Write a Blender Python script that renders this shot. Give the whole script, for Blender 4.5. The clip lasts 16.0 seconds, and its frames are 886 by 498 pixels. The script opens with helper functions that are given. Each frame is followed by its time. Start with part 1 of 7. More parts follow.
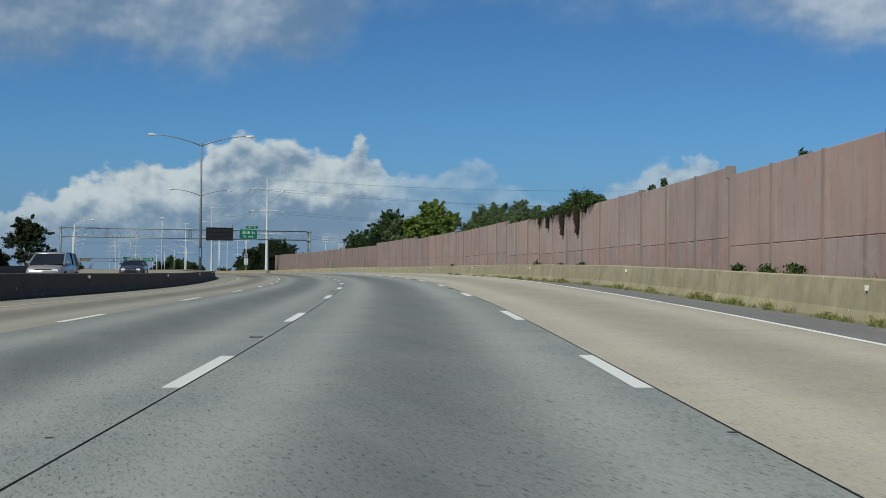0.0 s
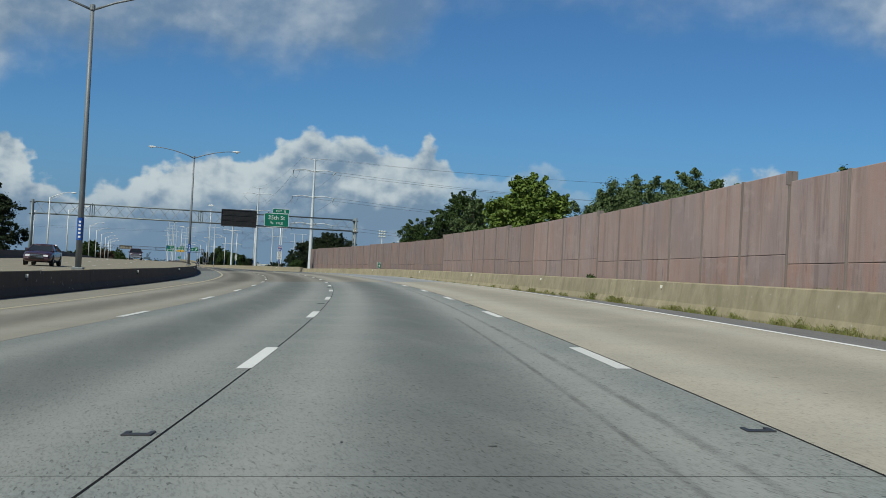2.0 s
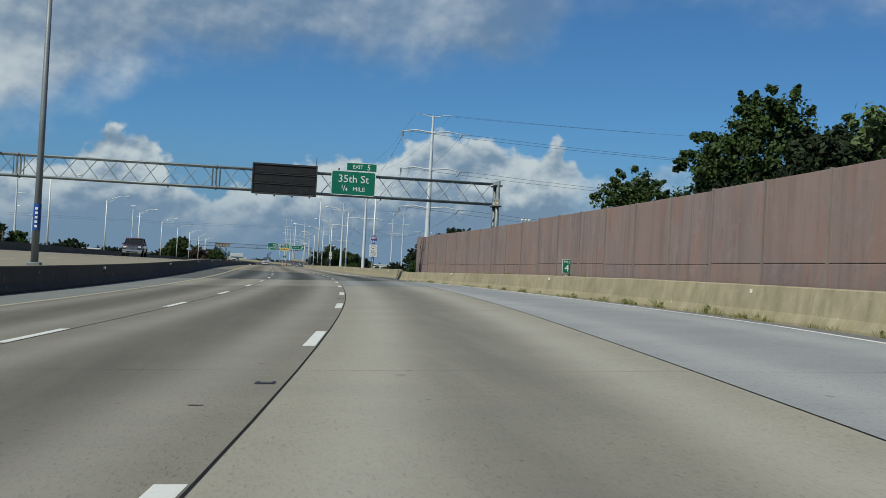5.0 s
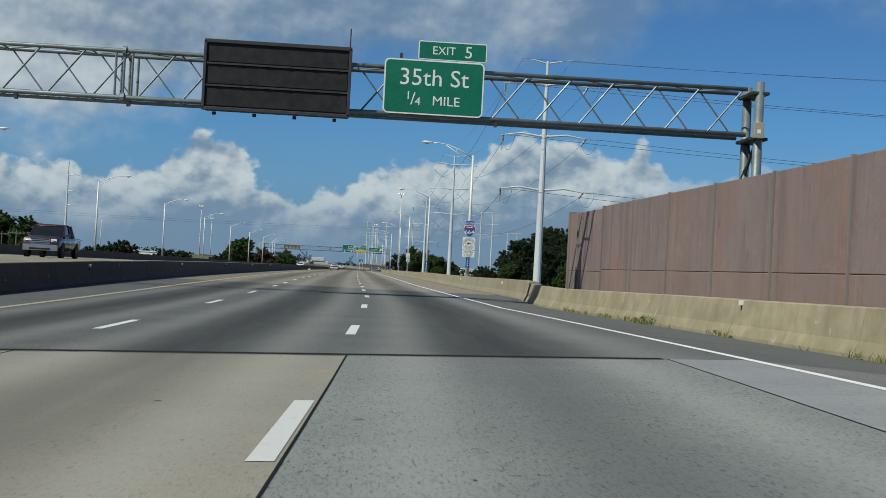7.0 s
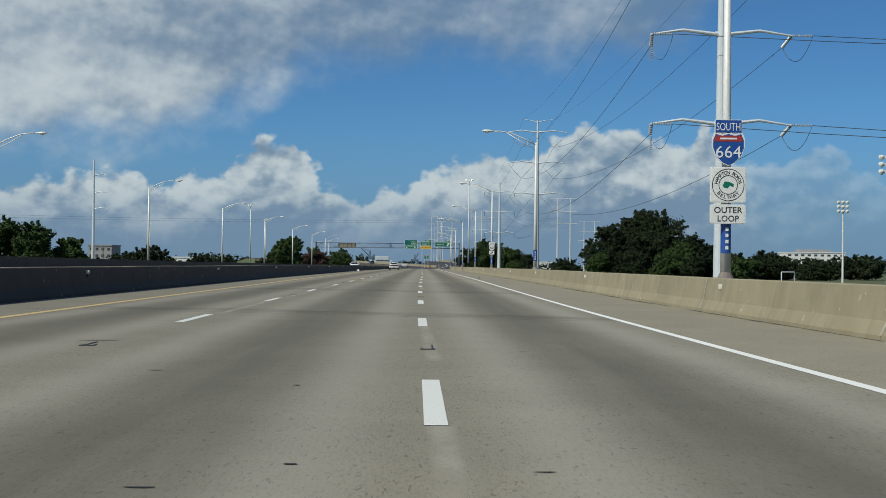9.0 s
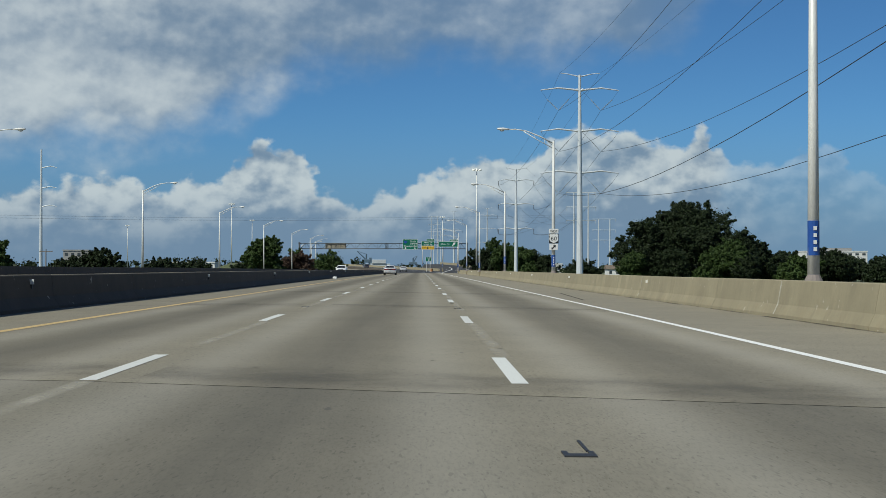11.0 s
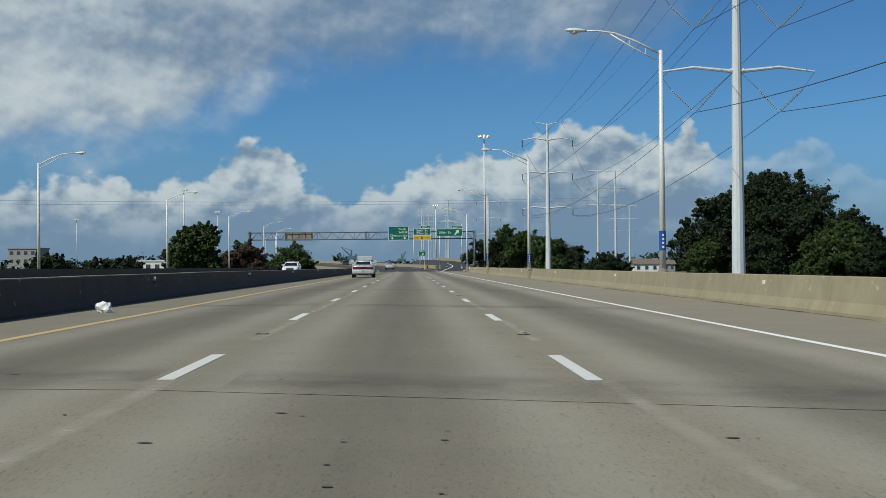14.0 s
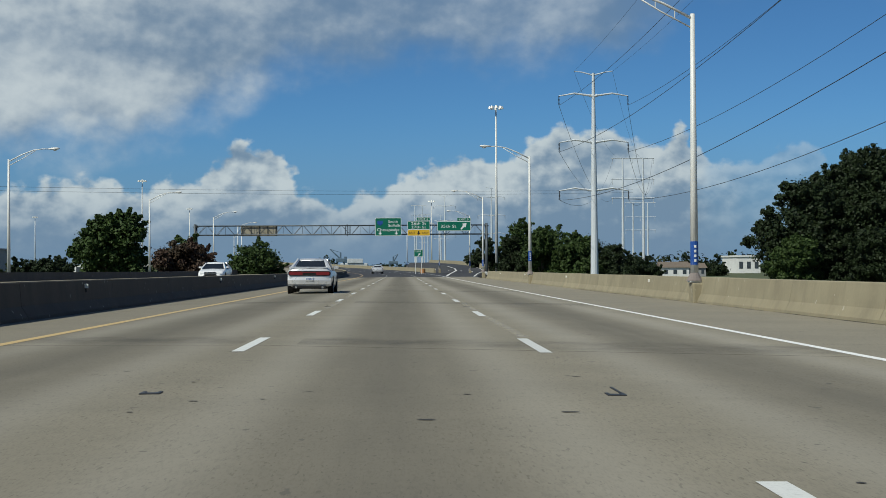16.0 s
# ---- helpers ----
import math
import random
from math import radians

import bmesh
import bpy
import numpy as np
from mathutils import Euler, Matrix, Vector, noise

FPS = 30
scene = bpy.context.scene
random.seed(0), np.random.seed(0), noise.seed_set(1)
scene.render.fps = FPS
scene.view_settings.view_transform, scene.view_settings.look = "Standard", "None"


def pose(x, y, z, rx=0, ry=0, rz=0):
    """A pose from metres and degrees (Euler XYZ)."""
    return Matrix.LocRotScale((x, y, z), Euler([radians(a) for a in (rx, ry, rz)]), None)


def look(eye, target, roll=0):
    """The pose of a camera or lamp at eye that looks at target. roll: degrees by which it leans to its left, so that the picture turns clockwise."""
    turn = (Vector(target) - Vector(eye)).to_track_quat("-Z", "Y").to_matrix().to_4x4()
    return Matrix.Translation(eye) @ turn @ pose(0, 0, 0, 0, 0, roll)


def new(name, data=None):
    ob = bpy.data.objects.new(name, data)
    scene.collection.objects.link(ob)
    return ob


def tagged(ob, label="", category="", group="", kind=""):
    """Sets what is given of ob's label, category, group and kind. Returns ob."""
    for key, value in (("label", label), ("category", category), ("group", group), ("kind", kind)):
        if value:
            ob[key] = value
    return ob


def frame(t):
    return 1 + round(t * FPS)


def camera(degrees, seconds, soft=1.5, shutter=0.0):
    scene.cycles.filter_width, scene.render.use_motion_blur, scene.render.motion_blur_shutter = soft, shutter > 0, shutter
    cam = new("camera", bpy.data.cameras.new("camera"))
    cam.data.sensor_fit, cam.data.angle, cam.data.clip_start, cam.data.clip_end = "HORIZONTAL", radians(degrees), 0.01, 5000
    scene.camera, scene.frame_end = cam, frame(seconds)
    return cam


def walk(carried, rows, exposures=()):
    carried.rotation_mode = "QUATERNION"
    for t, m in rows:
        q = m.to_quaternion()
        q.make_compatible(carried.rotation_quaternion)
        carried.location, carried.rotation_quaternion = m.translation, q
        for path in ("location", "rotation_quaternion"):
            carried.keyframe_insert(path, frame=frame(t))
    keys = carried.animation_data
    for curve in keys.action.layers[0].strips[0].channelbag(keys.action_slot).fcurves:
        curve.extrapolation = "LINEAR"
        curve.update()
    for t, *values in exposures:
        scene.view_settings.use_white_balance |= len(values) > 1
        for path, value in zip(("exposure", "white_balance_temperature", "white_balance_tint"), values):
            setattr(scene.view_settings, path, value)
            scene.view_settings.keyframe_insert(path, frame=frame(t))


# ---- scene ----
cam = camera(37.26, 16.0, 0.85)
PATH = [
    (0.0, -27.24, 15.19, -0.21, 91.20, -0.48, -15.76),
    (0.5, -23.82, 29.09, -0.00, 91.81, -1.06, -15.34),
    (1.0, -20.56, 43.03, 0.20, 91.55, -1.65, -14.87),
    (1.5, -17.46, 57.00, 0.35, 91.41, -2.36, -14.00),
    (2.0, -14.60, 71.02, 0.46, 91.21, -2.91, -13.00),
    (2.5, -11.99, 85.07, 0.54, 91.21, -3.25, -11.98),
    (3.0, -9.60, 99.15, 0.62, 91.13, -3.38, -11.16),
    (3.5, -7.40, 113.27, 0.70, 90.96, -3.37, -10.31),
    (4.0, -5.39, 127.41, 0.76, 90.86, -3.24, -9.42),
    (4.5, -3.59, 141.57, 0.81, 90.86, -3.15, -8.46),
    (5.0, -2.04, 155.76, 0.86, 90.97, -3.11, -7.44),
    (5.5, -0.75, 169.97, 0.92, 91.10, -3.12, -6.42),
    (6.0, 0.27, 184.20, 0.98, 91.08, -3.16, -5.53),
    (6.5, 1.05, 198.45, 1.02, 91.13, -3.18, -4.65),
    (7.0, 1.60, 212.71, 1.05, 90.94, -3.00, -3.74),
    (7.5, 1.93, 226.99, 1.05, 90.79, -2.68, -2.83),
    (8.0, 2.08, 241.27, 1.04, 90.82, -1.97, -1.94),
    (8.5, 2.04, 255.55, 1.03, 90.68, -1.16, -1.37),
    (9.0, 1.83, 269.84, 1.01, 90.66, -0.62, -0.87),
    (9.5, 1.56, 284.13, 1.00, 90.68, -0.37, -0.70),
    (10.0, 1.30, 298.43, 1.01, 90.71, -0.23, -0.73),
    (10.5, 1.07, 312.73, 1.02, 90.76, -0.15, -0.85),
    (11.0, 0.87, 327.04, 1.02, 90.79, -0.09, -0.96),
    (11.5, 0.72, 341.34, 1.03, 90.78, 0.05, -1.05),
    (12.0, 0.59, 355.65, 1.04, 90.66, 0.31, -1.15),
    (12.5, 0.49, 369.95, 1.04, 90.64, 0.66, -1.18),
    (13.0, 0.37, 384.25, 1.02, 90.67, 0.63, -1.27),
    (13.5, 0.24, 398.55, 1.00, 90.65, 0.52, -1.42),
    (14.0, 0.13, 412.84, 0.98, 90.63, 0.46, -1.47),
    (14.5, 0.05, 427.14, 0.97, 90.67, 0.47, -1.48),
    (15.0, 0.01, 441.43, 0.95, 90.61, 0.34, -1.71),
    (15.5, -0.01, 455.71, 0.93, 90.76, 0.29, -1.81),
    (16.0, 0.00, 470.00, 0.91, 90.77, 0.31, -1.82),
]
walk(cam, [(r[0], pose(*r[1:])) for r in PATH], [(0, -0.06, 6420, 2), (16, -0.06, 6420, 2)])

# ---- light: sun behind and left of the way, broken clouds ----
SUN_EL = radians(46.9)
SUN_DIR = Vector((-0.69, -0.63, 1.0)).normalized()
sun_data = bpy.data.lights.new("sun", "SUN")
sun_data.energy, sun_data.angle, sun_data.color = 4.5, radians(0.55), (1.0, 0.945, 0.85)
sun = new("sun", sun_data)
sun.matrix_world = look(SUN_DIR * 300, (0, 0, 0))

world = bpy.data.worlds.new("sky")
scene.world = world
world.use_nodes = True
WT = world.node_tree
WT.nodes.clear()


def wn(kind, **kw):
    n = WT.nodes.new(kind)
    for k, v in kw.items():
        if k == "op":
            n.operation = v
        elif k == "clamp":
            n.use_clamp = v
        else:
            n.inputs[int(k[1:])].default_value = v
    return n


def wmath(op, a, b=None, c=None, clamp=False):
    n = WT.nodes.new("ShaderNodeMath")
    n.operation, n.use_clamp = op, clamp
    for i, v in enumerate((a, b, c)):
        if v is None:
            continue
        if isinstance(v, (int, float)):
            n.inputs[i].default_value = v
        else:
            WT.links.new(v, n.inputs[i])
    return n.outputs[0]


def wmix(fac, a, b):
    n = WT.nodes.new("ShaderNodeMix")
    n.data_type = "RGBA"
    for sock, v in ((n.inputs[0], fac), (n.inputs[6], a), (n.inputs[7], b)):
        if isinstance(v, (int, float)):
            sock.default_value = v
        elif isinstance(v, tuple):
            sock.default_value = v
        else:
            WT.links.new(v, sock)
    return n.outputs[2]


def wsmooth(x, lo, hi):
    n = WT.nodes.new("ShaderNodeMapRange")
    n.interpolation_type = "SMOOTHSTEP"
    WT.links.new(x, n.inputs[0])
    n.inputs[1].default_value, n.inputs[2].default_value = lo, hi
    return n.outputs[0]


SKY = WT.nodes.new("ShaderNodeTexSky")
SKY.sky_type, SKY.sun_disc = "NISHITA", False
SKY.sun_elevation, SKY.sun_rotation = SUN_EL, math.atan2(-0.69, -0.63)
SKY.altitude, SKY.air_density, SKY.dust_density, SKY.ozone_density = 1500, 1.0, 0.15, 3.0
coord = WT.nodes.new("ShaderNodeTexCoord")
sep = WT.nodes.new("ShaderNodeSeparateXYZ")
WT.links.new(coord.outputs["Generated"], sep.inputs[0])
DEG = 180 / math.pi
az = wmath("MULTIPLY", wmath("ARCTAN2", wmath("MULTIPLY", sep.outputs[0], -1.0), sep.outputs[1]), DEG)
el = wmath("MULTIPLY", wmath("ARCSINE", sep.outputs[2]), DEG)
plane = WT.nodes.new("ShaderNodeCombineXYZ")
WT.links.new(az, plane.inputs[0])
WT.links.new(wmath("MULTIPLY", el, 1.25), plane.inputs[1])


def wnoise(scale, detail, rough=0.55, shift=0.0, step=(0.0, 0.0)):
    """Fractal noise over the sky in degrees; step moves the place where it is read."""
    n = WT.nodes.new("ShaderNodeTexNoise")
    n.inputs["Scale"].default_value, n.inputs["Detail"].default_value = scale, detail
    n.inputs["Roughness"].default_value = rough
    v = WT.nodes.new("ShaderNodeVectorMath")
    v.operation = "ADD"
    v.inputs[1].default_value = (shift + step[0], shift * 0.7 + step[1] * 1.25, shift * 0.3)
    WT.links.new(plane.outputs[0], v.inputs[0])
    WT.links.new(v.outputs[0], n.inputs["Vector"])
    return n.outputs[0]


# the bank of heaped clouds along the horizon: how high it reaches at each bearing, and how thick it is
BANK = [(-36, 2.4, .6), (-29, 3.2, .6), (-27.2, 5.2, .7), (-25.5, 5.2, .75), (-23.6, 4.2, .4), (-21, 2.9, .12), (-18.8, 4.0, .25),
        (-17.3, 5.3, .35), (-15.4, 4.6, .38), (-13.5, 4.5, .6), (-12.7, 5.2, .9), (-12.2, 6.1, 1), (-11.3, 5.3, 1), (-10, 5.5, 1),
        (-8.4, 5.95, 1), (-7.3, 6.1, 1), (-6, 5.6, 1), (-4.8, 4.8, 1), (-2.6, 4.8, 1), (-0.6, 4.3, 1), (1.2, 3.3, .95), (3, 2.8, .9),
        (4.3, 3.4, 1), (5, 4.8, 1), (6.1, 5.1, 1), (6.8, 5.8, 1), (7.6, 4.9, 1), (8.8, 3.7, 1), (10.2, 3.9, 1), (11.3, 3.2, 1), (13, 4.0, 1),
        (17, 3.2, 1)]
ramp = WT.nodes.new("ShaderNodeValToRGB")
ramp.color_ramp.interpolation = "EASE"
els = ramp.color_ramp.elements
while len(els) < len(BANK):
    els.new(0.5)
for e, (a, h, o) in zip(els, BANK):
    e.position, e.color = (a + 40) / 70, (h / 10, h / 10, h / 10, o)
warp = wmath("MULTIPLY", wmath("SUBTRACT", wnoise(0.9, 2, 0.5, 30), 0.5), 1.6)
WT.links.new(wmath("DIVIDE", wmath("ADD", wmath("ADD", az, warp), 40.0), 70.0), ramp.inputs[0])
top = wmath("MULTIPLY", ramp.outputs[0], 10.0)


def relief(scale, detail, rough, shift, step):
    """A noise field and how much each place of it turns towards the sun's side of the sky."""
    here = wnoise(scale, detail, rough, shift)
    there = wnoise(scale, detail, rough, shift, step)
    return here, wmath("SUBTRACT", here, there)


lumps, face = relief(0.95, 6, 0.5, 0.0, (0.2, 0.36))
big, big_face = relief(0.34, 4, 0.5, 9.0, (0.5, 0.9))
depth = wmath("ADD", wmath("SUBTRACT", top, el), wmath("MULTIPLY", wmath("SUBTRACT", lumps, 0.5), 2.0))
cover = wmath("MULTIPLY", wsmooth(depth, -0.05, 0.42), ramp.outputs[1])
lit = wmath("ADD", wmath("MULTIPLY", face, 1.9), wmath("MULTIPLY", big_face, 1.6))
lit = wmath("ADD", lit, wmath("MULTIPLY", wmath("SUBTRACT", big, 0.5), 1.3))
lit = wsmooth(wmath("ADD", lit, wmath("MULTIPLY", depth, -0.25)), -1.0, 0.26)
heaped = wmix(lit, (0.185, 0.27, 0.39, 1), (0.55, 0.6, 0.65, 1))
low = wsmooth(el, 0.0, 3.6)
heaped = wmix(low, (0.175, 0.262, 0.39, 1), heaped)

# the high broken layer: the height of its ragged lower edge and how dense it is at each bearing
LAYER = [(-40, 9.2, .7), (-33, 9.6, .8), (-28, 10.6, .55), (-23, 11.6, .4), (-17, 12.2, .3), (-13.2, 11.4, .35), (-11, 9.4, .6), (-8.5, 8.6, .8), (-4, 8.7, .8),
         (1, 8.7, .85), (4.5, 8.3, .9), (8, 6.5, .95), (10.3, 5.3, 1), (14, 4.7, 1), (18, 4.5, 1), (23, 4.2, 1), (30, 5.5, .9)]
edge = WT.nodes.new("ShaderNodeValToRGB")
edge.color_ramp.interpolation = "EASE"
els = edge.color_ramp.elements
while len(els) < len(LAYER):
    els.new(0.5)
for e, (a, h, o) in zip(els, LAYER):
    e.position, e.color = (a + 40) / 70, (h / 15, h / 15, h / 15, o)
WT.links.new(wmath("DIVIDE", wmath("ADD", az, 40.0), 70.0), edge.inputs[0])
wisps, wisp_face = relief(0.3, 6, 0.54, 51.0, (0.4, 0.75))
puffs, puff_face = relief(0.85, 5, 0.52, 63.0, (0.18, 0.3))
rise = wmath("SUBTRACT", el, wmath("MULTIPLY", edge.outputs[0], 15.0))
rise = wmath("ADD", rise, wmath("MULTIPLY", wmath("SUBTRACT", wisps, 0.5), 4.0))
rise = wmath("ADD", rise, wmath("MULTIPLY", wmath("SUBTRACT", puffs, 0.5), 0.8))
veil = wmath("MULTIPLY", wsmooth(rise, -0.8, 2.0), edge.outputs[1])
gaps = wmath("SUBTRACT", 1.0, wmath("MULTIPLY", wsmooth(wnoise(0.07, 5, 0.55, 77), 0.7, 0.55), wsmooth(el, 13.0, 20.0)))
veil = wmath("MULTIPLY", wmath("MULTIPLY", veil, gaps), 0.94)
tone = wmath("ADD", wmath("MULTIPLY", wisp_face, 1.1), wmath("MULTIPLY", puff_face, 0.75))
tone = wmath("ADD", tone, wmath("MULTIPLY", wmath("SUBTRACT", wnoise(0.22, 5, 0.52, 18), 0.5), 2.3))
bright = wmath("ADD", wmath("MULTIPLY", wsmooth(az, 1.0, 17.0), 0.62), wmath("MULTIPLY", wsmooth(az, -25.0, -33.0), 0.6))
tone = wsmooth(wmath("ADD", tone, bright), -0.4, 1.1)
grey = wmix(tone, (0.17, 0.245, 0.36, 1), (0.60, 0.635, 0.675, 1))

bg_sky = wn("ShaderNodeBackground", _1=0.048)
tint = WT.nodes.new("ShaderNodeMix")
tint.data_type, tint.blend_type = "RGBA", "MULTIPLY"
tint.inputs[0].default_value = 1.0
tint.inputs[7].default_value = (0.70, 1.15, 1.60, 1)
WT.links.new(SKY.outputs[0], tint.inputs[6])
haze = wmath("MULTIPLY", wmath("SUBTRACT", 1.0, wsmooth(el, 0.0, 7.0)), 0.85)
WT.links.new(wmix(haze, tint.outputs[2], (2.9, 4.9, 8.4, 1)), bg_sky.inputs[0])
bg_veil = wn("ShaderNodeBackground", _1=1.0)
WT.links.new(grey, bg_veil.inputs[0])
bg_bank = wn("ShaderNodeBackground", _1=1.0)
WT.links.new(heaped, bg_bank.inputs[0])
m1 = WT.nodes.new("ShaderNodeMixShader")
m2 = WT.nodes.new("ShaderNodeMixShader")
out = WT.nodes.new("ShaderNodeOutputWorld")
WT.links.new(veil, m1.inputs[0])
WT.links.new(bg_sky.outputs[0], m1.inputs[1])
WT.links.new(bg_veil.outputs[0], m1.inputs[2])
WT.links.new(cover, m2.inputs[0])
WT.links.new(m1.outputs[0], m2.inputs[1])
WT.links.new(bg_bank.outputs[0], m2.inputs[2])
WT.links.new(m2.outputs[0], out.inputs[0])

# ---- materials ----
class Nodes:
    """A short way to wire one node material."""

    def __init__(self, name):
        self.mat = bpy.data.materials.new(name)
        self.mat.use_nodes = True
        self.t = self.mat.node_tree
        self.bsdf = self.t.nodes["Principled BSDF"]
        self.pos = self.t.nodes.new("ShaderNodeNewGeometry").outputs["Position"]

    def link(self, a, b):
        self.t.links.new(a, b)

    def put(self, sock, v):
        if isinstance(v, (int, float, tuple)):
            sock.default_value = v
        else:
            self.link(v, sock)

    def math(self, op, a, b=0.0, clamp=False):
        n = self.t.nodes.new("ShaderNodeMath")
        n.operation, n.use_clamp = op, clamp
        self.put(n.inputs[0], a)
        self.put(n.inputs[1], b)
        return n.outputs[0]

    def noise(self, scale, detail=3.0, rough=0.55, stretch=None, vec=None):
        n = self.t.nodes.new("ShaderNodeTexNoise")
        n.inputs["Scale"].default_value, n.inputs["Detail"].default_value, n.inputs["Roughness"].default_value = scale, detail, rough
        v = vec or self.pos
        if stretch:
            m = self.t.nodes.new("ShaderNodeVectorMath")
            m.operation = "MULTIPLY"
            m.inputs[1].default_value = stretch
            self.link(v, m.inputs[0])
            v = m.outputs[0]
        self.link(v, n.inputs["Vector"])
        return n.outputs[0]

    def range(self, x, lo, hi, a=0.0, b=1.0):
        n = self.t.nodes.new("ShaderNodeMapRange")
        n.interpolation_type = "SMOOTHSTEP"
        self.put(n.inputs[0], x)
        for i, v in enumerate((lo, hi, a, b)):
            n.inputs[i + 1].default_value = v
        return n.outputs[0]

    def mix(self, fac, a, b, how="MIX"):
        n = self.t.nodes.new("ShaderNodeMix")
        n.data_type, n.blend_type = "RGBA", how
        self.put(n.inputs[0], fac)
        self.put(n.inputs[6], a if not isinstance(a, tuple) else (*a[:3], 1))
        self.put(n.inputs[7], b if not isinstance(b, tuple) else (*b[:3], 1))
        return n.outputs[2]

    def random(self):
        return self.t.nodes.new("ShaderNodeObjectInfo").outputs["Random"]

    def uv(self):
        s = self.t.nodes.new("ShaderNodeSeparateXYZ")
        self.link(self.t.nodes.new("ShaderNodeUVMap").outputs[0], s.inputs[0])
        return s.outputs[0], s.outputs[1]

    def bump(self, h, strength=0.3, dist=0.01):
        n = self.t.nodes.new("ShaderNodeBump")
        n.inputs["Strength"].default_value, n.inputs["Distance"].default_value = strength, dist
        self.link(h, n.inputs["Height"])
        self.link(n.outputs[0], self.bsdf.inputs["Normal"])

    def done(self, color, rough=0.8, metal=0.0, **kw):
        self.put(self.bsdf.inputs["Base Color"], color if not isinstance(color, tuple) else (*color[:3], 1))
        self.put(self.bsdf.inputs["Roughness"], rough)
        self.put(self.bsdf.inputs["Metallic"], metal)
        for k, v in kw.items():
            self.put(self.bsdf.inputs[k.replace("_", " ")], v)
        return self.mat


def slab_concrete(name, base, warm, dark=0.55, fine=1.0):
    """Worn highway concrete: fine aggregate, blotches, a dark drip band along the lane, scuffs."""
    n = Nodes(name)
    u, v = n.uv()
    grit = n.noise(58, 2, 0.7, stretch=(1.0, 0.2, 1.0))
    grain = n.noise(17, 4, 0.75, stretch=(1.0, 0.24, 1.0))
    pits = n.noise(44, 1, 0.5, stretch=(1.0, 0.2, 1.0))
    tine = n.noise(7, 3, 0.7, stretch=(0.3, 1.0, 1.0))
    blot = n.noise(0.55, 4, 0.6)
    long_ = n.noise(1.0, 4, 0.6, stretch=(2.2, 0.12, 1.0))
    c = n.mix(n.range(blot, 0.3, 0.7), base, warm)
    c = n.mix(n.range(grit, 0.46, 0.68, 0.0, 0.5 * fine), c, tuple(x * 0.4 for x in base))
    c = n.mix(n.range(grain, 0.54, 0.74, 0.0, 0.3 * fine), c, tuple(min(1, x * 1.45) for x in base))
    c = n.mix(n.range(grain, 0.46, 0.28, 0.0, 0.36 * fine), c, tuple(x * 0.45 for x in base))
    c = n.mix(n.range(pits, 0.66, 0.71, 0.0, 0.75 * fine), c, tuple(x * 0.28 for x in base))
    c = n.mix(n.range(tine, 0.56, 0.74, 0.0, 0.12), c, tuple(x * 0.5 for x in base))
    band = n.math("MULTIPLY", n.range(n.math("ABSOLUTE", u), 0.0, 0.36, 1.0, 0.0), n.range(long_, 0.25, 0.65, 0.68, 1.0))
    c = n.mix(n.math("MULTIPLY", band, dark), c, tuple(0.02 + 0.16 * x for x in base))
    track = n.range(n.math("ABSOLUTE", n.math("SUBTRACT", n.math("ABSOLUTE", u), 0.3)), 0.0, 0.16, 0.13, 0.0)
    c = n.mix(track, c, (0.6, 0.58, 0.53))
    spots = n.range(n.noise(6.5, 2, 0.5, stretch=(1.0, 0.45, 1)), 0.74, 0.78, 0.0, 0.6)
    c = n.mix(spots, c, (0.07, 0.07, 0.07))
    cross = n.range(n.noise(1.3, 3, 0.6, stretch=(0.06, 1.0, 1)), 0.6, 0.75, 0.0, 0.14)
    c = n.mix(cross, c, tuple(x * 0.55 for x in base))
    c = n.mix(n.range(n.random(), 0, 1, 0.0, 0.16), c, tuple(x * 0.6 for x in base))
    # darker towards the lanes beside the median
    c = n.mix(n.range(v, 5.0, -7.5, 0.0, 0.24), c, tuple(x * 0.3 for x in base))
    n.bump(grain, 0.3, 0.006)
    return n.done(c, 0.9, Specular_IOR_Level=0.2)


M = {}
M["grey"] = slab_concrete("grey_concrete", (0.224, 0.243, 0.234), (0.259, 0.272, 0.254))
M["tan"] = slab_concrete("tan_concrete", (0.312, 0.294, 0.241), (0.278, 0.264, 0.222), 0.55, 0.45)
M["tan_dark"] = slab_concrete("darker_tan_concrete", (0.232, 0.218, 0.18), (0.204, 0.193, 0.163), 0.65, 0.55)
M["tan_light"] = slab_concrete("light_tan_concrete", (0.40, 0.367, 0.295), (0.358, 0.333, 0.275), 0.25, 0.6)
M["dull"] = slab_concrete("dull_concrete", (0.278, 0.252, 0.193), (0.243, 0.221, 0.171), 0.55, 0.6)
M["dull_old"] = slab_concrete("darker_dull_concrete", (0.252, 0.232, 0.184), (0.22, 0.204, 0.163), 0.6, 0.65)
M["deck"] = slab_concrete("deck_concrete", (0.124, 0.131, 0.128), (0.15, 0.157, 0.152), 0.95)
M["pale"] = slab_concrete("pale_concrete", (0.262, 0.274, 0.278), (0.307, 0.317, 0.318), 0.1, 0.5)
M["shoulder"] = slab_concrete("shoulder_concrete", (0.172, 0.172, 0.172), (0.212, 0.208, 0.199), 0.0)


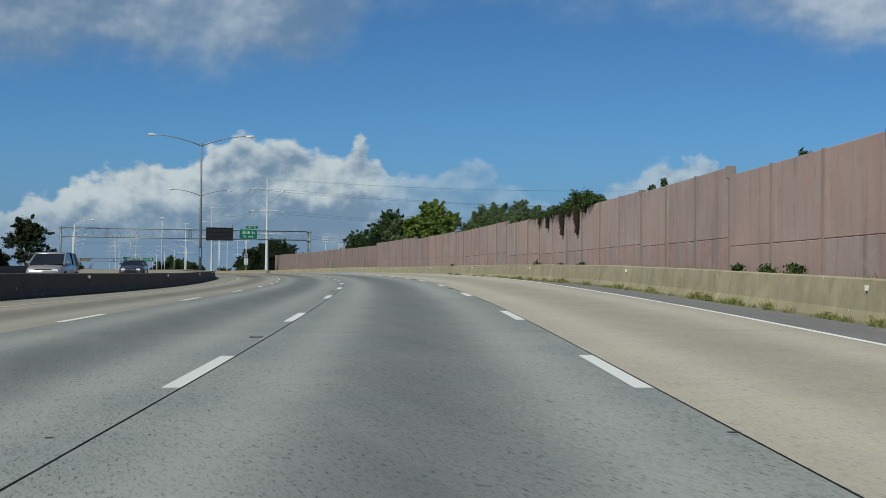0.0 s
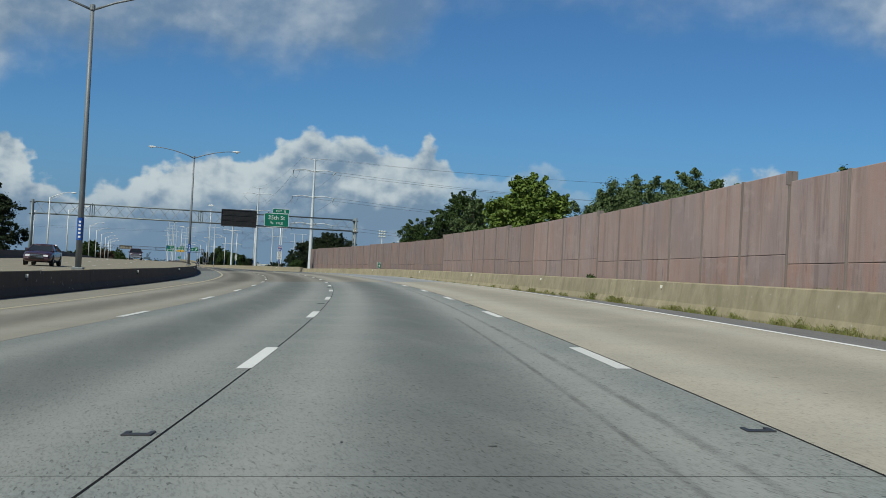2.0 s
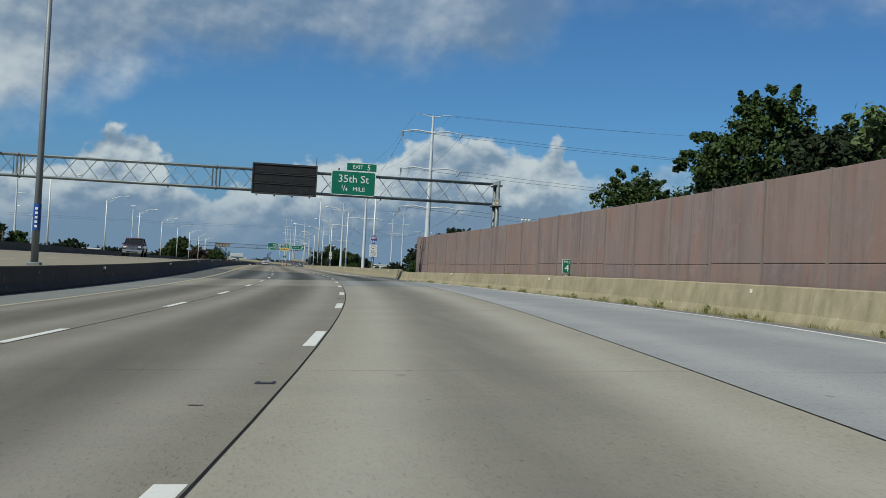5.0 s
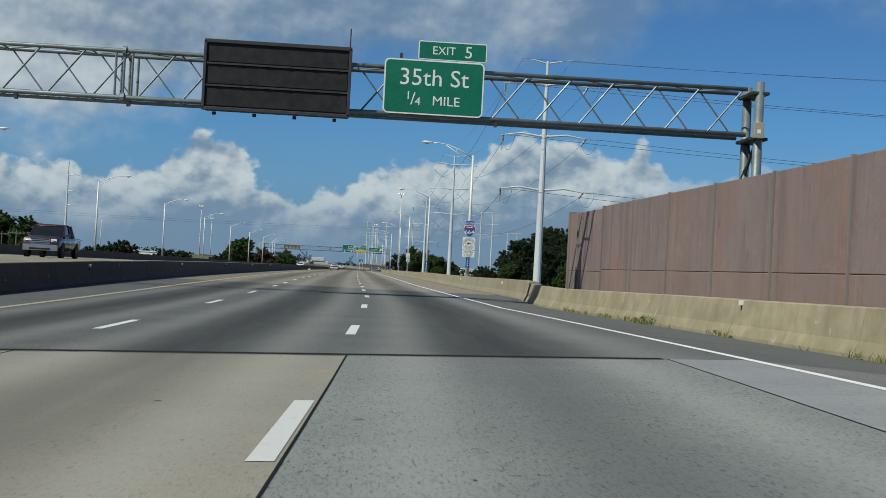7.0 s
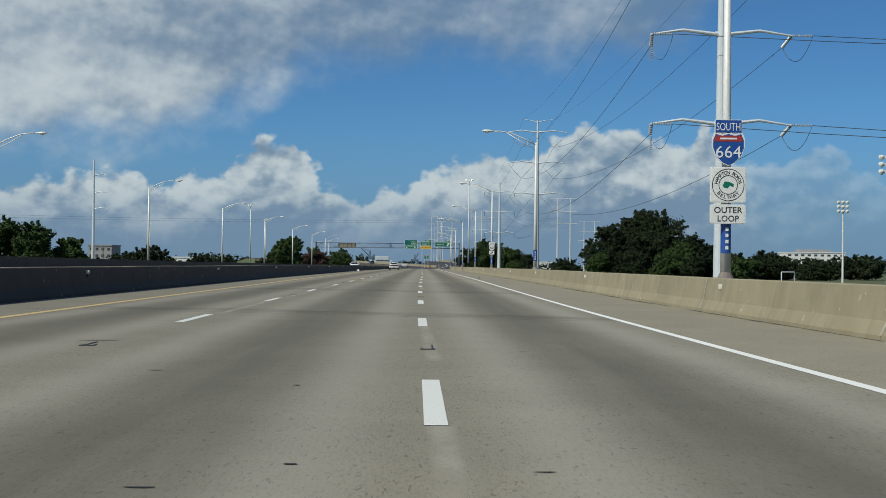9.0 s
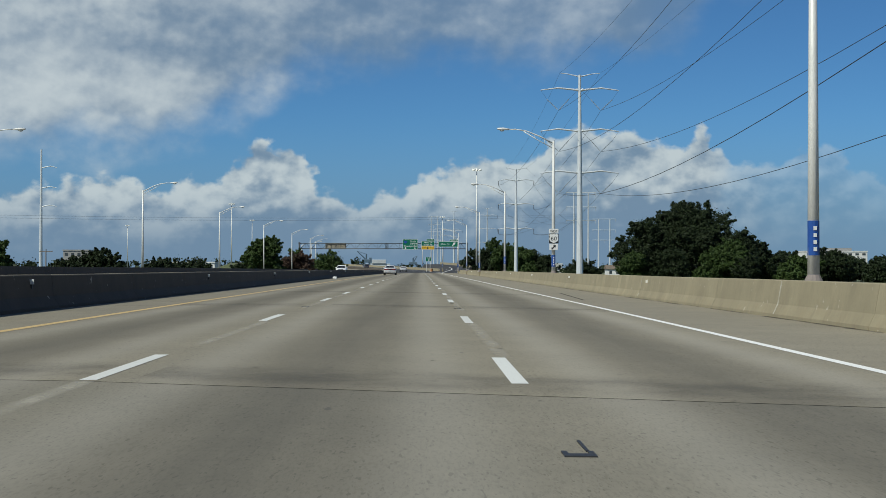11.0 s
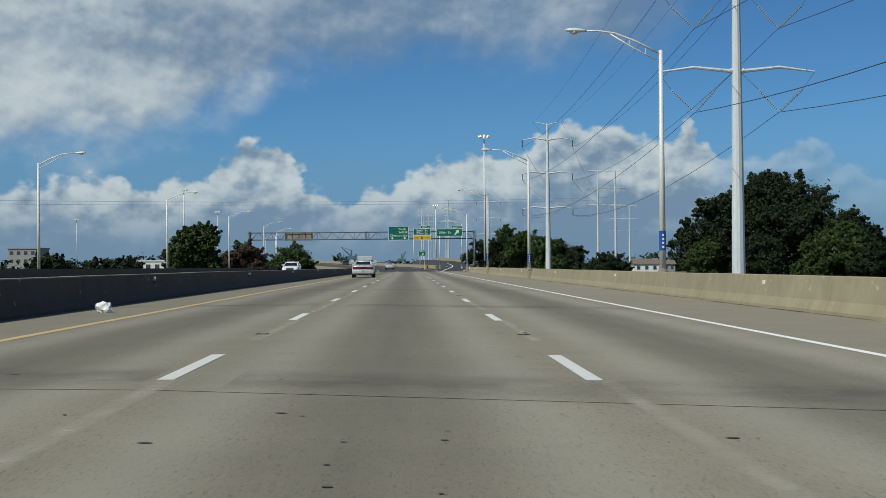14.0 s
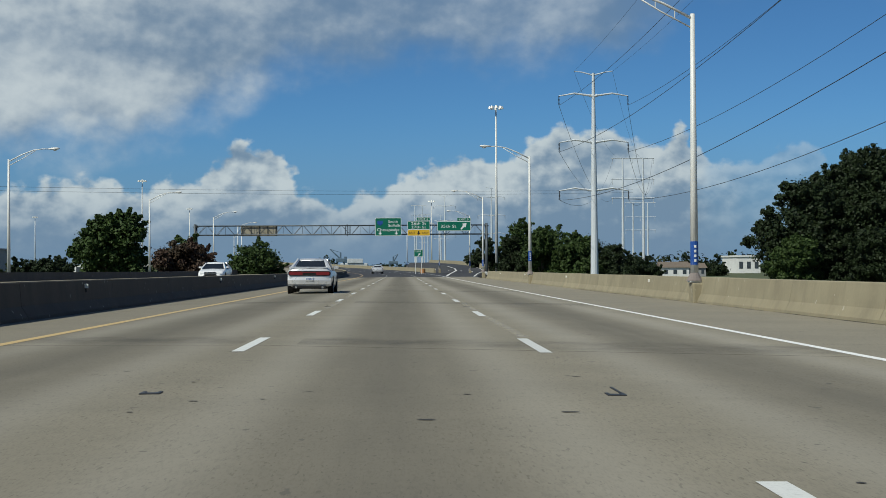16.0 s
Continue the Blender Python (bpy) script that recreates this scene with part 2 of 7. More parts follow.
def simple(name, a, b, scale, rough=0.7, metal=0.0, bump=0.0, stretch=None, detail=4, **kw):
    n = Nodes(name)
    big = n.noise(scale, detail, 0.6, stretch)
    fine = n.noise(scale * 14, 3, 0.6, stretch)
    c = n.mix(n.range(big, 0.3, 0.7), a, b)
    c = n.mix(n.range(fine, 0.4, 0.75, 0.0, 0.35), c, tuple(x * 0.6 for x in a))
    if bump:
        n.bump(fine, bump, 0.01)
    return n.done(c, n.range(big, 0.3, 0.7, rough * 0.9, min(1, rough * 1.1)), metal, **kw)


M["joint"] = simple("joint_seal", (0.01, 0.01, 0.01), (0.022, 0.021, 0.02), 3, 0.9, Specular_IOR_Level=0.1)
M["asphalt"] = simple("fresh_asphalt", (0.028, 0.028, 0.031), (0.045, 0.045, 0.047), 0.8, 0.85, bump=0.3)


def paint(name, col, under):
    n = Nodes(name)
    wear = n.noise(7, 4, 0.7)
    fine = n.noise(45, 2, 0.7)
    c = n.mix(n.range(wear, 0.6, 0.78, 0.0, 0.75), col, under)
    c = n.mix(n.range(fine, 0.45, 0.8, 0.0, 0.35), c, under)
    c = n.mix(n.range(n.random(), 0.0, 1.0, 0.0, 0.25), c, under)
    return n.done(c, 0.7)


M["line_white"] = paint("white_road_paint", (0.66, 0.67, 0.64), (0.34, 0.33, 0.3))
M["line_edge"] = paint("bright_white_road_paint", (0.82, 0.82, 0.79), (0.55, 0.54, 0.5))


def smear(name, col, strength):
    """A dark film on the concrete that thins out unevenly."""
    n = Nodes(name)
    u, v = n.uv()
    k = n.math("MULTIPLY", n.range(n.noise(1.1, 5, 0.65), 0.3, 0.7, 0.15, 1.0), n.range(n.math("ABSOLUTE", n.math("SUBTRACT", v, 0.5)), 0.1, 0.5, 1.0, 0.0))
    return n.done(col, 0.8, Alpha=n.math("MULTIPLY", k, strength))


M["smear"] = smear("dark_cross_stain", (0.06, 0.058, 0.055), 0.22)
M["skid"] = smear("rubber_skid", (0.05, 0.05, 0.05), 0.3)
M["patch"] = smear("dark_oil_patch", (0.045, 0.045, 0.043), 0.75)
M["pale_smear"] = smear("pale_scuff", (0.5, 0.47, 0.39), 0.5)
M["grime"] = smear("gutter_grime", (0.05, 0.045, 0.035), 0.9)
M["line_yellow"] = paint("yellow_road_paint", (0.52, 0.37, 0.16), (0.37, 0.31, 0.2))
M["line_faint"] = paint("worn_yellow_road_paint", (0.37, 0.33, 0.22), (0.28, 0.26, 0.21))


def barrier_concrete(name, base, stain, rust, moss=0.0):
    n = Nodes(name)
    u, v = n.uv()
    fine = n.noise(16, 4, 0.65)
    blot = n.noise(0.9, 4, 0.6)
    drip = n.noise(0.75, 6, 0.68, stretch=(1, 1, 0.8))
    c = n.mix(n.range(blot, 0.3, 0.7), base, tuple(x * 0.82 for x in base))
    c = n.mix(n.range(drip, 0.48, 0.72, 0.0, 0.6), c, stain)
    c = n.mix(n.range(n.math("ADD", n.noise(2.4, 3, 0.6), n.math("MULTIPLY", v, -0.35)), 0.42, 0.62, 0.0, 0.4), c, rust)
    if moss:
        c = n.mix(n.range(n.math("SUBTRACT", n.noise(1.7, 4, 0.6), n.math("MULTIPLY", v, 0.5)), 0.2, 0.5, 0.0, moss), c, (0.16, 0.15, 0.07))
    c = n.mix(n.range(fine, 0.5, 0.8, 0.0, 0.3), c, tuple(x * 0.5 for x in base))
    runs = n.noise(2.2, 5, 0.65, stretch=(1, 1, 0.18))
    c = n.mix(n.range(runs, 0.5, 0.72, 0.0, 0.5), c, tuple(x * 1.05 for x in stain))
    c = n.mix(n.range(runs, 0.42, 0.28, 0.0, 0.35), c, tuple(min(1, x * 1.25) for x in base))
    chip = n.noise(5.0, 2, 0.5)
    c = n.mix(n.range(chip, 0.7, 0.74, 0.0, 0.6), c, (0.5, 0.47, 0.4))
    c = n.mix(n.range(n.random(), 0, 1, 0.0, 0.22), c, stain)
    n.bump(fine, 0.35, 0.01)
    return n.done(c, 0.88)


M["barrier"] = barrier_concrete("weathered_barrier_concrete", (0.385, 0.333, 0.218), (0.195, 0.165, 0.108), (0.32, 0.25, 0.148), 0.4)
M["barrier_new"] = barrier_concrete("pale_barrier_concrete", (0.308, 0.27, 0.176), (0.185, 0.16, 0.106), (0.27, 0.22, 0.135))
# near-black base: the shade on the median's faces is put into the colour
M["median"] = barrier_concrete("shade_dark_median_concrete", (0.072, 0.057, 0.043), (0.04, 0.033, 0.027), (0.068, 0.052, 0.038))


def wall_panel(name, k, rusty=0.0):
    """Exposed-aggregate panel: mauve brown with rusty patches, run-down streaks and sooty stains."""
    n = Nodes(name)

    def tone(r, g, b):
        return (k * r, k * g, k * b)
    blot = n.noise(0.55, 4, 0.6)
    streak = n.noise(1.5, 5, 0.7, stretch=(1, 1, 0.07))
    thin = n.noise(4.5, 6, 0.75, stretch=(1, 1, 0.08))
    rust = n.noise(1.1, 5, 0.65, stretch=(1, 1, 0.35))
    soot = n.noise(2.6, 5, 0.7, stretch=(1, 1, 0.28))
    grit = n.noise(34, 2, 0.75)
    c = n.mix(n.range(blot, 0.3, 0.7), tone(0.40, 0.305, 0.278), tone(0.34, 0.27, 0.26))
    c = n.mix(n.range(rust, 0.5 - 0.07 * rusty, 0.68 - 0.06 * rusty, 0.0, 0.5 + 0.2 * rusty), c, tone(0.42, 0.235, 0.175))
    c = n.mix(n.range(streak, 0.47, 0.7, 0.0, 0.75), c, tone(0.205, 0.15, 0.14))
    c = n.mix(n.range(thin, 0.54, 0.7, 0.0, 0.42), c, tone(0.54, 0.43, 0.39))
    c = n.mix(n.range(thin, 0.44, 0.3, 0.0, 0.3), c, tone(0.2, 0.145, 0.13))
    c = n.mix(n.range(soot, 0.55, 0.74, 0.0, 0.65), c, tone(0.13, 0.1, 0.098))
    cloud = n.noise(0.23, 3, 0.6)
    c = n.mix(n.range(cloud, 0.45, 0.7, 0.0, 0.4), c, tone(0.24, 0.18, 0.175))
    tide = n.noise(0.9, 4, 0.6, stretch=(1, 1, 2.2))
    c = n.mix(n.range(tide, 0.56, 0.7, 0.0, 0.3), c, tone(0.5, 0.4, 0.37))
    c = n.mix(n.range(grit, 0.42, 0.72, 0.0, 0.5), c, tone(0.19, 0.135, 0.12))
    c = n.mix(n.range(n.random(), 0, 1, 0.0, 0.4), c, tone(0.385, 0.255, 0.21))
    n.bump(grit, 0.5, 0.015)
    return n.done(c, 0.92)


M["panel"] = wall_panel("mauve_brown_aggregate_panel", 1.0)
M["panel_low"] = wall_panel("rusty_mauve_aggregate_panel", 0.95, 1.0)
M["panel_mid"] = wall_panel("mauve_aggregate_panel", 0.9)
M["panel_worn"] = wall_panel("worn_mauve_aggregate_panel", 0.77, 0.45)
M["panel_old"] = wall_panel("dark_mauve_aggregate_panel", 0.64, 0.6)
M["post"] = simple("wall_post_concrete", (0.22, 0.19, 0.175), (0.16, 0.135, 0.125), 0.9, 0.9, bump=0.3, stretch=(1, 1, 0.2))
M["galv"] = simple("galvanised_steel", (0.70, 0.70, 0.67), (0.58, 0.585, 0.565), 2.0, 0.5, 0.1, stretch=(1, 1, 0.3))
M["tower"] = simple("pale_galvanised_tower_steel", (0.62, 0.66, 0.69), (0.53, 0.57, 0.6), 0.7, 0.55, 0.2, stretch=(1, 1, 0.2))
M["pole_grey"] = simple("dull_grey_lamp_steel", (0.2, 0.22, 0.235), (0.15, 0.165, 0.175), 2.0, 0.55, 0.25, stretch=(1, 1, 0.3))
M["truss"] = simple("weathered_aluminium_truss", (0.2, 0.24, 0.255), (0.14, 0.16, 0.165), 1.2, 0.5, 0.3)
M["dark_steel"] = simple("dark_steel", (0.035, 0.037, 0.04), (0.05, 0.05, 0.052), 2.0, 0.55, 0.3)
M["sign_back"] = simple("dull_sign_back", (0.3, 0.27, 0.2), (0.36, 0.33, 0.26), 1.0, 0.6, 0.2)
M["vms"] = simple("sign_housing_black", (0.012, 0.013, 0.015), (0.02, 0.021, 0.023), 1.5, 0.6, Specular_IOR_Level=0.2)
M["green"] = simple("green_sign_sheeting", (0.0, 0.118, 0.07), (0.0, 0.14, 0.082), 0.6, 0.45)
M["blue"] = simple("blue_sign_sheeting", (0.012, 0.06, 0.27), (0.015, 0.075, 0.31), 1.5, 0.45)
M["red"] = simple("red_sign_sheeting", (0.3, 0.03, 0.03), (0.36, 0.04, 0.04), 1.5, 0.45)
M["yellow"] = simple("yellow_sign_sheeting", (0.6, 0.36, 0.02), (0.66, 0.41, 0.03), 1.5, 0.45)
M["white"] = simple("white_sign_sheeting", (0.74, 0.75, 0.74), (0.66, 0.67, 0.66), 1.2, 0.5)
M["black"] = simple("black_sign_ink", (0.012, 0.012, 0.012), (0.02, 0.02, 0.02), 2, 0.5)
M["reflector"] = simple("white_reflector", (0.75, 0.75, 0.7), (0.62, 0.62, 0.57), 8, 0.3)
M["dark_truss"] = simple("dark_weathered_truss", (0.09, 0.105, 0.115), (0.06, 0.07, 0.08), 1.2, 0.55, 0.3)
M["wire"] = simple("dull_conductor", (0.06, 0.065, 0.07), (0.09, 0.095, 0.1), 2, 0.5, 0.4)
M["insulator"] = simple("grey_insulator", (0.36, 0.4, 0.43), (0.2, 0.23, 0.26), 9, 0.35)
M["wood_pole"] = simple("weathered_pole_wood", (0.13, 0.1, 0.075), (0.18, 0.15, 0.12), 3, 0.9, stretch=(1, 1, 0.1))
M["bark"] = simple("tree_bark", (0.07, 0.055, 0.042), (0.11, 0.09, 0.07), 3, 0.95, bump=0.6, stretch=(1, 1, 0.2))


def leaf(name, a, b, c2):
    n = Nodes(name)
    r = n.t.nodes.new("ShaderNodeNewGeometry").outputs["Random Per Island"]
    big = n.noise(0.35, 3, 0.6)
    c = n.mix(r, a, b)
    c = n.mix(n.range(big, 0.42, 0.7, 0.0, 0.7), c, c2)
    mid = n.noise(1.3, 3, 0.6)
    c = n.mix(n.range(mid, 0.5, 0.72, 0.0, 0.6), c, tuple(1.35 * x for x in b))
    n.bsdf.inputs["Specular IOR Level"].default_value = 0.25
    return n.done(c, 0.65)


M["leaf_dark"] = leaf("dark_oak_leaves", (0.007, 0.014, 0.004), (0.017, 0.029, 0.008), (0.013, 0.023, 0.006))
M["leaf_mid"] = leaf("green_leaves", (0.018, 0.038, 0.008), (0.040, 0.066, 0.014), (0.032, 0.056, 0.012))
M["leaf_bright"] = leaf("bright_green_leaves", (0.051, 0.093, 0.014), (0.119, 0.162, 0.027), (0.085, 0.132, 0.021))
M["leaf_grey"] = leaf("grey_green_leaves", (0.05, 0.082, 0.028), (0.095, 0.132, 0.05), (0.08, 0.115, 0.038))
M["leaf_brown"] = leaf("purple_brown_leaves", (0.040, 0.024, 0.018), (0.068, 0.040, 0.027), (0.040, 0.036, 0.018))
M["weed"] = leaf("roadside_weeds", (0.08, 0.11, 0.025), (0.2, 0.2, 0.06), (0.16, 0.145, 0.055))
M["dead_vine"] = leaf("dry_hanging_vine", (0.03, 0.022, 0.018), (0.055, 0.045, 0.03), (0.03, 0.035, 0.018))
M["grass"] = simple("rough_grass", (0.055, 0.075, 0.025), (0.1, 0.105, 0.045), 0.15, 0.95, bump=0.5)
M["soil"] = simple("weedy_soil", (0.12, 0.1, 0.06), (0.17, 0.15, 0.09), 0.8, 0.95, bump=0.6)
M["building_white"] = simple("white_painted_masonry", (0.7, 0.7, 0.68), (0.62, 0.62, 0.6), 0.1, 0.8)
M["building_tan"] = simple("pale_masonry", (0.25, 0.25, 0.25), (0.29, 0.29, 0.29), 0.1, 0.85)
M["window_dark"] = simple("dark_window_glass", (0.04, 0.05, 0.06), (0.06, 0.07, 0.08), 0.3, 0.25)
M["crane"] = simple("port_crane_blue", (0.07, 0.12, 0.17), (0.1, 0.15, 0.2), 0.1, 0.7)


def car_paint(name, col, metal, flake=0.0):
    n = Nodes(name)
    dust = n.noise(2.0, 4, 0.6)
    c = n.mix(n.range(dust, 0.45, 0.8, 0.0, 0.2), col, (0.3, 0.28, 0.25))
    return n.done(c, n.range(dust, 0.3, 0.7, 0.24, 0.36), metal, Coat_Weight=0.6, Coat_Roughness=0.06)


M["silver"] = car_paint("silver_car_paint", (0.62, 0.625, 0.63), 0.35)
M["car_white"] = car_paint("white_car_paint", (0.78, 0.78, 0.78), 0.0)
M["maroon"] = car_paint("dark_maroon_car_paint", (0.055, 0.022, 0.03), 0.3)
M["charcoal"] = car_paint("charcoal_car_paint", (0.05, 0.055, 0.065), 0.3)
M["beige_grey"] = car_paint("pewter_car_paint", (0.3, 0.29, 0.28), 0.4)
M["glass"] = simple("tinted_car_glass", (0.012, 0.015, 0.017), (0.018, 0.02, 0.023), 1.0, 0.05, detail=1, Specular_IOR_Level=0.5)
M["rubber"] = simple("tyre_rubber", (0.018, 0.018, 0.018), (0.03, 0.03, 0.029), 4, 0.85)
M["trim"] = simple("black_car_trim", (0.012, 0.012, 0.013), (0.018, 0.018, 0.018), 3, 0.65, Specular_IOR_Level=0.15)
M["rim"] = simple("alloy_rim", (0.5, 0.5, 0.51), (0.42, 0.42, 0.43), 3, 0.35, 0.8)
M["chrome"] = simple("chrome", (0.65, 0.66, 0.67), (0.58, 0.59, 0.6), 3, 0.12, 0.95)
M["tail"] = simple("red_tail_lens", (0.13, 0.006, 0.008), (0.19, 0.01, 0.012), 4, 0.35)
M["lens"] = simple("clear_lamp_lens", (0.75, 0.77, 0.78), (0.66, 0.68, 0.7), 4, 0.1)
M["lampglass"] = simple("street_lamp_lens", (0.6, 0.62, 0.6), (0.5, 0.52, 0.5), 4, 0.2)
M["ship_grey"] = simple("hazy_ship_paint", (0.42, 0.45, 0.48), (0.52, 0.55, 0.57), 0.1, 0.8)
M["mortar"] = simple("pale_joint_mortar", (0.46, 0.44, 0.37), (0.3, 0.27, 0.2), 6, 0.9)
M["tar"] = simple("dark_tar_spot", (0.035, 0.034, 0.032), (0.06, 0.056, 0.05), 5, 0.8)
M["cushion"] = simple("faded_orange_plastic", (0.45, 0.2, 0.06), (0.38, 0.19, 0.08), 3, 0.6)

# ---- building helpers ----
def mesh_of(name, verts, faces, mat, uvs=None, smooth=False):
    me = bpy.data.meshes.new(name)
    me.from_pydata(verts, [], faces)
    if uvs is not None:
        layer = me.uv_layers.new(name="UVMap")
        idx = np.empty(len(me.loops), dtype=np.int32)
        me.loops.foreach_get("vertex_index", idx)
        layer.data.foreach_set("uv", np.asarray(uvs, dtype=np.float32)[idx].ravel())
    me.materials.append(mat)
    if smooth:
        me.polygons.foreach_set("use_smooth", [True] * len(me.polygons))
    me.update()
    return me


def part(name, bm, material, parent, label="", smooth=False):
    """Links a bmesh as one mesh object under a thing or a part."""
    me = bpy.data.meshes.new(name)
    bm.to_mesh(me)
    bm.free()
    me.materials.append(material)
    if smooth:
        me.polygons.foreach_set("use_smooth", [True] * len(me.polygons))
    ob = new(name, me)
    ob.parent = parent
    return tagged(ob, label)


def piece(name, me, parent, m=None):
    ob = new(name, me)
    ob.parent = parent
    if m is not None:
        ob.matrix_basis = m
    return ob


def thing(name, m, label, category, group="", kind=""):
    ob = new(name)
    ob.empty_display_size = 0.2
    ob.matrix_basis = m
    return tagged(ob, label, category, group, kind)


def box(bm, x0, x1, y0, y1, z0, z1, bevel=0.0):
    vs = [bm.verts.new(p) for p in ((x0, y0, z0), (x1, y0, z0), (x1, y1, z0), (x0, y1, z0), (x0, y0, z1), (x1, y0, z1), (x1, y1, z1), (x0, y1, z1))]
    fs = [bm.faces.new([vs[i] for i in f]) for f in ((3, 2, 1, 0), (4, 5, 6, 7), (0, 1, 5, 4), (1, 2, 6, 5), (2, 3, 7, 6), (3, 0, 4, 7))]
    if bevel:
        edges = list({e for f in fs for e in f.edges})
        bmesh.ops.bevel(bm, geom=edges, offset=bevel, segments=2, affect="EDGES", profile=0.5)
    return bm


def boxed(*a, **k):
    return box(bmesh.new(), *a, **k)


def tube(bm, path, radii, sides=8, caps=True):
    """A round bar along a list of points, with one radius or one for each point."""
    path = [Vector(p) for p in path]
    if isinstance(radii, (int, float)):
        radii = [radii] * len(path)
    rings = []
    for i, p in enumerate(path):
        d = (path[min(i + 1, len(path) - 1)] - path[max(i - 1, 0)]).normalized()
        ref = Vector((0, 0, 1)) if abs(d.z) < 0.9 else Vector((1, 0, 0))
        a = d.cross(ref).normalized()
        b = d.cross(a)
        rings.append([bm.verts.new(p + (a * math.cos(2 * math.pi * k / sides) + b * math.sin(2 * math.pi * k / sides)) * radii[i]) for k in range(sides)])
    for r0, r1 in zip(rings, rings[1:]):
        for k in range(sides):
            bm.faces.new((r0[k], r0[(k + 1) % sides], r1[(k + 1) % sides], r1[k]))
    if caps:
        bm.faces.new(rings[0][::-1])
        bm.faces.new(rings[-1])
    return bm


def tubed(path, radii, sides=8):
    return tube(bmesh.new(), path, radii, sides)


def prism(bm, outline, y0, y1):
    """A flat shape in x and z, given its outline, with thickness along y."""
    a = [bm.verts.new((x, y0, z)) for x, z in outline]
    b = [bm.verts.new((x, y1, z)) for x, z in outline]
    n = len(a)
    bm.faces.new(a)
    bm.faces.new(b[::-1])
    for i in range(n):
        bm.faces.new((a[i], b[i], b[(i + 1) % n], a[(i + 1) % n]))
    bmesh.ops.recalc_face_normals(bm, faces=bm.faces)
    return bm


def rounded(x0, x1, z0, z1, r, n=5):
    pts = []
    for cx, cz, a0 in ((x1 - r, z1 - r, 0), (x0 + r, z1 - r, 90), (x0 + r, z0 + r, 180), (x1 - r, z0 + r, 270)):
        for k in range(n + 1):
            a = radians(a0 + 90 * k / n)
            pts.append((cx + r * math.cos(a), cz + r * math.sin(a)))
    return pts


def lettering(words, size, x, z, y, material, parent, name="lettering", width=None):
    """Raised lettering that faces -y, centred on x, with its baseline at z."""
    cu = bpy.data.curves.new(name, "FONT")
    cu.body, cu.size, cu.align_x, cu.extrude, cu.offset = words, size, "CENTER", 0.003, 0.0
    cu.resolution_u = 3
    tmp = bpy.data.objects.new(name, cu)
    scene.collection.objects.link(tmp)
    bpy.context.view_layer.update()
    me = bpy.data.meshes.new_from_object(tmp.evaluated_get(bpy.context.evaluated_depsgraph_get()))
    bpy.data.objects.remove(tmp)
    me.materials.clear()
    me.materials.append(material)
    ob = new(name, me)
    s = 1.0
    if width:
        xs = [v.co.x for v in me.vertices]
        s = width / max(0.01, max(xs) - min(xs))
    ob.parent = parent
    ob.matrix_basis = pose(x, y, z, 90) @ Matrix.Diagonal((s, 1, 1, 1))
    return ob


# ---- the line of the road ----
# knots along the line between the two right-hand lanes: x, y, z and the cross fall in degrees
KNOTS = [(-29.01, 15.62, -1.20, 0), (-22.13, 43.39, -.84, -1.2), (-15.97, 71.29, -.59, -2.4), (-10.83, 99.35, -.43, -2.85),
         (-6.5, 127.56, -.28, -2.8), (-3.01, 155.85, -.17, -2.7), (-.56, 184.25, -.05, -2.7), (.9, 212.74, .02, -2.5), (1.76, 241.27, .05, -1.5),
         (1.94, 269.84, .02, -.2), (1.80, 298.44, .01, .3), (1.72, 327, .02, .4), (1.73, 355.66, .03, .6), (1.76, 384.26, 0, .7),
         (1.73, 412.85, -.03, .7), (1.72, 441.43, -.06, .7), (1.73, 470, -.1, .7)]


def alignment():
    k0, k1 = np.array(KNOTS[0]), np.array(KNOTS[-1])
    back = [k0 + np.array((-(6.9 + .35 * k) * k, -27.6 * k, -.1 * k, 0)) for k in (6, 5, 4, 3, 2, 1)]
    ahead = []
    for k in range(1, 24):
        far = max(0, k - 6)
        ahead.append(k1 + np.array((-0.44 * far * far, 28.57 * k, -.05 * min(k, 5) + 0.02 * far * far, -.1 * min(k, 7))))
    knots = np.vstack([back, KNOTS, ahead])
    out = []
    for i in range(1, len(knots) - 2):
        p0, p1, p2, p3 = knots[i - 1:i + 3]
        for j in range(28):
            u = j / 28
            out.append(.5 * (2 * p1 + (p2 - p0) * u + (2 * p0 - 5 * p1 + 4 * p2 - p3) * u * u + (3 * p1 - p0 - 3 * p2 + p3) * u ** 3))
    out = np.array(out)
    s = np.concatenate([[0], np.cumsum(np.hypot(*np.diff(out[:, :2], axis=0).T))])
    s -= s[np.argmin(np.hypot(out[:, 0] + 29.01, out[:, 1] - 15.62))]
    d = np.gradient(out[:, :2], axis=0)
    d /= np.hypot(*d.T)[:, None]
    return s, out, d


AS, AP, AD = alignment()


def table(rows):
    xs, ys = [r[0] for r in rows], [r[1] for r in rows]
    return lambda s: float(np.interp(s, xs, ys))


edge_at = table([(165, 7.3), (235, 3.68), (900, 3.75)])
barrier_at = table([(-170, 11.1), (140, 11.05), (176, 10.4), (202, 9.2), (226, 7.5), (246, 6.35), (251, 6.25), (262, 6.4), (380, 6.8), (480, 7.3), (600, 7.3)])
wall_at = table([(-170, 12.8), (20, 12.35), (120, 12.35), (142, 12.2), (170, 11.45), (213, 9.6), (238, 8.5), (251.1, 8.03)])
shoulder_drop = table([(-170, 0.46), (140, 0.45), (202, 0.38), (226, 0.28), (246, 0.19), (253, 0.02), (262, 0.0)])
low_barrier = table([(-170, 0.91), (150, 0.91), (206, 0.87), (226, 0.79), (246, 0.72), (260, 0.7)])


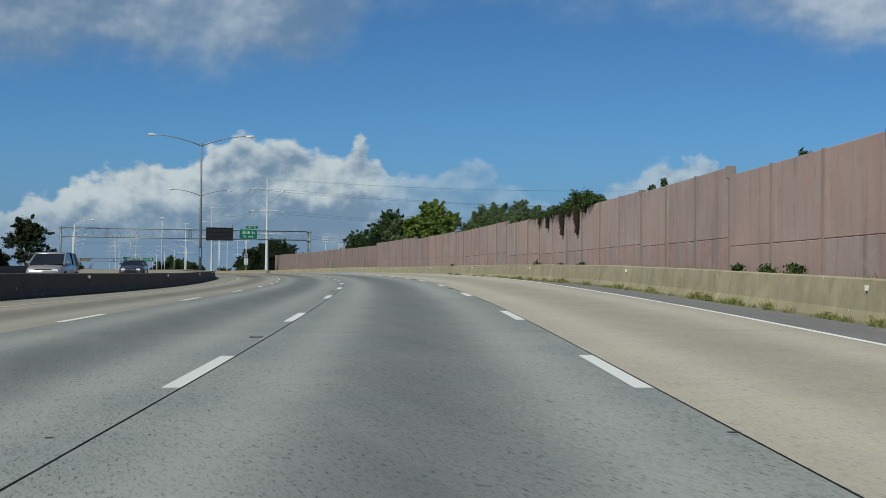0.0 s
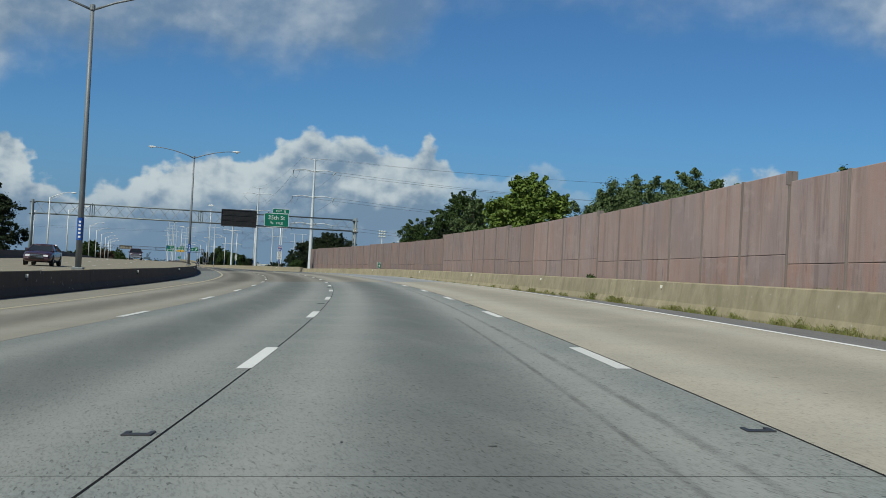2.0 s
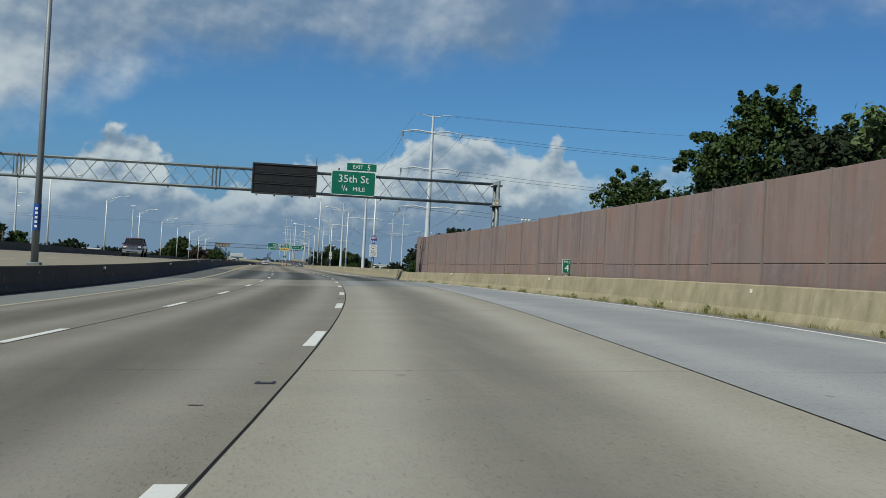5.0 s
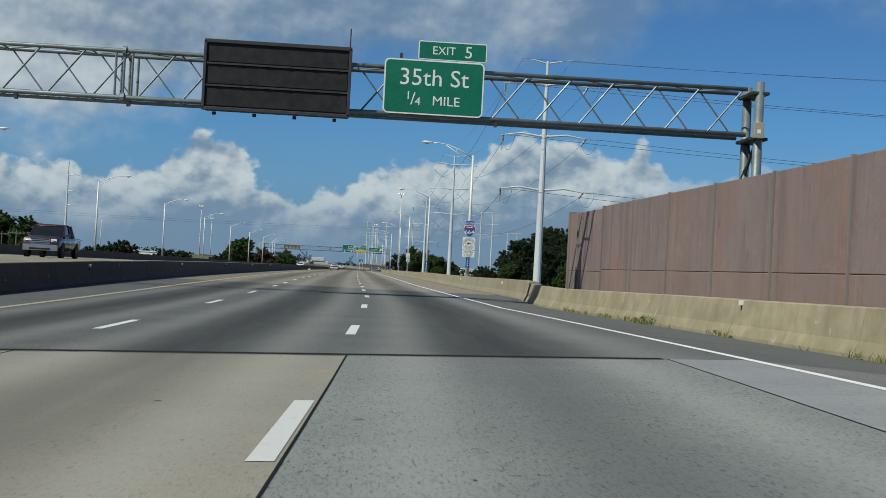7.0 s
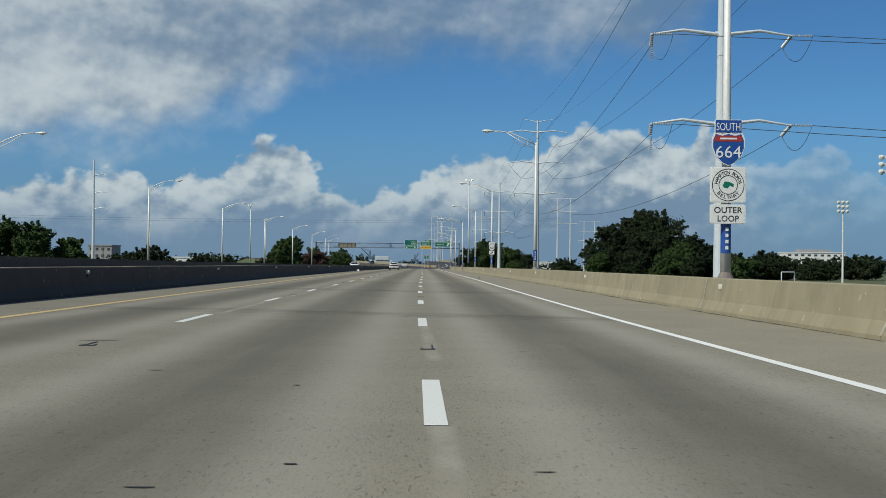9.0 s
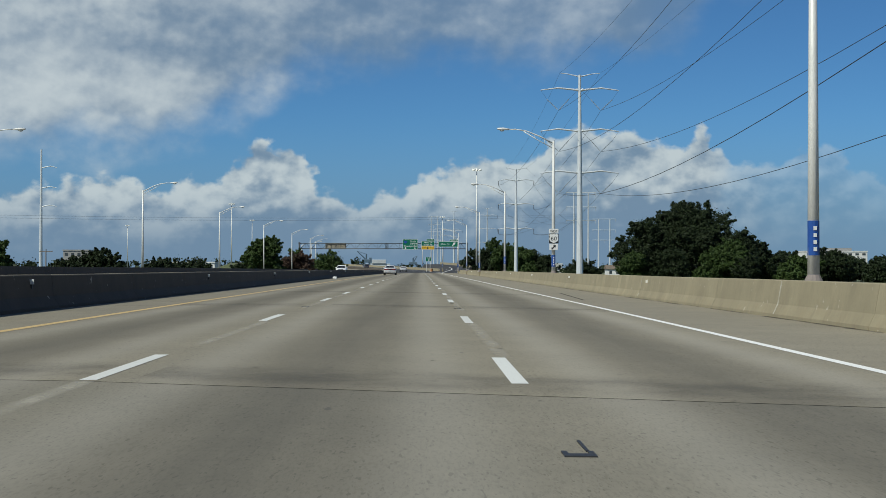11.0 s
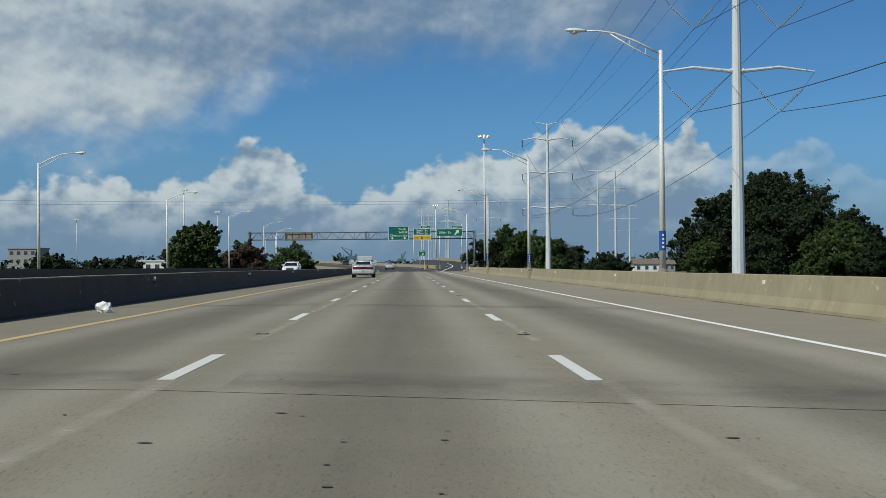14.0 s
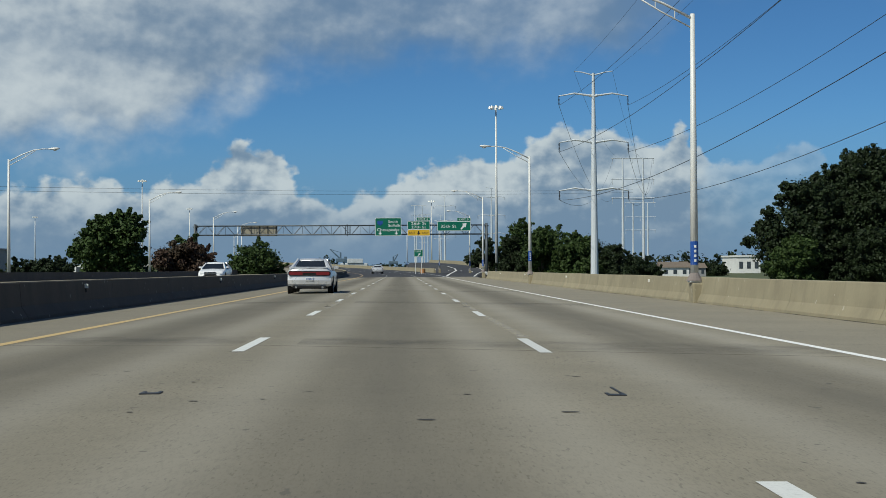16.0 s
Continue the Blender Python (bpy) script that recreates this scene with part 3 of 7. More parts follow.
def plane(s, off, h=0.0):
    """A point at distance s along the road, off metres to the right of its line and h above the fall line of the lanes."""
    x, y, z, b = (np.interp(s, AS, AP[:, k]) for k in range(4))
    dx, dy = np.interp(s, AS, AD[:, 0]), np.interp(s, AS, AD[:, 1])
    l = math.hypot(dx, dy)
    dx, dy = dx / l, dy / l
    crown = 0.02 * max(0.0, -3.66 - off) * min(1.0, max(0.0, (s - 250) / 100)) if off > -10.6 else 0.0
    fall = max(off, -10.6)
    return Vector((x + dy * off, y - dx * off, z - math.tan(radians(b)) * fall - crown + h))


def at(s, off, h=0.0):
    """The same above the paving, whose shoulder falls away from the edge line to the barrier."""
    e = edge_at(s)
    k = min(1.0, max(0.0, (off - e) / (barrier_at(s) - e)))
    return plane(s, off, h - k * shoulder_drop(s))


def heading(s):
    """Degrees to the left of +y."""
    return math.degrees(math.atan2(-np.interp(s, AS, AD[:, 0]), np.interp(s, AS, AD[:, 1])))


def stand(s, off, h=0.0, turn=0.0):
    p = at(s, off, h)
    return pose(p.x, p.y, p.z, 0, 0, heading(s) + turn)


def sweep(name, s0, s1, step, profile, mat, smooth=False, cap=False):
    """A mesh whose cross-section profile(s), rows of (off, h), is swept along the road; uv: across, along."""
    n = max(1, round((s1 - s0) / step))
    verts, uvs, faces = [], [], []
    for i in range(n + 1):
        s = s0 + (s1 - s0) * i / n
        pr = profile(s)
        for j, (o, h) in enumerate(pr):
            verts.append(at(s, o, h))
            uvs.append((s, j / (len(pr) - 1)))
    k = len(pr)
    for i in range(n):
        for j in range(k - 1):
            a = i * k + j
            faces.append((a, a + 1, a + k + 1, a + k))
    if cap:
        faces.append(tuple(range(k - 1, -1, -1)))
        faces.append(tuple(n * k + j for j in range(k)))
    return mesh_of(name, verts, faces, mat, uvs, smooth)

# ---- ground, carriageways, barriers, noise wall ----
def ground_sheet():
    xs = [-3000, -1200, -500, -250, -120, -60, 60, 120, 250, 500, 1200, 3000]
    ys = [-1500, -600, -200, 0, 200, 400, 600, 900, 1300, 2000, 3200, 4600]
    verts = [(x, y, -2.6 + 0.25 * math.sin(x * 0.02 + y * 0.013)) for y in ys for x in xs]
    k = len(xs)
    faces = [(i * k + j, i * k + j + 1, (i + 1) * k + j + 1, (i + 1) * k + j) for i in range(len(ys) - 1) for j in range(k - 1)]
    return tagged(new("ground", mesh_of("ground", verts, faces, M["grass"])), "flat rough green grassland reaching to the horizon", "ground", kind="structure")


ground_sheet()
S_END = 1000


def embank(name, s0, s1, rows, mat, label, category):
    return tagged(new(name, sweep(name, s0, s1, 8, rows, mat)), label, category, kind="structure")


road = tagged(new("road", sweep("road", -150, 620, 4, lambda s: [(-9.6, -0.035), (-3.66, -0.035), (0, -0.035), (barrier_at(s) + 0.3, -0.035)], M["joint"])),
              "worn concrete motorway carriageway in joined slabs, tan and grey", "road", kind="structure")
asphalt = tagged(new("asphalt_road", sweep("asphalt_road", 620, S_END, 6, lambda s: [(-9.6, 0), (-3.66, 0), (0, 0), (7.6, 0)], M["asphalt"])),
                 "fresh black asphalt carriageway rising ahead", "road", kind="structure")


def opp_h(s):
    """How far the other carriageway lies above the fall line of this one at the median."""
    return float(np.interp(s, [-150, 60, 180, 260, 340, 420, 620, 1000], [0.15, 0.1, 0.6, 0.65, 0.3, 0.1, 0.05, 0.05]))


opposite = tagged(new("opposite_road", sweep("opposite_road", -150, S_END, 6, lambda s: [(-28.0, opp_h(s)), (-24, opp_h(s)), (-19, opp_h(s)), (-14, opp_h(s)), (-10.3, opp_h(s))], M["dull"])),
                  "pale concrete carriageway for oncoming traffic", "road", kind="structure")
embank("embankment_right", -150, 620, lambda s: [(barrier_at(s) + 0.5, 0.66 if s < 250 else 0.0), (wall_at(s) + 0.3 if s < 250 else barrier_at(s) + 2.0, 0.74 if s < 250 else -0.3), (26, -3.2)], M["soil"], "weedy soil bank behind the roadside barrier", "embankment")
embank("embankment_left", -150, S_END, lambda s: [(-40, -4.0), (-29.5, -0.4 + opp_h(s)), (-28.2, opp_h(s) + 0.05)], M["grass"], "grassy bank outside the far parapet", "embankment")
embank("embankment_far", 620, S_END, lambda s: [(8.2, -0.02), (13, -2.2), (30, -6)], M["grass"], "grassy bank beside the rising road", "embankment")

# slabs
seam_at = table([(40, 0.08), (75, 0.06), (104, 0.09), (200, 0.11)])
STRIPS = [lambda s: -9.5, lambda s: -7.3, lambda s: -3.59, seam_at, lambda s: 3.75, edge_at, lambda s: barrier_at(s) + 0.12]


def slab_mat(j, s):
    if 214 < s < 262:
        return M["deck"]
    if s > 262:
        return M["shoulder"] if j == -1 else M["dull"]
    if s < 136:
        return (M["tan"], M["tan"], M["grey"], M["grey"], M["tan_light"], M["shoulder"])[j]
    if s < 196:
        return (M["grey"], M["tan_dark"], M["tan_dark"], M["tan"], M["pale"], M["shoulder"])[j]
    return (M["grey"], M["tan"], M["tan"], M["grey"], M["pale"], M["shoulder"])[j]


CUTS = sorted([136, 196.8, 214.7, 261.5] + [c for c in [-150 + 15.24 * k for k in range(52)] if min(abs(c - q) for q in (136, 196.8, 214.7, 261.5)) > 3] + [620])
GAP = 0.006


def slabs():
    for j in range(6):
        for s0, s1 in zip(CUTS, CUTS[1:]):
            lo, hi = STRIPS[j], STRIPS[j + 1]
            if hi((s0 + s1) / 2) - lo((s0 + s1) / 2) < 0.35 or s0 > 214 and j < 5:
                continue
            n = max(1, round((s1 - s0) / 3))
            verts, uvs, faces = [], [], []
            for i in range(n + 1):
                s = min(max(s0 + (s1 - s0) * i / n, s0 + GAP), s1 - GAP)
                a, b = lo(s) + GAP, max(hi(s) - GAP, lo(s) + 0.1)
                for k, (o, h) in enumerate([(a, -0.03), (a, 0.0), ((a + b) / 2, 0.0), (b, 0.0), (b, -0.03)]):
                    verts.append(at(s, o, h))
                    uvs.append(((o - (lo(s) + hi(s)) / 2) / 3.66 if 0 < j < 5 else 0.5, o))
            for i in range(n):
                for k in range(4):
                    q = i * 5 + k
                    faces.append((q, q + 1, q + 6, q + 5))
            piece("slab", mesh_of("slab", verts, faces, slab_mat(j, (s0 + s1) / 2), uvs), road)


SKEW = 0.26
WIDE_CUTS = [409.35 + 21.27 * k - 2.85 * (k == -2) for k in range(-6, 10)]


def wide_slabs():
    """Past the deck the lanes are cast full width, with skewed cross joints only."""
    cuts = [214.7, 261.5] + WIDE_CUTS + [620]
    skewed = [261.5] + WIDE_CUTS
    cols = [-9.5, -7.3, -5.48, -3.66, -1.83, 0.0, 1.83, None]
    us = [0.6, 0.5, 0.0, 0.5, 0.0, 0.5, 0.0, 0.5]
    for s0, s1 in zip(cuts, cuts[1:]):
        n = max(1, round((s1 - s0) / 3))
        verts, uvs, faces = [], [], []
        for i in range(n + 1):
            s = min(max(s0 + (s1 - s0) * i / n, s0 + 0.017), s1 - 0.017)
            for o, u in zip(cols, us):
                o = edge_at(s) if o is None else o
                q = SKEW * o * (i == 0 and s0 in skewed or i == n and s1 in skewed)
                verts.append(at(s - q, o, 0.0))
                uvs.append((u, o))
        k = len(cols)
        for i in range(n):
            for j in range(k - 1):
                q = i * k + j
                faces.append((q, q + 1, q + k + 1, q + k))
        piece("slab", mesh_of("slab", verts, faces, M["deck"] if s0 < 261 else M["dull_old" if s0 < 320 else "dull"], uvs), road)


# lane markings
def stripe(parent, s0, s1, off, w, mat, name, step=3.0, h=0.004):
    me = sweep(name, s0, s1, step, lambda s: [((off(s) if callable(off) else off) - w / 2, h), ((off(s) if callable(off) else off) + w / 2, h)], mat)
    return piece(name, me, parent)


left_line = table([(100, -3.66), (205, -3.7), (235, -3.8), (280, -3.96), (330, -3.64), (390, -3.69), (470, -3.68)])


DASHES = ([-41.9, -29.4, -16.8, -4.3, 10.2, 20.7, 33.3, 45.75, 57.9, 69.8, 82.4, 95.5, 107.3, 119.6, 132.2, 145.3, 158.2, 170.9, 182.4, 194.9, 206.5, 219.0, 231.5,
           243.0, 255.5, 265.0, 277.9, 289.7, 301.6, 313.4, 325.3, 337.3, 351.2, 361.7, 375.4, 385.95, 398.6, 411.2, 423.4, 435.6, 448.1, 460.0, 472.75]
          + [484.97 + 12.22 * k for k in range(12)])


def dash_starts(line):
    return [s + 0.4 * (line < -1 and s < 290) for s in DASHES if line < 3 or s < 128]


def markings():
    for line in (-3.66, 0.0, 3.66):
        for s in dash_starts(line):
            line = left_line(s) if line < -1 else line
            stripe(road, s, s + (3.3 if s < 200 else 3.05 if s < 256 else 3.2), line + (0.07 * max(0.0, 1 - abs(s - 243.5) / 12) if line > -1 else 0.0), 0.15, M["line_white"], "lane_dash", 1.6)
            if s > 262 and random.random() < 0.85:
                stain("worn_marking", s - random.uniform(6.0, 8.9), s - 0.05, line - 0.06, line + 0.2, M["pale_smear"], h=0.0028, skew=random.uniform(-0.06, 0.03))
    for off, s_from in ((3.75, -30), (seam_at, -30), (-3.59, 104)):
        edges = [q for q in CUTS if s_from < q < 214.8]
        for s0, s1 in zip(edges, edges[1:]):
            stripe(road, s0 + 0.02, s1 - 0.02, off, 0.014 if s0 < 75 else 0.016 if s0 < 130 else 0.02, M["joint"], "joint_seal", 4, 0.003)
    for s in (-8, 16.6, 41.1, 52.5, 64.8, 91.4, 115.8, 140.2, 153.4, 177.9, 202.3):
        marker(s, -0.07)
    for s in (41.7, 65.0, 89.4):
        marker(s, 3.62)
    for k in range(14):
        for line in (-3.72, 0.0):
            s = 345.4 + 24.4 * (k - 3)
            marker(s, (left_line(s) if line < -1 else line) + random.uniform(-0.04, 0.04))
    for k in range(30):
        s0 = -148 + k * 26.3
        stripe(road, s0, min(s0 + 26.3, 620), edge_at, 0.145, M["line_edge"], "edge_line", 4)
        stripe(road, s0, min(s0 + 26.3, 620), -7.18, 0.19, M["line_yellow" if s0 > 240 else "line_faint"], "edge_line", 4)
    for k in range(-2, 46):
        for off in (-17.0, -20.7, -24.3):
            s0 = 4.0 + 12.19 * k
            if off > -24 or s0 < 200:
                stripe(opposite, s0, s0 + 3.1, off, 0.15, M["line_white"], "lane_dash", 3.1, opp_h(s0) + 0.008)
    for k in range(13):
        s0 = 620 + k * 27
        for off, m in ((edge_at, "line_white"), (-7.18, "line_yellow")):
            stripe(asphalt, s0, s0 + 27, off, 0.16, M[m], "edge_line", 6)
        for off in (-3.66, 0.0):
            for q in (0, 12.19):
                stripe(asphalt, s0 + q, s0 + q + 3.05, off, 0.17, M["line_white"], "lane_dash", 3.1)


def marker(s, off):
    """A recessed iron casting of a pavement reflector: two thin rails and two cross webs."""
    w = random.uniform(0.075, 0.09)
    l = random.uniform(0.4, 0.7)
    side = 1 if off > -1 else -1
    verts, faces = [], []
    for (o0, o1, a, b) in ((-w, w, 0.0, 0.09), (-w, -w + 0.03, 0.091, 0.19), (w - 0.03, w, 0.091, 0.19), (side * 0.05, side * 0.05 + 0.018, 0.2, 0.2 + l))[:4 if s > 260 and random.random() < 0.75 else 3]:
        q = len(verts)
        verts += [at(s + a, off + o0, 0.001), at(s + a, off + o1, 0.001), at(s + b, off + o1, 0.001), at(s + b, off + o0, 0.001)]
        verts += [at(s + a, off + o0, 0.009), at(s + a, off + o1, 0.009), at(s + b, off + o1, 0.009), at(s + b, off + o0, 0.009)]
        faces += [(q + 4, q + 5, q + 6, q + 7), (q, q + 1, q + 5, q + 4), (q + 1, q + 2, q + 6, q + 5), (q + 2, q + 3, q + 7, q + 6), (q + 3, q, q + 4, q + 7)]
    piece("pavement_marker", mesh_of("pavement_marker", verts, faces, M["dark_steel"]), road)


def stain(name, s0, s1, o0, o1, mat, along=True, h=0.003, skew=0.0):
    """A thin stain on the slabs; it fades towards the two long sides."""
    verts, uvs, faces = [], [], []
    n = max(2, round(max(s1 - s0, abs(o1 - o0)) / 1.5))
    for i in range(n + 1):
        k = i / n
        for j in (0, 1):
            if along:
                p = (s0 + (s1 - s0) * k, (o0, o1)[j] + skew * k)
            else:
                p = ((s0, s1)[j] + skew * k, o0 + (o1 - o0) * k)
            verts.append(at(p[0], p[1], h))
            uvs.append((k, j))
    for i in range(n):
        faces.append((2 * i, 2 * i + 1, 2 * i + 3, 2 * i + 2) if along else (2 * i, 2 * i + 2, 2 * i + 3, 2 * i + 1))
    piece(name, mesh_of(name, verts, faces, mat, uvs), road)


def stains():
    for s, w in [(c, 1.6 + 0.8 * random.random()) for c in WIDE_CUTS]:
        stain("cross_stain", s - 0.1 + 7.1 * SKEW, s + w + 0.6 + 7.1 * SKEW, -7.1, 3.6, M["smear"], False, skew=-10.7 * SKEW)
    stain("seam_dirt", 214.35, 214.95, -9.3, 3.7, M["patch"], False)
    stain("seam_dirt", 214.6, 214.78, -9.3, 3.7, M["joint"], False, h=.0042)
    stain("skid_mark", 52, 112, 3.07, 3.19, M["skid"], h=.0034)
    stain("skid_mark", 54, 82, 2.72, 2.8, M["skid"], h=.0034)
    for s0, s1, o0, o1 in ((51.9, 53.1, 3.8, 4.2), (52.4, 53.1, 3.74, 4.05), (51.6, 52.3, 4.0, 4.35)):
        stain("dark_patch", s0, s1, o0, o1, M["patch"], False, h=.0038)
    stain("dark_patch", 349.9, 351.1, -.1, .06, M["patch"], h=.0036)
    stain("crack", 356, 368.4, 4.3, 4.36, M["joint"], h=.0036, skew=.55)
    for k in range(9):
        s = 178 + 4.1 * k
        stain("scuff", s, s + .35, 4.2 + .15 * (k % 3), 6.3 - .3 * (k % 2), M["pale_smear"], False, h=.0034, skew=.1)
    for a, b, c, d in ((178.1, 179.3, -.065, -.05), (178.1, 179.3, .045, .06), (179.28, 179.31, -.065, .06)):
        stain("groove", a, b, c, d, M["joint"], h=.0038)


def gutter():
    """Grime that has settled along the foot of the barrier, in uneven lengths."""
    rng = np.random.default_rng(41)
    s = 252.0
    while s < 520:
        d = rng.uniform(1.5, 6.0)
        foot = barrier_at(s)
        stain("gutter_grime", s, s + d, foot - rng.uniform(0.06, 0.22), foot + 0.05, M["grime"], h=rng.uniform(0.004, 0.007))
        s += d * rng.uniform(0.8, 1.5)


def chips():
    """Dark tar spots, spalls and litter chips strewn over the straight."""
    rng = np.random.default_rng(77)
    spots = [(383.2, -.65, .28, .05), (383.8, -.09, .1, .04), (381.0, -.41, .16, .04), (380.4, -.68, .13, .06), (378.5, -1.44, .1, .03), (226.6, -.09, .04, .05), (226.6, .04, .04, .05), (273.2, -4.0, .3, .03), (52.45, .03, .2, .12)]
    spots += [(262.7, -1.35, .09, .02), (263.4, -.74, .05, .02), (263.2, .49, .06, .02), (268.9, -2.5, .08, .02), (465.7, -1.57, .09, .03), (466.2, -.55, .07, .03), (267.0, -4.6, .04, .05)]
    for _ in range(620):
        spots.append((rng.uniform(325, 520), rng.uniform(-7.0, 3.6), min(abs(rng.normal(0, .022)) + .012, .07), rng.uniform(.01, .028)))
    for _ in range(240):
        spots.append((rng.uniform(-5, 325), rng.uniform(-7.0, 5.0), abs(rng.normal(0, .02)) + .01, rng.uniform(.01, .03)))
    verts, faces = [], []
    for s, o, w, l in spots:
        q, m = len(verts), 7
        ph = rng.uniform(0, 6)
        for k in range(m):
            a = 2 * math.pi * k / m + ph
            r = rng.uniform(.6, 1.25)
            verts.append(at(s + l * r * math.sin(a), o + w * r * math.cos(a), .005))
        faces.append(tuple(range(q, q + m)))
    tagged(new("road_debris", mesh_of("road_debris", verts, faces, M["tar"])), "small dark tar spots and chips strewn on the road", "debris", kind="stuff")


def plastic_bag():
    p = at(429.3, -8.35)
    bm = bmesh.new()
    bmesh.ops.create_icosphere(bm, subdivisions=3, radius=0.16)
    for v in bm.verts:
        k = 1 + 0.5 * noise.noise(v.co * 9) + 0.25 * noise.noise(v.co * 23)
        v.co = Vector((v.co.x * 1.15 * k, v.co.y * 0.9 * k, max(-0.1, v.co.z * 0.85 * k)))
    ob = part("plastic_bag", bm, M["white"], None)
    ob.matrix_basis = pose(p.x, p.y, p.z + 0.1)
    tagged(ob, "crumpled white plastic bag lying on the road shoulder", "litter")


# barriers
def jersey(base, height, side=1, width=0.55):
    w = width
    rows = [(0, -0.04, 0), (0.01, 0.07, 0), (0.11, 0.28, 0), (0.2, 0, 0.98), (0.22, 0, 1.0), (w - 0.02, 0, 1.0), (w, 0, 0.98), (w, -0.3, 0)]
    return lambda s: [((base(s) if callable(base) else base) + side * o, h + f * height(s)) for o, h, f in rows]


def barrier_run(parent, s0, s1, base, height, mat, length=6.1, side=1, width=0.55, name="barrier_segment"):
    n = round((s1 - s0) / length)
    for k in range(n):
        a, b = s0 + (s1 - s0) * k / n, s0 + (s1 - s0) * (k + 1) / n
        j = random.uniform(-0.008, 0.008)
        pr = jersey(base, lambda s: height(s) + j, side, width)
        me = sweep(name, a + 0.008, b - 0.008, 3.1, (pr if side > 0 else (lambda s, q=pr: q(s)[::-1])), mat, cap=True)
        piece(name, me, parent)


def holder(name, label, category):
    ob = new(name)
    return tagged(ob, label, category, kind="structure")


def barriers():
    right = holder("roadside_barrier", "weathered tan concrete safety barrier beside the carriageway", "barrier")
    barrier_run(right, -150, 250.7, barrier_at, low_barrier, M["barrier"])
    barrier_run(right, 251.1, 597, barrier_at, lambda s: 0.79, M["barrier_new"])
    # mortar that has run out of the joints, spalled foot edges
    rng = np.random.default_rng(12)
    pale = jersey(barrier_at, lambda s: 0.79, 1, 0.55)
    for k in range(57):
        s = 251.1 + 345.9 / 57 * k
        if k < 40 and rng.random() < 0.6:
            r = rng.uniform(0.02, 0.05)
            piece("joint_mortar", sweep("joint_mortar", s - r, s + r, 1, lambda q: [(o - 0.006, h + 0.002) for o, h in pale(q)[1:4]], M["mortar"]), right)
    med = holder("median_barrier", "dark concrete median barrier, the shade of its faces put into the colour", "barrier")
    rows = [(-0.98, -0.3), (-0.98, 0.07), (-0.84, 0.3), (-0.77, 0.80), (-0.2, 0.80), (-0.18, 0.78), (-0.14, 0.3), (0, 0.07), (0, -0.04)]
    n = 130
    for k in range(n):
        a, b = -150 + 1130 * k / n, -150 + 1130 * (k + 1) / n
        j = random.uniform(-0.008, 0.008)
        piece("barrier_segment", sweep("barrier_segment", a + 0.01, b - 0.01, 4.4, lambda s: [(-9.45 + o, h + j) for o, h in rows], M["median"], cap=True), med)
        # pale strip laid over the dark segment: sunlight on its top, as colour
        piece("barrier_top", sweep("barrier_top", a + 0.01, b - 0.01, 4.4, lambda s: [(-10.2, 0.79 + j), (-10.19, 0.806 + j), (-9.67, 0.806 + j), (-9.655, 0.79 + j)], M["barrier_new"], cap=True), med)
    far = holder("far_parapet", "concrete parapet beyond the oncoming carriageway, coloured dark for its shaded face", "barrier")
    for k in range(100):
        a, b = -150 + 11.3 * k, -150 + 11.3 * (k + 1)
        # same near-black concrete: shade on the parapet's face put into the colour
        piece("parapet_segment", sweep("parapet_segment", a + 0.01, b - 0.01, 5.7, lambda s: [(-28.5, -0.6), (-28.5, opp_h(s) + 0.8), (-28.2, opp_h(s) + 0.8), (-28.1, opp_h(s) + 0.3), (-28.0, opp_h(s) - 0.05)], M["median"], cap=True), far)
    for k in range(32):
        s = 1.2 + 24.98 * k if k < 10 else 17.5 + 24.4 * k
        reflector(s, barrier_at(s) + 0.17, 0.68 if k < 10 else 0.55, 1)
        reflector(17.5 + 24.4 * k + 9, -9.6, 0.6, -1)


def reflector(s, off, h, side):
    t = thing("barrier_reflector", stand(s, off, h), "small white reflector plate on a peg on the concrete barrier", "reflector", "barrier reflectors")
    part("plate", boxed(-0.07, 0.07, -0.012, 0.012, 0.0, 0.11, 0.004), M["reflector"], t)
    part("peg", boxed(-0.012, 0.03, 0.013, 0.05, -0.1, 0.04), M["dark_steel"], t)


# noise wall
BAY = 4.267
STEP0 = 53.2
WALL_END = 251.1


RUNS = [(27.6, 3.02), (40.4, 3.30), (53.2, 3.40), (78.8, 3.48), (91.6, 3.74), (117.2, 3.88), (142.8, 4.05)]


def wall_top(s):
    """Level runs of bays that step up with the rise of the road; metres above the sea of the model."""
    k = math.floor((s - STEP0) / (3 * BAY) + 1e-6)
    if s < RUNS[0][0] - 1e-6:
        return RUNS[0][1] + 0.28 * (k + 2)
    if s < 168.3:
        return [z for s0, z in RUNS if s > s0 - 1e-6][-1]
    mid = STEP0 + (k + 0.5) * 3 * BAY
    return plane(mid, wall_at(mid), 0).z + float(np.interp(mid, [130, 180, 215, 250], [3.55, 3.22, 3.25, 3.44])) - 0.02 * math.sin(k * 2.1)


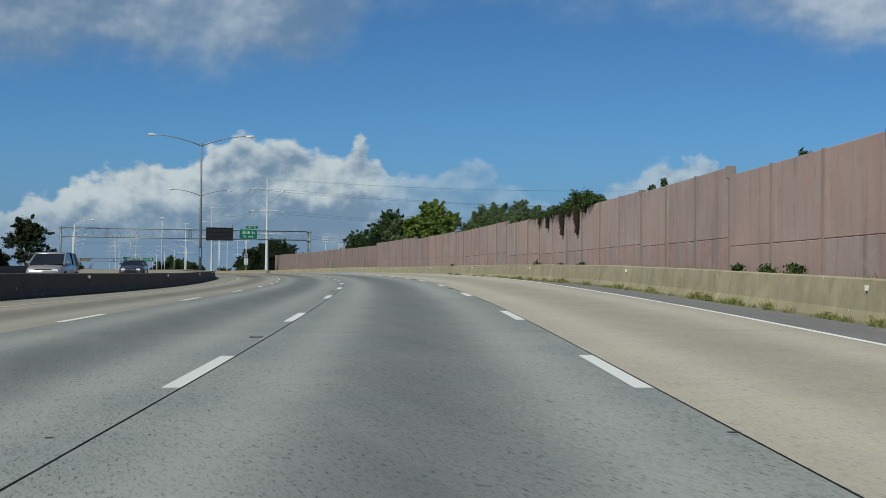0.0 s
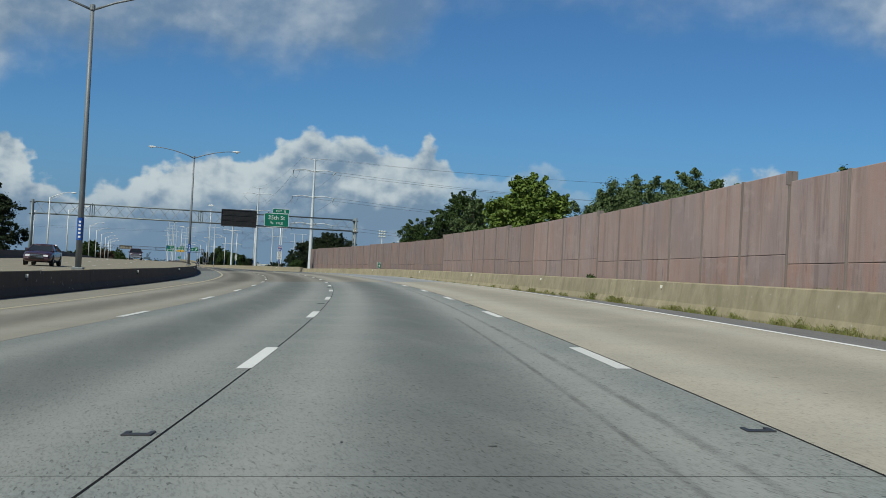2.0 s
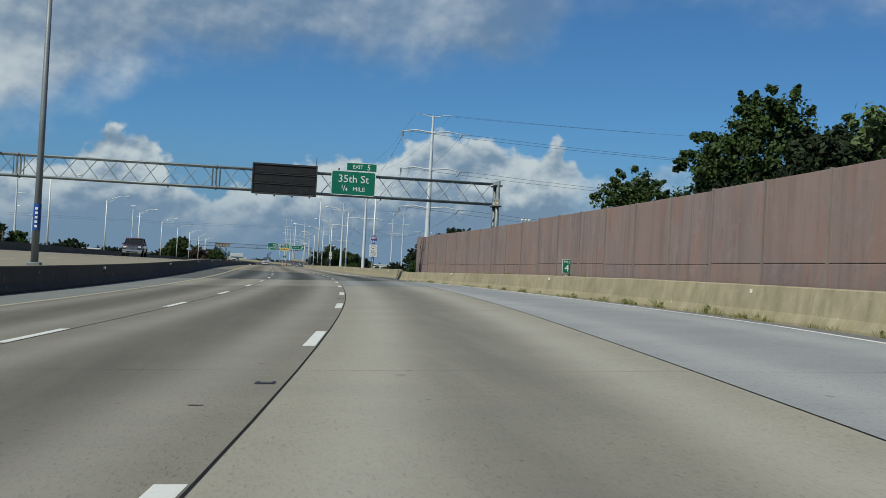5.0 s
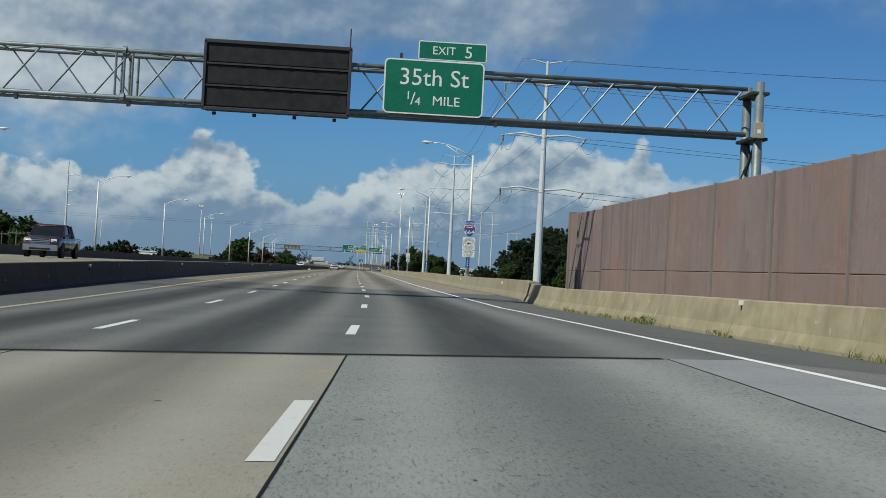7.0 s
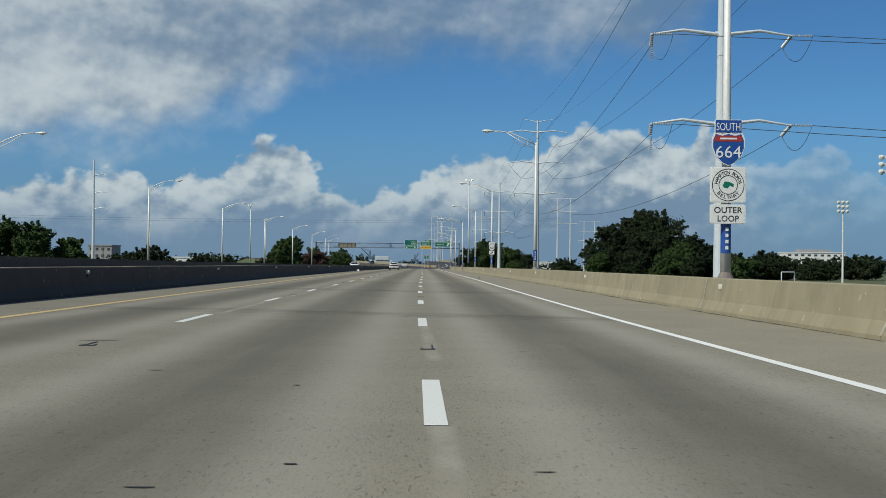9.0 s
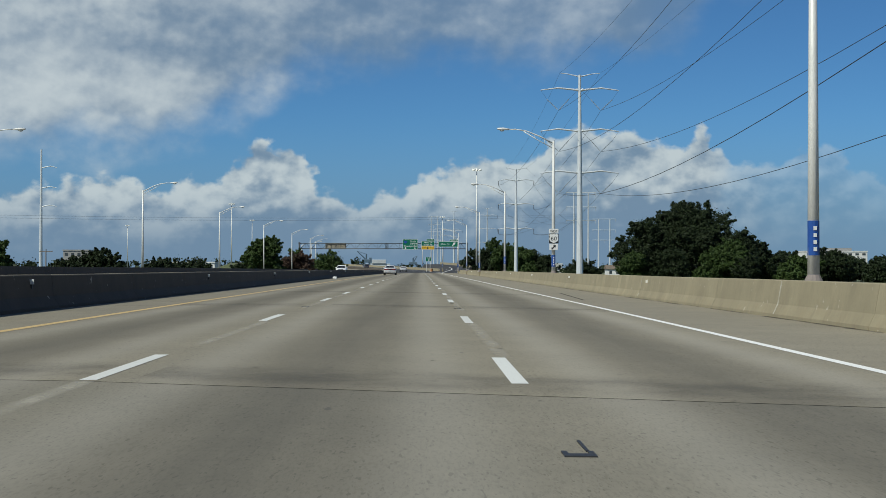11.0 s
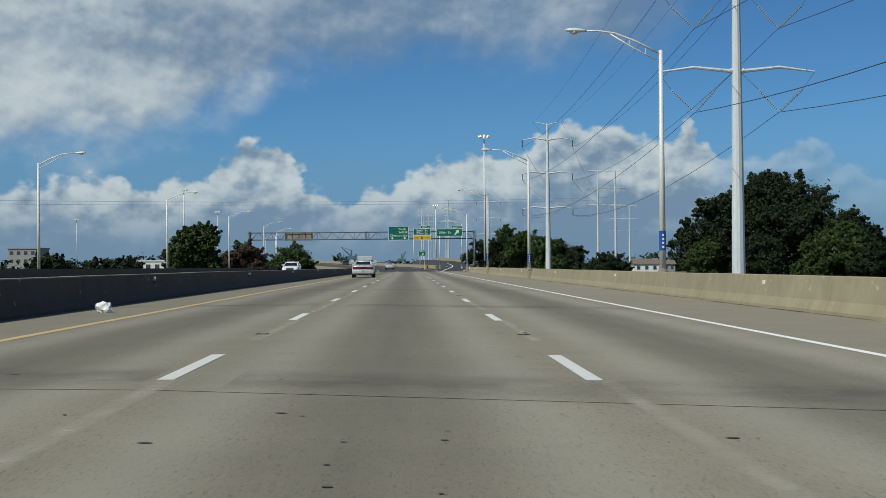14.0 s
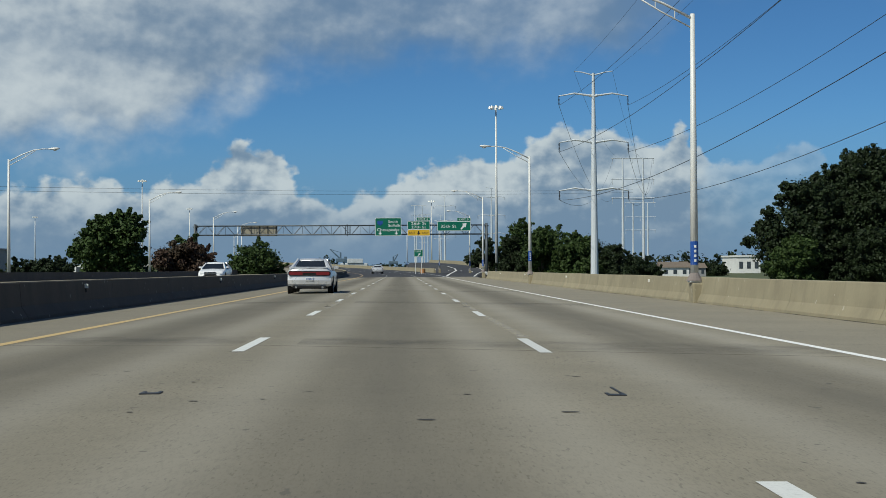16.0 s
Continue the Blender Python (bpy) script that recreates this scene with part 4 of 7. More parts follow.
def noise_wall():
    wall = holder("noise_wall", "brown exposed-aggregate concrete noise wall in stepped panels", "wall")
    k0, k1 = -45, 47
    for k in range(k0, k1):
        sa, sb = STEP0 + k * BAY, min(STEP0 + (k + 1) * BAY, WALL_END)
        if sa < -140:
            continue
        sm = (sa + sb) / 2
        top = wall_top(sm)
        a, b = at(sa, wall_at(sa)), at(sb, wall_at(sb))
        d = Vector((b.x - a.x, b.y - a.y, 0))
        L = d.length
        ang = math.degrees(math.atan2(d.y, d.x))
        split = top - 2.22
        base = min(a.z, b.z) - 0.2
        m = pose(a.x, a.y, 0, 0, 0, ang)
        for nm, z0, z1, y in (("lower_panel", base, split - 0.006, 0.0), ("upper_panel", split + 0.006, top, 0.012)):
            bm = boxed(0.038, L - 0.038, -0.10 + y, 0.08, z0, z1, 0.015)
            ob = part(nm, bm, M["panel_low" if nm == "lower_panel" and 40 < sm < 108 else "panel" if sm < 100 else "panel_mid" if sm < 135 else "panel_worn" if sm < 168 else "panel_old"], wall)
            ob.matrix_basis = m
        tongue = part("panel_tongue", boxed(0.08, L - 0.08, -0.03, 0.05, split - 0.01, split + 0.01), M["joint"], wall)
        tongue.matrix_basis = m
        high = max(top, wall_top(sa - 1)) + 0.02
        p = part("wall_post", boxed(-0.032, 0.032, -0.107, 0.13, base, high, 0.006), M["post"], wall)
        p.matrix_basis = m
        if abs(wall_top(sa - 1) - top) > 0.1:
            cap = part("step_cap", boxed(-0.045, 0.045, 0.06, 0.2, min(top, wall_top(sa - 1)) - 0.1, high, 0.01), M["post"], wall)
            cap.matrix_basis = m
    e = at(WALL_END, wall_at(WALL_END))
    p = part("wall_post", boxed(-0.14, 0.14, -0.15, 0.14, e.z - 0.2, wall_top(240) + 0.03, 0.012), M["post"], wall)
    p.matrix_basis = pose(e.x, e.y, 0, 0, 0, 90 + heading(250))


def ramp_road():
    """The exit ramp: leaves the main line at the gore, bears right and climbs."""
    ys = [622, 640, 660, 690, 720, 770, 830, 900]
    left = [5.5, 6.0, 7.2, 9.4, 10.4, 10.4, 8.5, 3.0]
    right = [9.3, 9.8, 11.4, 14.2, 15.4, 15.6, 14.0, 9.0]
    zs = [-.44, -.38, -.16, .22, .52, 1.1, 1.7, 2.3]

    def edge(y, which):
        return float(np.interp(y, ys, which)), float(np.interp(y, ys, zs))

    def strip(name, fn, y0, y1, mat, n=40):
        verts, faces = [], []
        for i in range(n + 1):
            row = fn(y0 + (y1 - y0) * i / n)
            verts += row
        k = len(row)
        for i in range(n):
            for j in range(k - 1):
                a = i * k + j
                faces.append((a, a + 1, a + k + 1, a + k))
        return mesh_of(name, verts, faces, mat, [(0.5, v[1] * 0.1) for v in verts])

    def deck(y):
        (a, z), (b, _) = edge(y, left), edge(y, right)
        return [(a - 2.5, y, z - 2.2), (a, y, z), (b, y, z), (b + 2.5, y, z - 2.2)]
    ramp = tagged(new("exit_ramp", strip("exit_ramp", deck, 622, 900, M["asphalt"])), "black asphalt exit ramp bearing off and climbing", "road", kind="structure")
    piece("edge_line", strip("edge_line", lambda y: [(edge(y, left)[0] - .35, y, edge(y, left)[1] + .01), (edge(y, left)[0] - .05, y, edge(y, left)[1] + .012)], 628, 760, M["line_white"]), ramp)
    piece("edge_line", strip("edge_line", lambda y: [(edge(y, right)[0] - .5, y, edge(y, right)[1] + .01), (edge(y, right)[0] - .3, y, edge(y, right)[1] + .012)], 628, 760, M["line_white"]), ramp)
    for k in range(12):
        y0 = 708 + 16 * k
        piece("parapet_segment", strip("parapet_segment", lambda y: [(edge(y, right)[0] + .1, y, edge(y, right)[1] - .1), (edge(y, right)[0] + .25, y, edge(y, right)[1] + .85), (edge(y, right)[0] + .6, y, edge(y, right)[1] + .85), (edge(y, right)[0] + .62, y, edge(y, right)[1] - .8)], y0, y0 + 15.95, M["barrier_new"], 4), ramp)
    rail = thing("guardrail", pose(0, 0, 0), "galvanised steel guardrail beside the ramp, joined to the barrier end", "guardrail")
    gx = lambda y: float(np.interp(y, [608.5, 622, 640, 660, 706], [9.1, 9.7, 10.4, 11.9, 15.6]))
    gz = lambda y: edge(max(y, 622), right)[1]
    for k in range(13):
        y = 610 + 7.6 * k
        part("post", boxed(gx(y) + .1, gx(y) + .25, y - .08, y + .08, gz(y) - 1.6, gz(y) + .72), M["wood_pole"], rail)
    prof = [(0.0, .40), (.08, .46), (.08, .52), (0, .58), (.08, .64), (.08, .70), (0.0, .76)]
    for k in range(12):
        y = 610 + 7.6 * k
        piece("rail_beam", strip("rail_beam", lambda q: [(gx(q) + .08 - o, q, gz(q) + h) for o, h in prof], y - .1, y + 7.55, M["galv"], 4), rail)
    far = holder("outer_parapet", "pale concrete parapet on the outside of the far bend", "barrier")
    for k in range(26):
        a = 702 + 11 * k
        piece("parapet_segment", sweep("parapet_segment", a, a + 10.97, 5.5, lambda s: [(7.2, -.1), (7.3, .8), (7.6, .8), (7.7, -.8)], M["barrier_new"], cap=True), far)
    t = thing("crash_cushion", pose(3.9, 706, -.4), "orange-brown crash cushion at the gore nose", "crash cushion")
    for k in range(4):
        part("barrel", tubed([(0, k * .95, 0), (0, k * .95, .95)], .42, 12), M["cushion"], t)


ramp_road()
noise_wall()
barriers()

# ---- street lamps ----
def cobra_head(name, parent, tip, d):
    """A flat street lantern at the arm's tip, pointing along d."""
    bm = bmesh.new()
    d = Vector(d).normalized()
    side = Vector((-d.y, d.x, 0))
    rows = [(-0.05, 0.05, 0.05), (0.1, 0.1, 0.07), (0.32, 0.17, 0.1), (0.58, 0.16, 0.085), (0.72, 0.08, 0.03)]
    rings = []
    for t, w, h in rows:
        c = Vector(tip) + d * t
        rings.append([bm.verts.new(c + side * (w * a) + Vector((0, 0, h * b))) for a, b in ((-1, -.2), (-.75, .5), (0, 1), (.75, .5), (1, -.2), (.6, -.7), (-.6, -.7))])
    for r0, r1 in zip(rings, rings[1:]):
        for k in range(7):
            bm.faces.new((r0[k], r0[(k + 1) % 7], r1[(k + 1) % 7], r1[k]))
    bm.faces.new(rings[0])
    bm.faces.new(rings[-1][::-1])
    bmesh.ops.recalc_face_normals(bm, faces=bm.faces)
    head = part(name, bm, M["galv"], parent, smooth=True)
    bm = bmesh.new()
    c = Vector(tip) + d * 0.4 - Vector((0, 0, 0.07))
    bmesh.ops.create_uvsphere(bm, u_segments=10, v_segments=6, radius=0.15, matrix=Matrix.Translation(c) @ Matrix.Diagonal((1, 1, 0.55, 1)))
    part("lens", bm, M["lampglass"], head, smooth=True)


def single_lamp(s, off, side, base_h, tag=None):
    """A tapered pole with a braced truss arm reaching over the lanes; side: -1 reaches left."""
    t = thing("street_lamp", stand(s, off, base_h), "tall grey galvanised street lamp with one braced arm beside the barrier", "street lamp", "single-arm street lamps")
    part("pole", tubed([(0, 0, 0.12), (0, 0, 4), (0, 0, 8.3)], [0.125, 0.1, 0.07], 10), M["galv"], t, smooth=True)
    part("base_flange", boxed(-0.18, 0.18, -0.18, 0.18, 0.0, 0.06, 0.02), M["galv"], t)
    part("pedestal", boxed(-0.12, 0.25, -0.32, 0.32, -0.75, -0.002, 0.05), M["barrier_new"], t, "concrete pedestal in the barrier line")
    part("base_shroud", tubed([(0, 0, 0.06), (0, 0, 0.14), (0, 0, 0.3)], [0.26, 0.21, 0.13], 12), M["post"], t, "dull conical base shroud")
    d = side
    part("arm", tubed([(0, 0, 8.15), (d * 0.9, 0, 8.62), (d * 1.7, 0, 8.93), (d * 2.35, 0, 9.02), (d * 2.78, 0, 9.02)], [0.045, 0.04, 0.035, 0.032, 0.03], 8), M["galv"], t, smooth=True)
    part("arm_brace", tubed([(0, 0, 7.85), (d * 1.0, 0, 8.38), (d * 1.85, 0, 8.9)], 0.025, 6), M["galv"], t, smooth=True)
    for u in (0.55, 1.15):
        part("brace_strut", tubed([(d * u, 0, 7.85 + 0.53 * u), (d * u, 0, 8.15 + 0.5 * u)], 0.016, 5), M["galv"], t)
    cobra_head("lantern", t, (d * 2.78, 0, 9.02), (d, 0, 0.04))
    if tag:
        tg = part("number_band", tubed([(0, 0, tag), (0, 0, tag + 0.72)], 0.124, 12), M["blue"], t, "blue band with a white vertical number")
        for k in range(4):
            part("number_bar", boxed(-0.035, 0.035, -0.13, -0.12, tag + 0.09 + 0.145 * k, tag + 0.17 + 0.145 * k), M["white"], tg)
    return t


def double_lamp(s, off):
    t = thing("street_lamp", stand(s, off, 0.78), "tall grey street lamp with two curved arms on the median barrier", "street lamp", "double-arm median lamps")
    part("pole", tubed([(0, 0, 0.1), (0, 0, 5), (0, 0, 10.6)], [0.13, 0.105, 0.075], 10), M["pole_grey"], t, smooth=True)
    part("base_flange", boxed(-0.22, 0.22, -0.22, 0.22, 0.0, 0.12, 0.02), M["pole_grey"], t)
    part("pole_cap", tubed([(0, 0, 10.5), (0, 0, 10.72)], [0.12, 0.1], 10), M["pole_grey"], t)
    for d in (-1, 1):
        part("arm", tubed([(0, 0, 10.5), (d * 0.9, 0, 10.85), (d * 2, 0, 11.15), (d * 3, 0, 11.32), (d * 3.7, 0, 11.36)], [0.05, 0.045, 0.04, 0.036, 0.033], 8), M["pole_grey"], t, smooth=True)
        cobra_head("lantern", t, (d * 3.7, 0, 11.36), (d, 0, 0.03))
    tg = part("number_band", tubed([(0, 0, 1.2), (0, 0, 2.1)], 0.134, 12), M["blue"], t, "blue band with a white vertical number")
    for k in range(5):
        part("number_bar", boxed(-0.045, 0.045, -0.14, -0.13, 1.3 + 0.15 * k, 1.38 + 0.15 * k), M["white"], tg)


for s, off in ((34.8, -10.1), (111.0, -10.16), (188.2, -10.4)):
    double_lamp(s, off)
RIGHT_LAMPS = [287.9, 341.3, 395.0, 447.8, 497.3, 549.0, 602.0, 655.0, 708.0, 760.0]
for i, s in enumerate(RIGHT_LAMPS):
    single_lamp(s, (7.2 if s < 300 else 7.68 if 440 < s < 450 else 7.3 if s < 640 else 9.0), -1, 0.62, {0: 0.75, 2: 0.55, 3: 0.95, 4: 0.55, 5: 0.95}.get(i, 0.7))
for s in (244, 295, 346, 396, 447, 497.5, 549, 600, 651, 702, 753, 804):
    single_lamp(s, -28.9, 1, 0.4)


def high_mast(x, y, top, n=8):
    t = thing("high_mast_light", pose(x, y, -2.4), "very tall slender steel mast with a ring of floodlights", "mast light", "high masts")
    h = top + 2.4
    part("mast", tubed([(0, 0, 0), (0, 0, h)], [0.3, 0.12], 10), M["galv"], t, smooth=True)
    bm = bmesh.new()
    pts = [(0.75 * math.cos(2 * math.pi * k / 16), 0.75 * math.sin(2 * math.pi * k / 16), h - 0.3) for k in range(17)]
    part("ring", tube(bm, pts, 0.05, 6), M["galv"], t)
    for k in range(n):
        a = 2 * math.pi * k / n
        bm = bmesh.new()
        bmesh.ops.create_cone(bm, cap_ends=True, segments=10, radius1=0.34, radius2=0.16, depth=0.45, matrix=pose(1.05 * math.cos(a), 1.05 * math.sin(a), h - 0.45))
        part("floodlight", bm, M["lampglass"], t)


high_mast(16.6, 698, 29.0)
high_mast(11.0, 945, 25.0)
high_mast(-74.5, 851, 26.5)
high_mast(-88, 1020, 26)
high_mast(-160, 1050, 24)


# ---- sign gantries ----
def truss_gantry(name, y, x0, x1, z0, z1, deep, bays, mats, splice, label, post_x, base_z, zigzag=False):
    t = thing(name, pose(0, y, 0), label, "sign gantry")
    r = 0.085
    for z in (z0, z1):
        for dy in (0, deep):
            part("chord", tubed([(x0, dy, z), (x1, dy, z)], r if z == z0 else r * 0.9, 8), mats, t, smooth=True)
    n = bays
    for dy in (0.0, deep):
        for k in range(n):
            a, b = x0 + (x1 - x0) * k / n, x0 + (x1 - x0) * (k + 1) / n
            up = k % 2 == 0 if zigzag else dy == 0
            g = 0.08 * (b - a)
            part("diagonal", tubed([(a + g, dy, z0 if up else z1), (b - g, dy, z1 if up else z0)], 0.036 if up else 0.03, 6), mats, t)
    if zigzag:
        for k in range(1, n):
            a = x0 + (x1 - x0) * k / n
            part("upright", tubed([(a, 0, z0), (a, 0, z1)], 0.03, 6), mats, t)
    for k in range(0, n + 1, 2):
        a = x0 + (x1 - x0) * k / n
        part("tie", tubed([(a, 0, z0), (a, deep, z0)], 0.032, 6), mats, t)
        part("tie", tubed([(a, 0, z1), (a, deep, z1)], 0.032, 6), mats, t)
    for k in range(0, n, 1):
        a, b = x0 + (x1 - x0) * k / n, x0 + (x1 - x0) * (k + 1) / n
        part("plan_brace", tubed([(a, 0 if k % 2 else deep, z1), (b, deep if k % 2 else 0, z1)], 0.024, 5), mats, t)
    for sx in splice:
        for q in (-0.28, 0.0, 0.28):
            for dy in (0, deep):
                part("splice_upright", tubed([(sx + q, dy, z0), (sx + q, dy, z1)], 0.045, 6), mats, t)
        for z in (z0, z1):
            for dy in (0, deep):
                part("splice_flange", tubed([(sx - 0.06, dy, z), (sx + 0.06, dy, z)], 0.17, 10), mats, t)
    for px, bz in zip(post_x, base_z):
        for dy in (-0.15, deep + 0.15):
            part("post", tubed([(px, dy, bz), (px, dy, z1 + 0.25)], [0.19, 0.165], 12), mats, t, smooth=True)
        for z in (z0, z1):
            part("saddle", boxed(px - 0.32, px + 0.32, -0.3, deep + 0.3, z - 0.2, z - 0.09, 0.02), M["dark_steel"], t)
        zz = bz
        while zz < z0 - 1.2:
            part("post_brace", tubed([(px, -0.15, zz), (px, deep + 0.15, zz + 1.5)], 0.05, 6), M["dark_steel"], t)
            part("post_brace", tubed([(px, deep + 0.15, zz), (px, -0.15, zz + 1.5)], 0.05, 6), M["dark_steel"], t)
            zz += 1.6
    return t


g1 = truss_gantry("sign_gantry", 257.9, -29.0, 14.9, 6.35, 7.95, 1.15, 29, M["truss"], (-21.4, -6.65), "wide tubular aluminium truss gantry spanning both carriageways", (15.3, -29.3), (-1.5, -1.6))
bx = part("control_box", boxed(15.05, 15.4, -0.55, -0.34, 6.2, 6.75, 0.02), M["sign_back"], g1, "small tan electrical box with a lit indicator")
part("indicator", boxed(15.16, 15.29, -0.565, -0.552, 6.36, 6.5), M["lens"], bx)
for x in (-10.2, -2.2, 6.1):
    part("catwalk_lug", boxed(x - 0.05, x + 0.05, -0.1, 0.1, 6.1, 6.28), M["dark_steel"], g1)


def panel_board(name, x0, x1, z0, z1, y, face, parent, edge=0.05, r=0.18, back=True):
    """A sign face with a white border and rounded corners, on a sheet with thickness."""
    sheet = part(name, prism(bmesh.new(), rounded(x0, x1, z0, z1, r), y, y + 0.05), M["white"], parent)
    part("face", prism(bmesh.new(), rounded(x0 + edge, x1 - edge, z0 + edge, z1 - edge, max(0.02, r - edge)), y - 0.006, y + 0.004), face, sheet)
    return sheet


def exit_sign():
    t = thing("exit_sign", pose(-0.17, 257.55, 0.22), "green exit sign with white lettering and an exit tab", "road sign")
    b = panel_board("main_panel", 2.34, 5.77, 6.12, 8.0, 0, M["green"], t)
    lettering("35th St", 0.82, 4.05, 7.12, -0.01, M["white"], b, width=2.35)
    lettering("1", 0.4, 3.2, 6.62, -0.01, M["white"], b)
    lettering("/", 0.6, 3.36, 6.45, -0.01, M["white"], b)
    lettering("4", 0.4, 3.53, 6.43, -0.01, M["white"], b)
    lettering("MILE", 0.45, 4.5, 6.46, -0.01, M["white"], b, width=0.92)
    b = panel_board("exit_tab", 3.47, 5.82, 8.02, 8.66, 0, M["green"], t, 0.035, 0.06)
    lettering("EXIT", 0.4, 4.35, 8.21, -0.01, M["white"], b, width=0.78)
    lettering("5", 0.58, 5.2, 8.14, -0.01, M["white"], b)
    for x in (2.9, 5.2):
        part("bracket", boxed(x - 0.05, x + 0.05, 0.06, 0.24, 6.2, 8.2), M["dark_steel"], t)


def message_board():
    t = thing("message_board", pose(0, 257.5, 0), "blank black electronic message board with three rows on the gantry", "message sign")
    x0, x1, z0, z1 = -3.85, 1.02, 6.06, 8.34
    part("housing", boxed(x0, x1, -0.42, 0.3, z0, z1, 0.04), M["vms"], t)
    fr = M["dark_steel"]
    for a in ((x0 - 0.03, x1 + 0.03, z1 - 0.07, z1 + 0.06), (x0 - 0.03, x1 + 0.03, z0 - 0.05, z0 + 0.07), (x0 - 0.04, x0 + 0.06, z0, z1), (x1 - 0.06, x1 + 0.04, z0, z1)):
        part("frame_bar", boxed(a[0], a[1], -0.52, -0.40, a[2], a[3], 0.015), fr, t)
    for k in range(3):
        za = z0 + 0.12 + k * 0.74
        part("display_line", boxed(x0 + 0.08, x1 - 0.08, -0.45, -0.43, za, za + 0.62, 0.005), M["display"], t)
        if k:
            part("row_rail", boxed(x0 + 0.06, x1 - 0.06, -0.5, -0.43, za - 0.1, za - 0.04), fr, t)
            for q in range(6):
                part("row_clip", boxed(x0 + 0.4 + q * 0.8, x0 + 0.5 + q * 0.8, -0.52, -0.505, za - 0.095, za - 0.045), fr, t)
    for q in range(4):
        part("lug", boxed(x0 + 0.3 + q * 1.35, x0 + 0.42 + q * 1.35, -0.2, -0.05, z0 - 0.16, z0 - 0.06), fr, t)
    part("antenna", tubed([(x1 - 0.05, -0.1, z1), (x1 - 0.05, -0.1, z1 + 0.75)], 0.025, 6), fr, t)


n_ = Nodes("unlit_display")
u_ = n_.noise(3, 4, 0.6)
M["display"] = n_.done(n_.mix(n_.range(u_, 0.3, 0.7), (0.013, 0.014, 0.016), (0.024, 0.025, 0.027)), 0.6, Specular_IOR_Level=0.2)
exit_sign()
message_board()

G2Y = 665
truss_gantry("sign_gantry", G2Y, -30.2, 12.4, 5.75, 7.1, 1.1, 30, M["dark_truss"], (-8,), "long dark box-truss gantry carrying green signs across the motorway", (12.7, -30.4), (-2.5, -2.5), True)


def arrow_down(x, z, s, mat, parent, y):
    pts = [(x - 0.12 * s, z + 0.55 * s), (x - 0.12 * s, z + 0.2 * s), (x - 0.38 * s, z + 0.2 * s), (x, z - 0.25 * s), (x + 0.38 * s, z + 0.2 * s), (x + 0.12 * s, z + 0.2 * s), (x + 0.12 * s, z + 0.55 * s)]
    part("arrow", prism(bmesh.new(), pts[::-1], y - 0.006, y), mat, parent)


def arrow_up_right(x, z, s, mat, parent, y):
    pts = [(x - .5, z - .42), (x - .36, z - .56), (x + .14, z - .06), (x + .3, z - .22), (x + .42, z + .46), (x - .26, z + .34), (x - .1, z + .18)]
    pts = [(x + (a - x) * s, z + (b - z) * s) for a, b in pts]
    part("arrow", prism(bmesh.new(), pts, y - 0.006, y), mat, parent)


